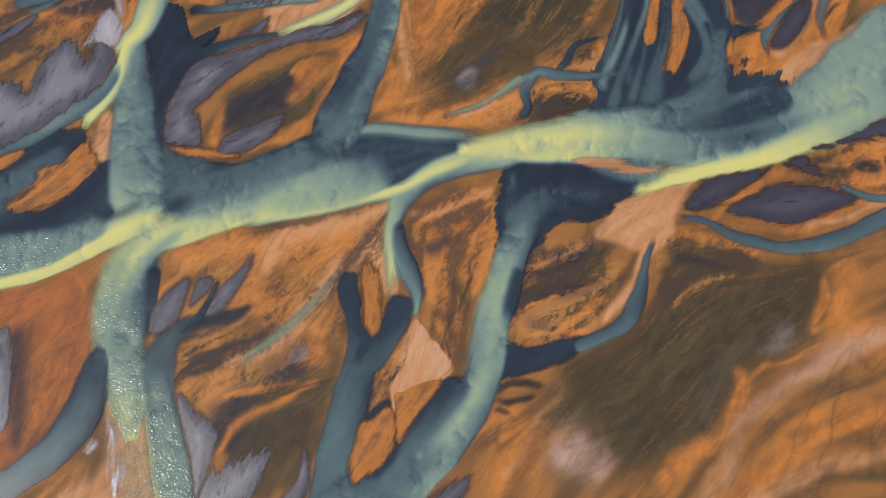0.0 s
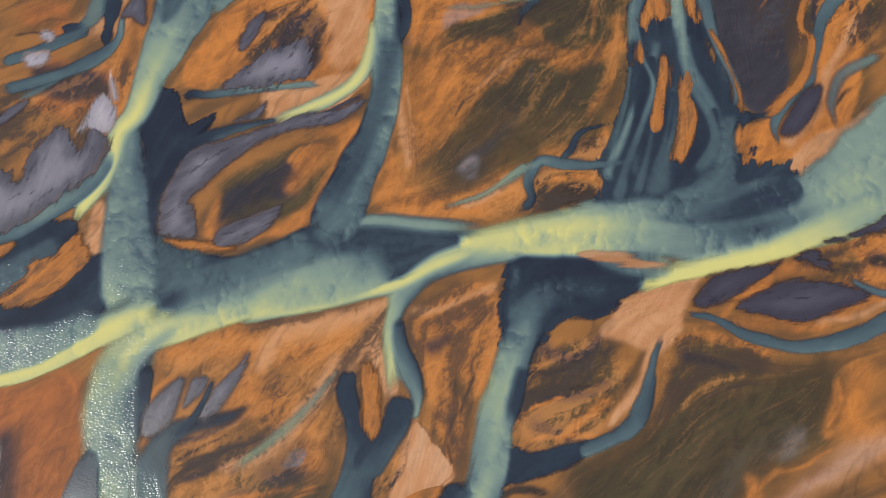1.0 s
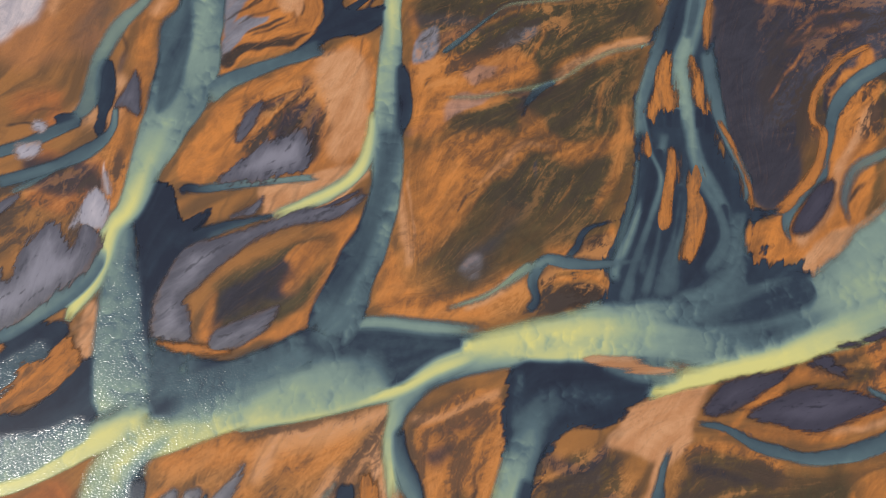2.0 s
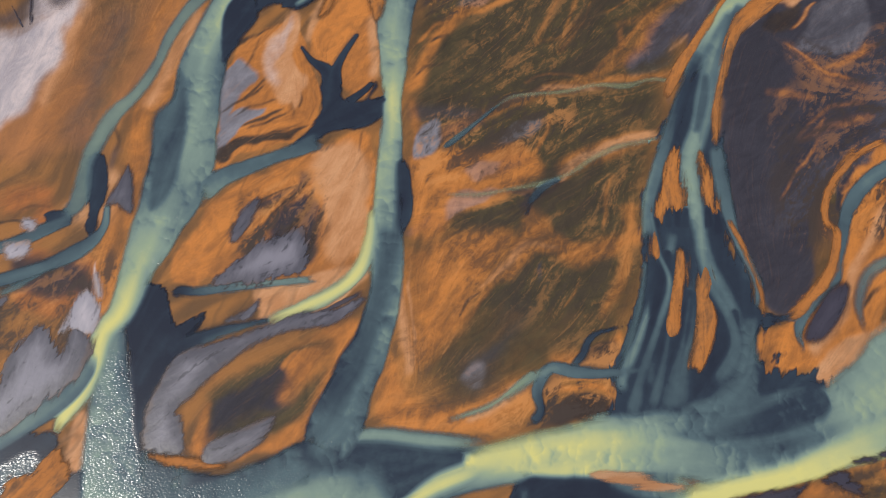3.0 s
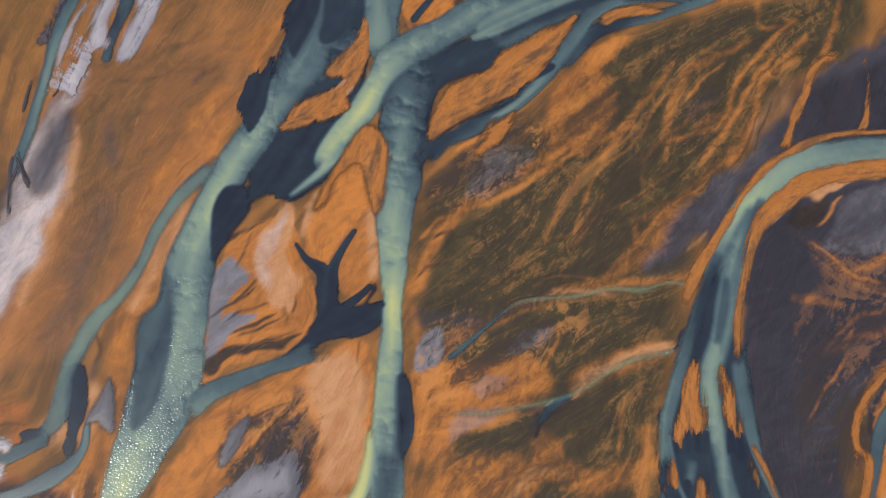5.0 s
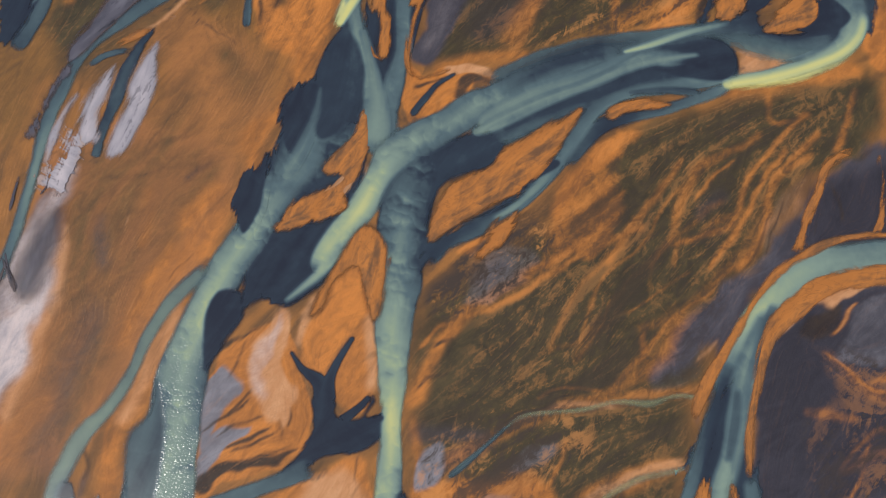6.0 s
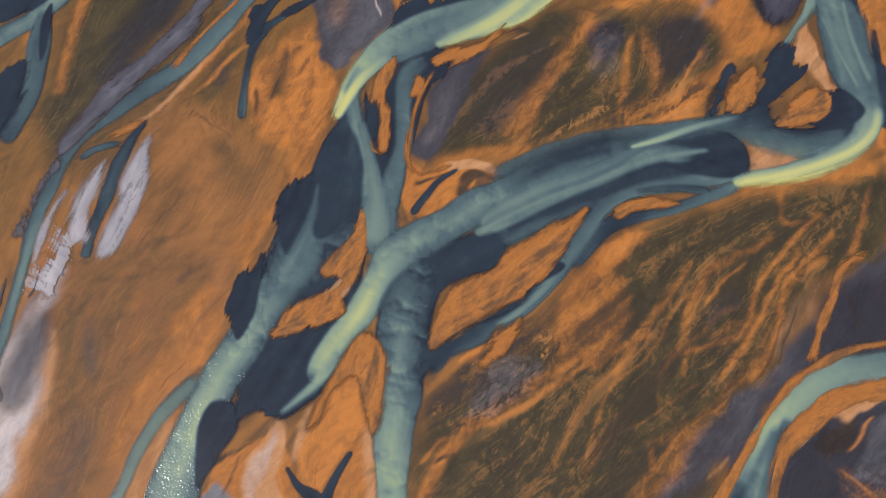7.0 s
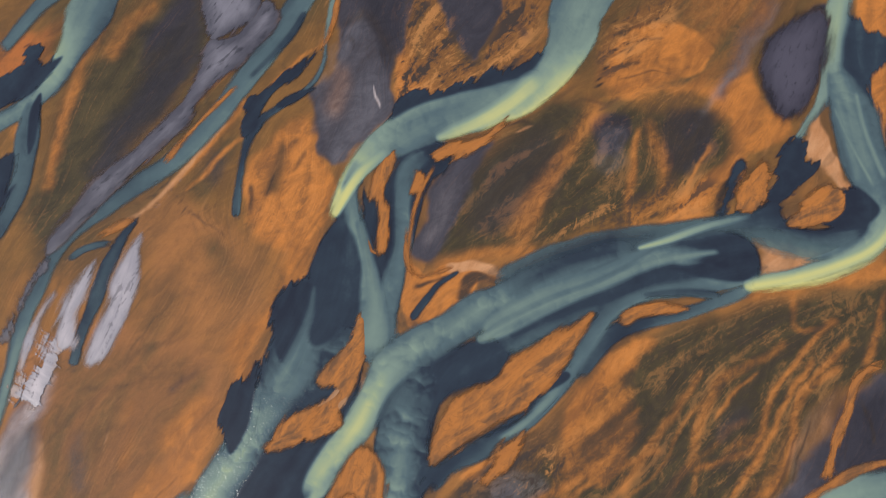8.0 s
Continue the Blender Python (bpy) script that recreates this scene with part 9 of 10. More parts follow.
isle([(57.6, 78.1), (58.4, 74.7), (57.4, 71.4), (58.6, 68.1), (57, 61.8), (54.8, 57.7), (52, 57.9), (54, 64.1), (55, 70.5), (56, 74.8)], 0.45, 0.82, 80)
isle([(48, 86.6), (48.6, 82), (47.8, 80.3), (46.7, 82.1)], 0.45, 0.66, 80)
bank([(121.9, 142.3, 3.7), (105.4, 143.4, 3.8), (94.2, 143, 4.3), (85, 141.3, 4.5), (78, 137, 4.5), (72, 131.4, 2.2), (68.3, 123.1, 1.5), (65.1, 113.1, 1.2), (63.7, 104.6, 0.9)], (0.59, 0.59), (2.9, 2.9), 0.47, 1.0)
bank([(106, 151.5, 0.8), (91.9, 151.3, 1), (81, 147.8, 1.8), (72.4, 141.4, 1.5), (64.6, 131.8, 1.7), (57.7, 122.5, 2.4), (54.4, 116.3, 1.2)], (0.59, 0.59), (2.9, 2.9), 0.35, 1.0)
bank([(63.9, 87.9, 0.7), (66.7, 79.8, 0.8), (68.3, 70.8, 1), (68, 67, 0.7)], (0.59, 0.59), (2.9, 2.9), 0.35, 1.0)
bank([(101, 103.5, 1.7), (93.2, 100.4, 1.6), (85.8, 92.5, 1.6), (84.4, 86.7, 1.8), (86.3, 83.2, 1.8), (83.1, 75.5, 2.7), (75.5, 68.2, 2.5), (72.4, 66.8, 1.3)], (0.59, 0.59), (2.9, 2.9), 0.47, 1.0)
bank([(86.1, 158.8, 1.3), (83.2, 153.2, 1.8), (80.4, 147.8, 3)], (0.59, 0.59), (2.9, 2.9), 0.59, 1.0)
bank([(103.1, 169.3, 1), (100.6, 156.4, 1), (98.3, 151.5, 1.8)], (0.59, 0.59), (2.9, 2.9), 0.59, 1.0)
bank([(97.3, 171, 1.8), (91.2, 168, 1.6), (87.6, 161.5, 1.6), (83.5, 155.2, 1.3), (81.2, 149, 2.6)], (0.59, 0.59), (2.9, 2.9), 0.59, 1.0)
mud_bar([(-65.1, 108.1), (-63.8, 102.6), (-63.8, 97.8), (-65.4, 97.7), (-67.3, 99.8), (-69.4, 99.9), (-67.5, 103.4)], 0.45, 0.49, 70)
mud_bar([(-42.2, 91.3), (-39.9, 96.4), (-36.3, 98.6), (-38.1, 93.9), (-41, 90.1)], 0.45, 0.66, 50)
mud_bar([(-45.5, 81.2), (-39.8, 87.1), (-36.3, 89.2), (-28.1, 91), (-25.8, 86.3), (-27, 81.8), (-33.9, 80.6), (-42, 80.5)], 0.45, 1.64, 60)
mud_bar([(-43, 72.8), (-38.5, 75.3), (-36.2, 76.8), (-37.9, 73), (-41.9, 72.5)], 0.45, 0.49, 40)
isle([(-30.1, 160.7), (-24.8, 164.7), (-16.9, 167.1), (-14.4, 164.7), (-19.7, 162.2), (-24.9, 161.1)], 0.45, 0.66, 20)
isle([(4.2, 157.1), (5.1, 161.3), (9.3, 165.4), (16.1, 169.3), (22.9, 171.8), (23.7, 165.8), (17, 163.4), (8.9, 158.9)], 0.45, 0.99, 35)
pale_glare_bar([(-87.3, 97.4), (-84.9, 96.7), (-85.3, 95), (-87.1, 95.4)], 1.29, 0.49, 45)
pale_glare_bar([(-90.4, 91.8), (-85.9, 91.5), (-86.6, 89.3), (-90.1, 88.9)], 1.29, 0.66, 45)
pale_glare_bar([(-73.2, 80.6), (-76.3, 75.8), (-77.8, 72.6), (-76.1, 73), (-74, 75.6), (-72, 79.9)], 1.29, 0.66, 60)
pale_glare_bar([(-70.5, 84.3), (-69.7, 79.8), (-70.6, 80.4), (-71.2, 83.3)], 1.29, 0.33, 90)
mud_bar([(-30.5, 262.5), (-27.8, 256.3), (-35.7, 246.6), (-44.6, 239.3), (-48.3, 231.9), (-55.7, 225.6), (-62.8, 218.1), (-69.8, 210.7), (-76.7, 203.5), (-78.1, 206.1), (-72.5, 213.4), (-68.6, 219.7), (-59.6, 227.2), (-53.5, 233.6), (-48.5, 238.9), (-45.5, 247.2), (-43.7, 252.9), (-37.1, 253.9)], 0.45, 0.82, 45)
mud_bar([(-45.5, 269.5), (-33.3, 271.8), (-31.9, 259.5), (-37.1, 255.4), (-42.4, 252.8), (-44.5, 255.9)], 0.45, 0.99, 60)
pale_glare_bar([(-57.2, 206.8), (-58.6, 198.8), (-60, 191.5), (-62.6, 184.6), (-65.3, 180), (-67.6, 180.2), (-66.3, 185.9), (-63.7, 191.7), (-63.4, 196.6), (-60.7, 202.6)], 1.29, 0.33, 70)
pale_glare_bar([(-66.7, 201.7), (-68.7, 194.4), (-70.7, 189.7), (-69.7, 183.8), (-72.6, 182.8), (-74.5, 185.2), (-73.8, 191.1), (-71.3, 197)], 1.29, 0.66, 65)
pale_glare_bar([(-75.3, 194.8), (-77.4, 190.1), (-79.2, 184.3), (-81.1, 179.2), (-80.5, 185.6), (-78.1, 191.4)], 1.29, 0.49, 65)
pale_glare_bar([(-81.2, 174.1), (-78.2, 179.6), (-76.3, 185.3), (-74, 186.4), (-74.1, 179.4), (-76.3, 171.5)], 1.29, 1.97, 150)
mud_bar([(-77.8, 202.3), (-81, 197.6), (-84, 190.5), (-85.9, 185.9), (-84.2, 186.9), (-80.3, 196.3), (-77, 200.4)], 0.45, 0.99, 120)
isle([(-5.7, 218.6), (-1.8, 223), (-1.2, 221), (-4, 213.3), (-3, 208.1), (-3.9, 200.6), (-6.3, 200.7), (-5.2, 208.2), (-5.9, 212.1), (-7.2, 212.2)], 0.45, 0.82, 75)
isle([(3, 218.1), (5.4, 216), (4, 212.8), (1.6, 212.9)], 0.45, 0.66, 60)
isle([(-8, 203.3), (-6.9, 200.7), (-6, 199.4), (-7.5, 200.1)], 0.45, 0.33, 45)
isle([(3.6, 156.3), (4.5, 161.6), (8.2, 167.5), (12.4, 170.1), (17.8, 172), (20.4, 175.3), (27.7, 178.9), (35.1, 182.6), (38.8, 184.2), (36, 180.2), (31.8, 173.5), (26.7, 168.2), (19.5, 164.7), (12.4, 161.2), (6.6, 158.3)], 0.45, 0.82, 35)
isle([(-9.7, 186.3), (-9.3, 179.3), (-11.8, 171.4), (-14.8, 168.2), (-14.9, 164.3), (-21.8, 162.5), (-28.1, 162.3), (-25.2, 166.5), (-19.4, 168.4), (-14.7, 171.6), (-19.4, 173.5), (-15.8, 177.3), (-12.2, 181.7)], 0.45, 0.82, 50)
fan([(-9.7, 186.3), (-10, 177), (-12.5, 170.3), (-16, 167.1), (-19.4, 168.4), (-14.7, 171.6), (-14.7, 175), (-12.2, 180.6)], 0.45, 0.66, 60, opac=0.7)
isle([(-8.2, 159.1), (-6, 154.7), (-6.4, 150.5), (-5.7, 152.1), (-9.3, 139.9), (-12.2, 151.1), (-17.4, 148.6), (-20, 143.3), (-22.6, 142.1), (-17.3, 151.4), (-11.9, 159.5)], 0.45, 0.49, 75)
isle([(44.6, 183.2), (47.2, 184.9), (52.1, 185.8), (59, 184.2), (56.4, 183.2), (49.3, 183), (45.6, 181.4)], 0.45, 0.66, 15)
isle([(83.3, 201.1), (87.9, 206.5), (92, 208.9), (96.5, 206.7), (94.5, 202.3), (89.2, 200.1), (84.3, 200.2)], 0.45, 0.99, 30)
isle([(72.9, 204.9), (72.3, 208.7), (76.8, 213.7), (79.6, 215.5), (81.1, 213.4), (78.8, 207.1), (74, 204.2)], 0.45, 1.15, 55)
isle([(7.6, 222.4), (11.5, 224.2), (17.9, 225.2), (21.9, 227.7), (24.6, 229.5), (19.1, 223.1), (13.9, 220.7), (8.8, 219.7), (6.9, 220.5)], 0.45, 0.99, 30)
isle([(15.4, 155.6), (17.9, 158.7), (22.6, 160.7), (21.2, 157.5), (17.5, 153.4), (12.9, 152.1)], 0.45, 0.99, 50)
bank([(7.5, 219.1, 0.8), (3.4, 211.5, 0.9), (1.1, 202.8, 1), (0.5, 196.6, 1), (2.5, 194, 1)], (0.59, 0.59), (2.9, 2.9), 0.23, 1.0)
bank([(-13, 264.3, 1.3), (-14.5, 255.5, 1.3), (-17.3, 248.3, 1.3)], (0.59, 0.59), (2.9, 2.9), 0.35, 1.0)
bank([(-36.9, 241, 1.3), (-45.7, 231.8, 1), (-53, 222.8, 1.3)], (0.59, 0.59), (2.9, 2.9), 0.35, 1.0)
bank([(-67.1, 206.7, 1.7), (-62.3, 209, 2), (-58.7, 210.7, 1.2)], (0.59, 0.59), (2.9, 2.9), 0.35, 1.0)
ridge([(-89.7, 157.8, 0.5), (-89.9, 152, 0.8), (-89.6, 143.4, 0.5)], (0.23, 0.23), (0.7, 0.7), 0.23, 1.0)
ridge([(-88.4, 158.9, 0.4), (-87.1, 154.6, 0.5), (-85.2, 150.8, 0.4)], (0.23, 0.23), (0.7, 0.7), 0.23, 1.0)
ridge([(-81.8, 171.4, 0.5), (-80.3, 173.6, 0.5), (-79.2, 176.5, 0.5)], (0.23, 0.23), (0.7, 0.7), 0.23, 1.0)
ridge([(-94.4, 149.5, 0.4), (-92.5, 145.9, 0.5), (-91, 143.1, 0.4)], (0.23, 0.23), (0.7, 0.7), 0.23, 1.0)
# no bars: the stream's trail of sun sparkle, laid as two white patches
pale_glare_bar([(-69.3, -10.1), (-67.3, -14.1), (-66.2, -20.6), (-67.3, -25.3), (-68.4, -20.5), (-68.4, -15.1)], 1.29, 0.99, 80)
pale_glare_bar([(-72.2, -13.8), (-73.8, -15.9), (-72.9, -16.1), (-71.4, -14.7)], 1.29, 0.49, 60)
pool([(32.2, 172.6), (32.3, 171), (26.7, 168.2), (21.3, 166), (20.6, 166.7), (25.1, 169.4), (29.4, 172.1)], 0.52, 0.49, 35, 0.05)

channel([(48.3, 89.9, 0.7, 0.03, 0.03, 0.03), (48.9, 86.7, 1.4, 0.03, 0.03, 0.03)], (0.34, 0.34), (0.3, 0.5), 0.2, 0, 1)
channel([(51.3, 91.6, 0.9, 0.03, 0.03, 0.03), (51, 86.6, 1.6, 0.03, 0.03, 0.03)], (0.34, 0.34), (0.3, 0.5), 0.2, 0, 1)
channel([(53.5, 92, 0.9, 0.03, 0.03, 0.03), (53, 86.5, 1.6, 0.03, 0.03, 0.03)], (0.34, 0.34), (0.3, 0.5), 0.2, 0, 1)
channel([(55.5, 91.4, 0.9, 0.03, 0.03, 0.03), (54.5, 86.4, 1.6, 0.03, 0.03, 0.03)], (0.34, 0.34), (0.3, 0.5), 0.2, 0, 1)
channel([(60, 91.3, 0.9, 0.03, 0.03, 0.03), (59.5, 86.1, 2.1, 0.03, 0.03, 0.03)], (0.34, 0.34), (0.3, 0.5), 0.2, 0, 1)
channel([(61.8, 90.4, 0.9, 0.03, 0.03, 0.03), (61.6, 84.9, 1.8, 0.03, 0.03, 0.03)], (0.34, 0.34), (0.3, 0.5), 0.2, 0, 1)
channel([(50.3, 82.4, 1.6, 0.08, 0.03, 0.08), (49.3, 79, 3.2, 0.08, 0.03, 0.08), (47.8, 74.3, 3.6, 0.08, 0.03, 0.08), (46.5, 70.6, 2.9, 0.08, 0.03, 0.08), (44.9, 65.5, 2.2, 0.08, 0.03, 0.08)], (0.56, 0.56), (0.7, 1.6), 0.2, 0, 1)
pale_glare_bar([(-76.1, 73.8), (-75.3, 78.4), (-72.7, 81), (-70.6, 78.7), (-69.8, 74.9), (-71.5, 71.9)], 0.9, 0.45, 65)
pool([(-39.3, 167.3), (-37.6, 172.9), (-34.4, 174.9), (-32.4, 179.1), (-31.1, 176.9), (-32.1, 172.6), (-33.4, 165.5), (-36.6, 160.2), (-38.2, 163)], 0.65, 1.04, 75, 0.03)
channel([(20, 58.5, 1.1, 0.5, 0.6, 0.6), (15.4, 55.5, 1, 0.6, 0.7, 0.6), (10.2, 52.5, 0.7, 0.6, 0.7, 0.6), (2.5, 50.4, 0.5, 0.6, 0.6, 0.6)], (0.75, 0.75), (0.5, 6.2), 0.2, 0.1, 0.7)
channel([(4.5, 42, 2, 0.85, 0.95, 0.9), (11.9, 42.8, 4.9, 0.85, 0.95, 0.9), (21.9, 43.8, 6.1, 0.8, 0.93, 0.85), (33, 44.1, 6.6, 0.75, 0.88, 0.75), (41.6, 43.9, 5.9, 0.6, 0.72, 0.6), (48.8, 42.8, 3.7, 0.5, 0.55, 0.5)], (1.72, 1.72), (2.5, 4.9), 0.2, 0.7, 0.85)
fan([(29.3, 38.4), (34.9, 38.9), (42, 36.9), (47.2, 34.8), (40.5, 34.9), (32.2, 36.7)], 0.73, 0.49, 0, opac=0.75)
ridge([(-54.8, 59.4, 0.6), (-49.8, 63.5, 1), (-43.5, 66.4, 1), (-35.8, 69.4, 0.9), (-25.6, 72.4, 0.8), (-15.2, 76.7, 0.6)], (0.38, 0.38), (2.5, 2.5), 0.51, 1)
fan([(-6.6, 6.4), (-3.3, 2.2), (0.4, -3.7), (-6.2, -7.8), (-11, -12), (-12.5, -7.4), (-9.3, -2), (-8, 2.5)], 0.58, 0.35, 70, opac=1)
channel([(-21.8, 17.6, 0.6, 0.4, 0.5, 0.5), (-26.9, 11.8, 1.5, 0.6, 0.65, 0.6), (-31.7, 7.4, 1.8, 0.7, 0.7, 0.65), (-37.6, 3.1, 1.6, 0.7, 0.75, 0.7), (-43.4, -0.5, 1.2, 0.7, 0.75, 0.7)], (1.05, 1.05), (0.9, 4.7), 0.2, 0, 0.55)
channel([(-47.5, 16.9, 0.5, 0.1, 0.1, 0.1), (-49.8, 12, 0.9, 0.1, 0.1, 0.1), (-52.6, 8.4, 0.9, 0.1, 0.1, 0.1), (-55.1, 6.2, 0.9, 0.1, 0.1, 0.1)], (0.47, 0.47), (0.4, 0.7), 0.2, 0, 1)
dark_bar([(82.8, 237.9), (87.5, 246.2), (97.6, 251.4), (100.3, 248.3), (97.8, 238.3), (92.2, 228.9), (86.4, 225.2), (83.6, 230.8)], 1.03, 1.03, 60)
pale_glare_bar([(-66.3, 180.6), (-63, 189.3), (-61.1, 198.9), (-58.9, 204), (-57.5, 203.1), (-57.4, 196.3), (-59.9, 188), (-63.6, 180.9)], 1.08, 0.36, 70)
channel([(-10.5, 124.4, 0.8, 0.03, 0.03, 0.03), (-13, 122.2, 1.3, 0.03, 0.03, 0.03), (-16.9, 119.9, 1.8, 0.03, 0.03, 0.03)], (0.38, 0.38), (0.4, 1), 0.2, 0, 1)
channel([(-7.8, 120.6, 1.1, 0.03, 0.03, 0.03), (-11.5, 118.4, 2.3, 0.03, 0.03, 0.03), (-17.7, 116.7, 3.3, 0.03, 0.03, 0.03)], (0.38, 0.38), (0.4, 1), 0.2, 0, 1)
channel([(-9.9, 116.2, 0.8, 0.04, 0.04, 0.04), (-13.4, 115.6, 1.5, 0.04, 0.04, 0.04), (-18.8, 114.6, 2.5, 0.04, 0.04, 0.04)], (0.38, 0.38), (0.4, 1), 0.2, 0, 1)
channel([(62.4, 69.2, 1.4, 0.05, 0.05, 0.08), (61, 64.1, 3.7, 0.05, 0.05, 0.08), (58.4, 58.5, 4.1, 0.05, 0.05, 0.08), (54.2, 53.2, 3, 0.05, 0.05, 0.08)], (0.92, 0.92), (0.9, 3), 0.2, 0.2, 0.9)
channel([(47.3, 70.1, 1.2, 0.05, 0.05, 0.08), (45.6, 65.9, 3.3, 0.05, 0.05, 0.08), (44.2, 59.4, 4.1, 0.05, 0.05, 0.08)], (0.93, 0.93), (0.9, 3), 0.2, 0.2, 0.9)
channel([(53.9, 73.8, 1.2, 0.06, 0.05, 0.08), (52.3, 68.1, 2.6, 0.06, 0.05, 0.08), (49.8, 61.3, 3.2, 0.06, 0.05, 0.08)], (0.93, 0.93), (0.9, 3), 0.2, 0.2, 0.9)
channel([(13.9, 179.7, 1.8, 0.4, 0.55, 0.45), (22.4, 184.1, 3, 0.4, 0.55, 0.45), (33, 188.3, 2.8, 0.4, 0.55, 0.45), (43.5, 191.2, 2.8, 0.4, 0.55, 0.45), (52.9, 194.2, 2.3, 0.4, 0.55, 0.45), (62.1, 195.4, 1.5, 0.4, 0.55, 0.45), (67.3, 195.8, 1, 0.4, 0.55, 0.45)], (0.77, 0.77), (0.8, 1.8), 0.2, 0.3, 0.85)
channel([(20.9, 180.1, 1, 0.15, 0.12, 0.15), (32.7, 184.8, 1.9, 0.15, 0.12, 0.15), (43.1, 187.7, 1.9, 0.15, 0.12, 0.15), (50, 189.5, 0.8, 0.15, 0.12, 0.15)], (0.63, 0.63), (0.6, 1.8), 0.2, 0.1, 0.85)
channel([(33.2, 190.5, 1, 0.12, 0.1, 0.12), (43.9, 194.3, 1.8, 0.12, 0.1, 0.12), (50.6, 196.4, 1, 0.12, 0.1, 0.12)], (0.77, 0.77), (1, 2.6), 0.2, 0.1, 0.7)
channel([(49.5, 187.4, 1, 0.2, 0.25, 0.3), (58.4, 187.5, 1.8, 0.2, 0.25, 0.3), (65.9, 186.4, 1.8, 0.2, 0.3, 0.35)], (0.38, 0.38), (0.8, 1), 0.2, 0.1, 0.9)
pool([(-14.2, 207.6), (-11, 203.5), (-9.4, 196.2), (-11.3, 189.6), (-15.2, 183.2), (-20.3, 180.9), (-21.7, 190.2), (-20.3, 198.5), (-17, 205.2)], 0.89, 0.38, 60, 0.1)
pool([(-28.2, 190.6), (-23.1, 194.3), (-20, 193.1), (-20.4, 187.5), (-23, 181.1), (-26.5, 177.4), (-28.6, 184)], 0.63, 0.75, 60, 0.03)
channel([(-19.6, 193.6, 0.8, 0.25, 0.3, 0.25), (-20.9, 186.5, 2, 0.25, 0.38, 0.25), (-24.3, 178.8, 3, 0.3, 0.45, 0.3), (-28, 172.4, 3.4, 0.35, 0.5, 0.4)], (1.12, 1.12), (1.2, 2.5), 0.2, 0.3, 0.8)
channel([(-2.5, 223.3, 2.6, 0.5, 0.6, 0.5), (-8.7, 218.3, 2.6, 0.65, 0.85, 0.7), (-12.8, 212.8, 2.2, 0.85, 0.97, 0.85), (-15.4, 208.2, 1.7, 0.9, 0.97, 0.9)], (0.52, 0.52), (2.6, 0.8), 0.2, 0.1, 1)
channel([(-9.8, 207.6, 1.8, 0.3, 0.4, 0.3), (-8.1, 199.1, 2.6, 0.35, 0.45, 0.35), (-7.1, 192.3, 3.3, 0.4, 0.5, 0.4), (-7, 184.3, 5, 0.45, 0.55, 0.45), (-8.2, 177.9, 6.2, 0.5, 0.6, 0.5)], (0.76, 0.76), (1.3, 3.8), 0.2, 0.2, 0.9)
channel([(55.1, 198.6, 1.3, 0.2, 0.3, 0.25), (41.7, 192.6, 2.8, 0.3, 0.45, 0.3), (28.7, 188.7, 3.3, 0.3, 0.5, 0.35), (18.3, 184.1, 2.7, 0.35, 0.55, 0.4), (14.9, 181, 1.2, 0.4, 0.5, 0.4)], (0.88, 0.88), (1.8, 2), 0.2, 0.2, 0.85)
channel([(11.2, 194.7, 0.5, 0.12, 0.12, 0.12), (6.8, 192.1, 1.1, 0.12, 0.12, 0.12), (3.2, 188.4, 1.5, 0.12, 0.12, 0.12), (0.6, 184.9, 1.5, 0.12, 0.12, 0.12)], (0.38, 0.38), (0.4, 1), 0.2, 0, 1)
bank([(0.7, 205.5, 0.5), (0.4, 197.2, 0.8), (3.1, 193.9, 0.8), (10.2, 195.9, 0.8)], (0.51, 0.51), (2.5, 2.5), 0.38, 1)
channel([(58, 89.8, 1.2, 0.4, 0.5, 0.4), (57.4, 81, 1.6, 0.35, 0.5, 0.35), (57.9, 74.6, 1.9, 0.3, 0.42, 0.3), (60.8, 68.1, 2.1, 0.3, 0.4, 0.3), (61.3, 60.9, 2.5, 0.3, 0.38, 0.3), (55.6, 53.4, 3.4, 0.3, 0.38, 0.3)], (0.81, 0.81), (1.6, 4.6), 0.2, 0.3, 0.8)
channel([(47.8, 90.5, 0.7, 0.35, 0.45, 0.35), (48.2, 82.1, 0.9, 0.35, 0.45, 0.35), (49.7, 75, 1.2, 0.35, 0.5, 0.35), (46.1, 66.2, 1.6, 0.3, 0.42, 0.3), (42, 57.6, 2, 0.25, 0.36, 0.25), (38.2, 48.2, 2.9, 0.3, 0.38, 0.3)], (0.69, 0.69), (1.6, 3.5), 0.2, 0.3, 0.85)
channel([(49.3, 69.4, 0.7, 0.2, 0.3, 0.2), (46.6, 59.5, 1.4, 0.2, 0.28, 0.2), (42.9, 50.1, 2.2, 0.25, 0.32, 0.25)], (0.79, 0.79), (1.6, 3.4), 0.2, 0.2, 0.7)
channel([(65.9, 66.2, 0.9, 0.25, 0.32, 0.25), (63.5, 56.4, 1.8, 0.25, 0.33, 0.25), (57.4, 50.1, 2.9, 0.3, 0.38, 0.3), (50.1, 46.3, 3.8, 0.35, 0.45, 0.35)], (0.9, 0.9), (1.6, 3.4), 0.2, 0.3, 0.75)
channel([(53.6, 72.5, 0.7, 0.2, 0.26, 0.2), (51, 63.7, 1.1, 0.2, 0.28, 0.2), (47.2, 54.1, 2, 0.25, 0.32, 0.25)], (0.68, 0.68), (1.6, 2.7), 0.2, 0.2, 0.7)
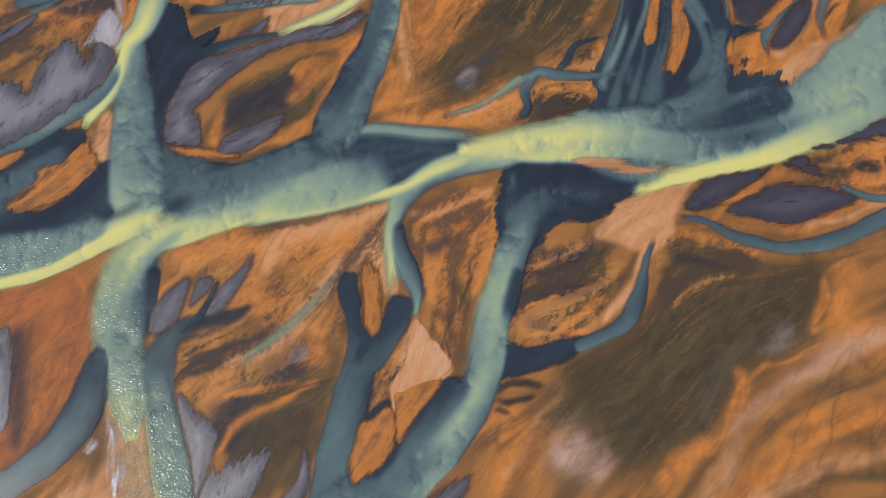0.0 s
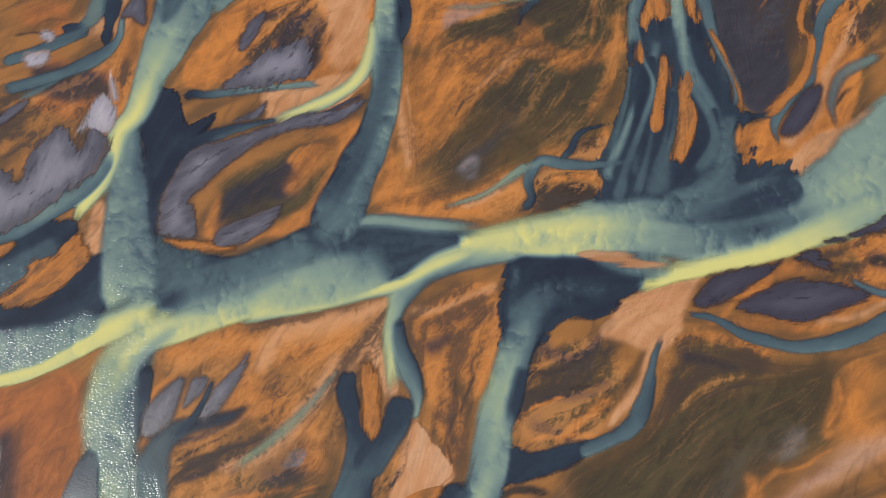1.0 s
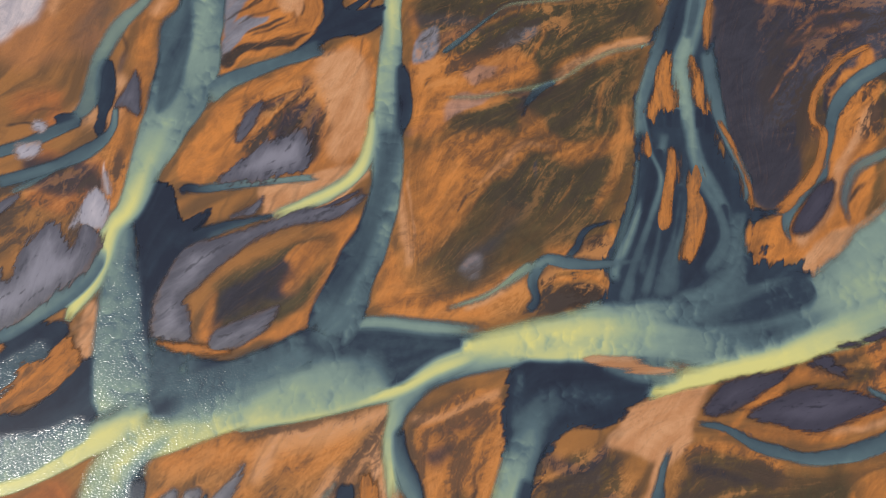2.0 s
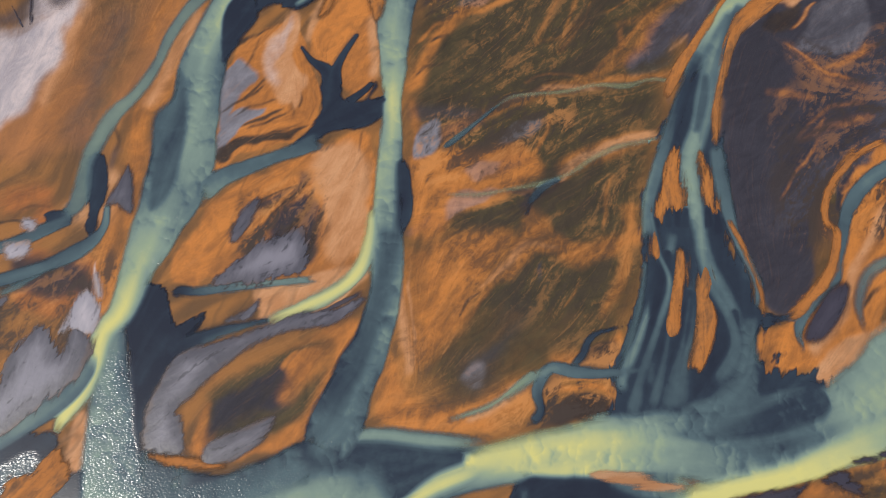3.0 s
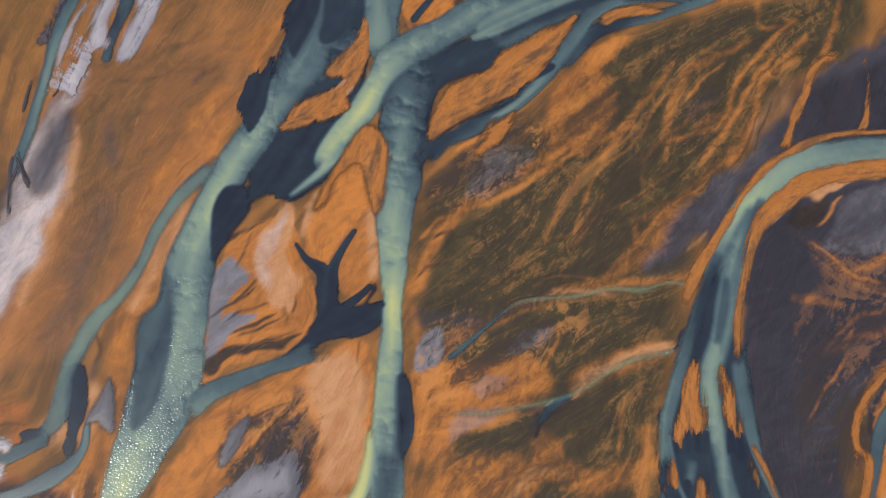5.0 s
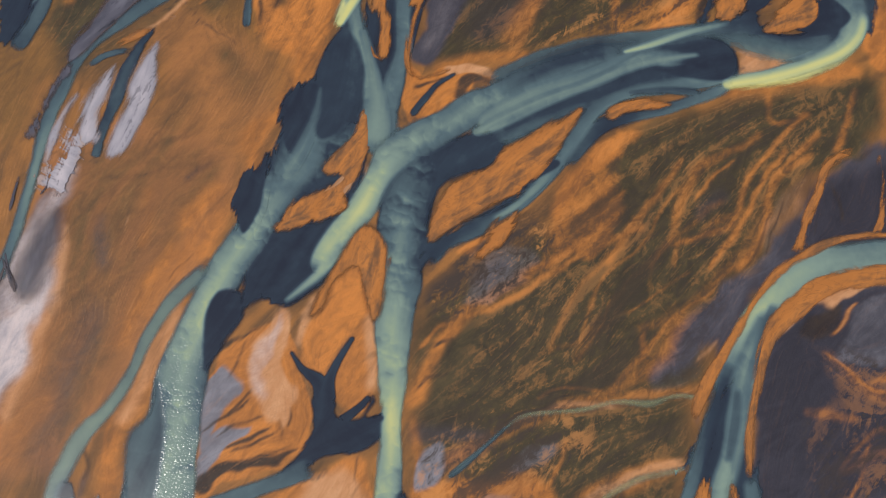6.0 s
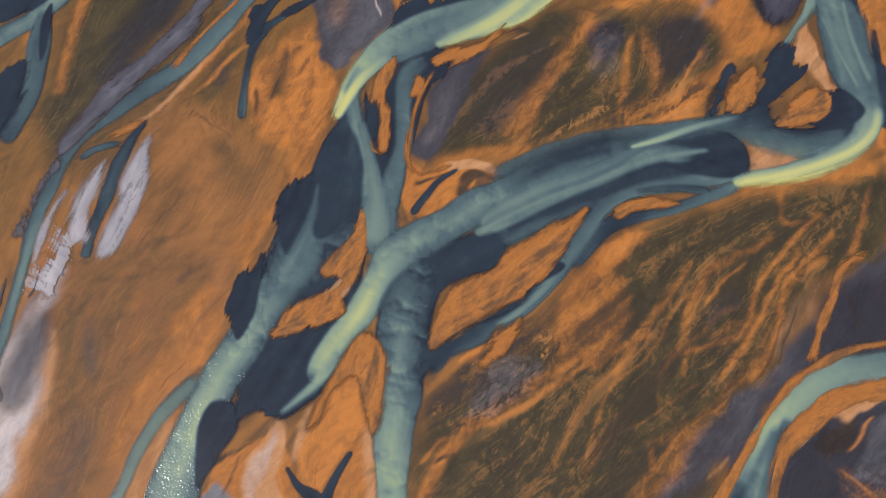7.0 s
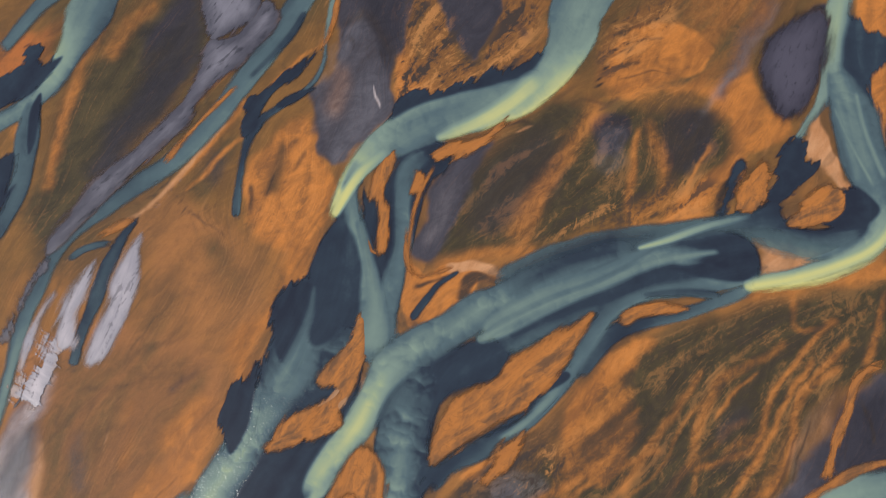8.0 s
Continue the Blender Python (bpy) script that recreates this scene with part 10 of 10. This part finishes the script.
channel([(45.3, 79.9, 0.6, 0.3, 0.4, 0.3), (43, 70.9, 0.9, 0.25, 0.36, 0.25), (39.6, 62.1, 1.4, 0.25, 0.35, 0.25), (37.4, 54.6, 1.3, 0.3, 0.4, 0.3)], (0.69, 0.69), (1.1, 2.7), 0.2, 0.2, 0.7)
dark_bar([(75.8, 62.1), (78.3, 66.5), (82.7, 71.5), (86.4, 72.5), (85.6, 68.4), (82.6, 64.5), (79.2, 61.9)], 0.7, 0.47, 50)
channel([(97.6, 227.4, 0.8, 0.4, 0.5, 0.4), (99.7, 217.9, 0.8, 0.4, 0.5, 0.4), (102.8, 207.9, 1, 0.4, 0.55, 0.4)], (0.52, 0.52), (1.5, 2.6), 0.2, 0.1, 0.85)
channel([(103.2, 230.7, 1.1, 0.5, 0.58, 0.5), (103.5, 220.5, 1.2, 0.45, 0.55, 0.45), (105.6, 209.1, 1.3, 0.5, 0.6, 0.5)], (0.52, 0.52), (1.6, 2.6), 0.2, 0.1, 0.85)
channel([(108.9, 223, 1, 0.1, 0.1, 0.1), (108.2, 213.1, 1.5, 0.1, 0.1, 0.1), (107.4, 205.5, 1, 0.1, 0.1, 0.1)], (0.64, 0.64), (1.3, 2.6), 0.2, 0.1, 0.85)
pool([(95.5, 207.5), (98.8, 208.4), (102, 205.2), (102.7, 202.4), (98.4, 199.4), (93.2, 198.9), (90.1, 201)], 0.76, 0.38, 10, 0.05)
channel([(106.5, 204.2, 2.3, 0.55, 0.75, 0.6), (103.9, 198.3, 2.6, 0.65, 0.9, 0.6), (98.8, 194.1, 2.6, 0.75, 0.97, 0.65), (90.8, 191.2, 2.4, 0.8, 0.97, 0.7), (81.7, 189.1, 1.9, 0.85, 0.98, 0.8), (72.9, 188.1, 1.1, 0.9, 0.98, 0.9)], (0.62, 0.62), (3.7, 1), 0.2, 0.2, 1)
channel([(49.6, 197.4, 0.8, 0.6, 0.78, 0.6), (56.8, 199, 1.5, 0.5, 0.75, 0.55), (66, 201.7, 1.6, 0.35, 0.6, 0.5), (75.1, 203.3, 1.5, 0.3, 0.42, 0.4)], (0.5, 0.5), (1, 3.8), 0.2, 0.1, 1)
channel([(78.6, 50.3, 6.5, 0.1, 0.12, 0.2), (70, 48.2, 7.7, 0.1, 0.13, 0.25), (60.5, 46.7, 6.7, 0.12, 0.2, 0.3), (50.5, 46.1, 4.4, 0.3, 0.35, 0.4), (44.3, 46.2, 2.5, 0.4, 0.45, 0.4)], (1.73, 1.73), (0.5, 6.2), 0.2, 1.2, 0.95)
channel([(35.2, 30.9, 3.1, 0.08, 0.12, 0.08), (26.8, 30.9, 5.3, 0.12, 0.2, 0.12), (20, 29.2, 5.8, 0.18, 0.32, 0.2), (17.1, 24.4, 5.3, 0.25, 0.45, 0.35), (17.5, 18.6, 4.3, 0.3, 0.5, 0.45)], (1.92, 1.92), (2.4, 4.8), 0.2, 1.2, 0.85)
channel([(-21.2, 259, 1.1, 0.12, 0.12, 0.12), (-23.9, 254, 1.9, 0.1, 0.1, 0.12), (-27.9, 249.1, 1.6, 0.12, 0.15, 0.2), (-34.4, 242.3, 1, 0.12, 0.15, 0.2)], (0.53, 0.53), (1.1, 2.1), 0.2, 0.1, 0.9)
mud_bar([(-85.4, 151), (-84.3, 157.4), (-81, 164.7), (-77.3, 167.8), (-77.1, 162.5), (-79.6, 154.9), (-82.3, 149.4)], 1.79, 0.51, 60, opac=0.6)
ridge([(-89.1, 158, 0.5), (-86.9, 153.5, 0.6), (-85.4, 150.2, 0.4)], (0.25, 0.25), (2.5, 2.5), 0.25, 1)
ridge([(-87.9, 156.5, 0.5), (-89.3, 151.2, 0.6), (-89.2, 143.2, 0.5)], (0.25, 0.25), (2.5, 2.5), 0.25, 1)
ridge([(-92.1, 142.9, 0.6), (-89.6, 143.6, 0.6), (-88.2, 144.5, 0.4)], (0.25, 0.25), (2.5, 2.5), 0.25, 1)
ridge([(-88.1, 167.7, 0.5), (-87.6, 171.9, 0.8), (-86.9, 176.2, 0.5)], (0.26, 0.26), (2.5, 2.5), 0.26, 1)

fine, broad = drifted()
GRAIN[:] = broad, fine
POURED[:] = pour()
for make, shape, rest, named in JOBS:
    make(shape, *rest, **named)


# ---- the plain's own mesh, fine under the flight and coarse to the horizon ----
def relief(p):
    return 0.03 * waves(p, 3, 40) + 0.01 * waves(p, 4, 11) - 0.045


far = np.array([6, 20, 60, 150, 400, 1000, 2800.0])
gx = np.concatenate([fine_x[0] - far[::-1], fine_x, fine_x[-1] + far])
gy = np.concatenate([fine_y[0] - far[::-1], fine_y, fine_y[-1] + far])
wide_x, wide_y = np.meshgrid(gx, gy)
wide = np.column_stack([wide_x.ravel(), wide_y.ravel()])
i = np.arange(len(wide)).reshape(wide_x.shape)
faces = np.stack([i[:-1, :-1], i[:-1, 1:], i[1:, 1:], i[1:, :-1]], -1).reshape(-1, 4)
masks = {key: np.pad(field.reshape(FX.shape), 7, constant_values=0.3 if key in ("olive", "ochre") else 0.0).ravel() for key, field in (*STAIN.items(), ("soak", SOAK))}
masks["brush"], masks["fine"] = (np.pad(g.reshape(FX.shape), 7, constant_values=0.5).ravel() for g in GRAIN)
plain = sheet("ground", np.column_stack([wide, relief(wide)]), faces, GROUND, masks, wide)
tagged(plain, "orange iron-stained river plain with olive and grey stains", "river plain", "", "structure")
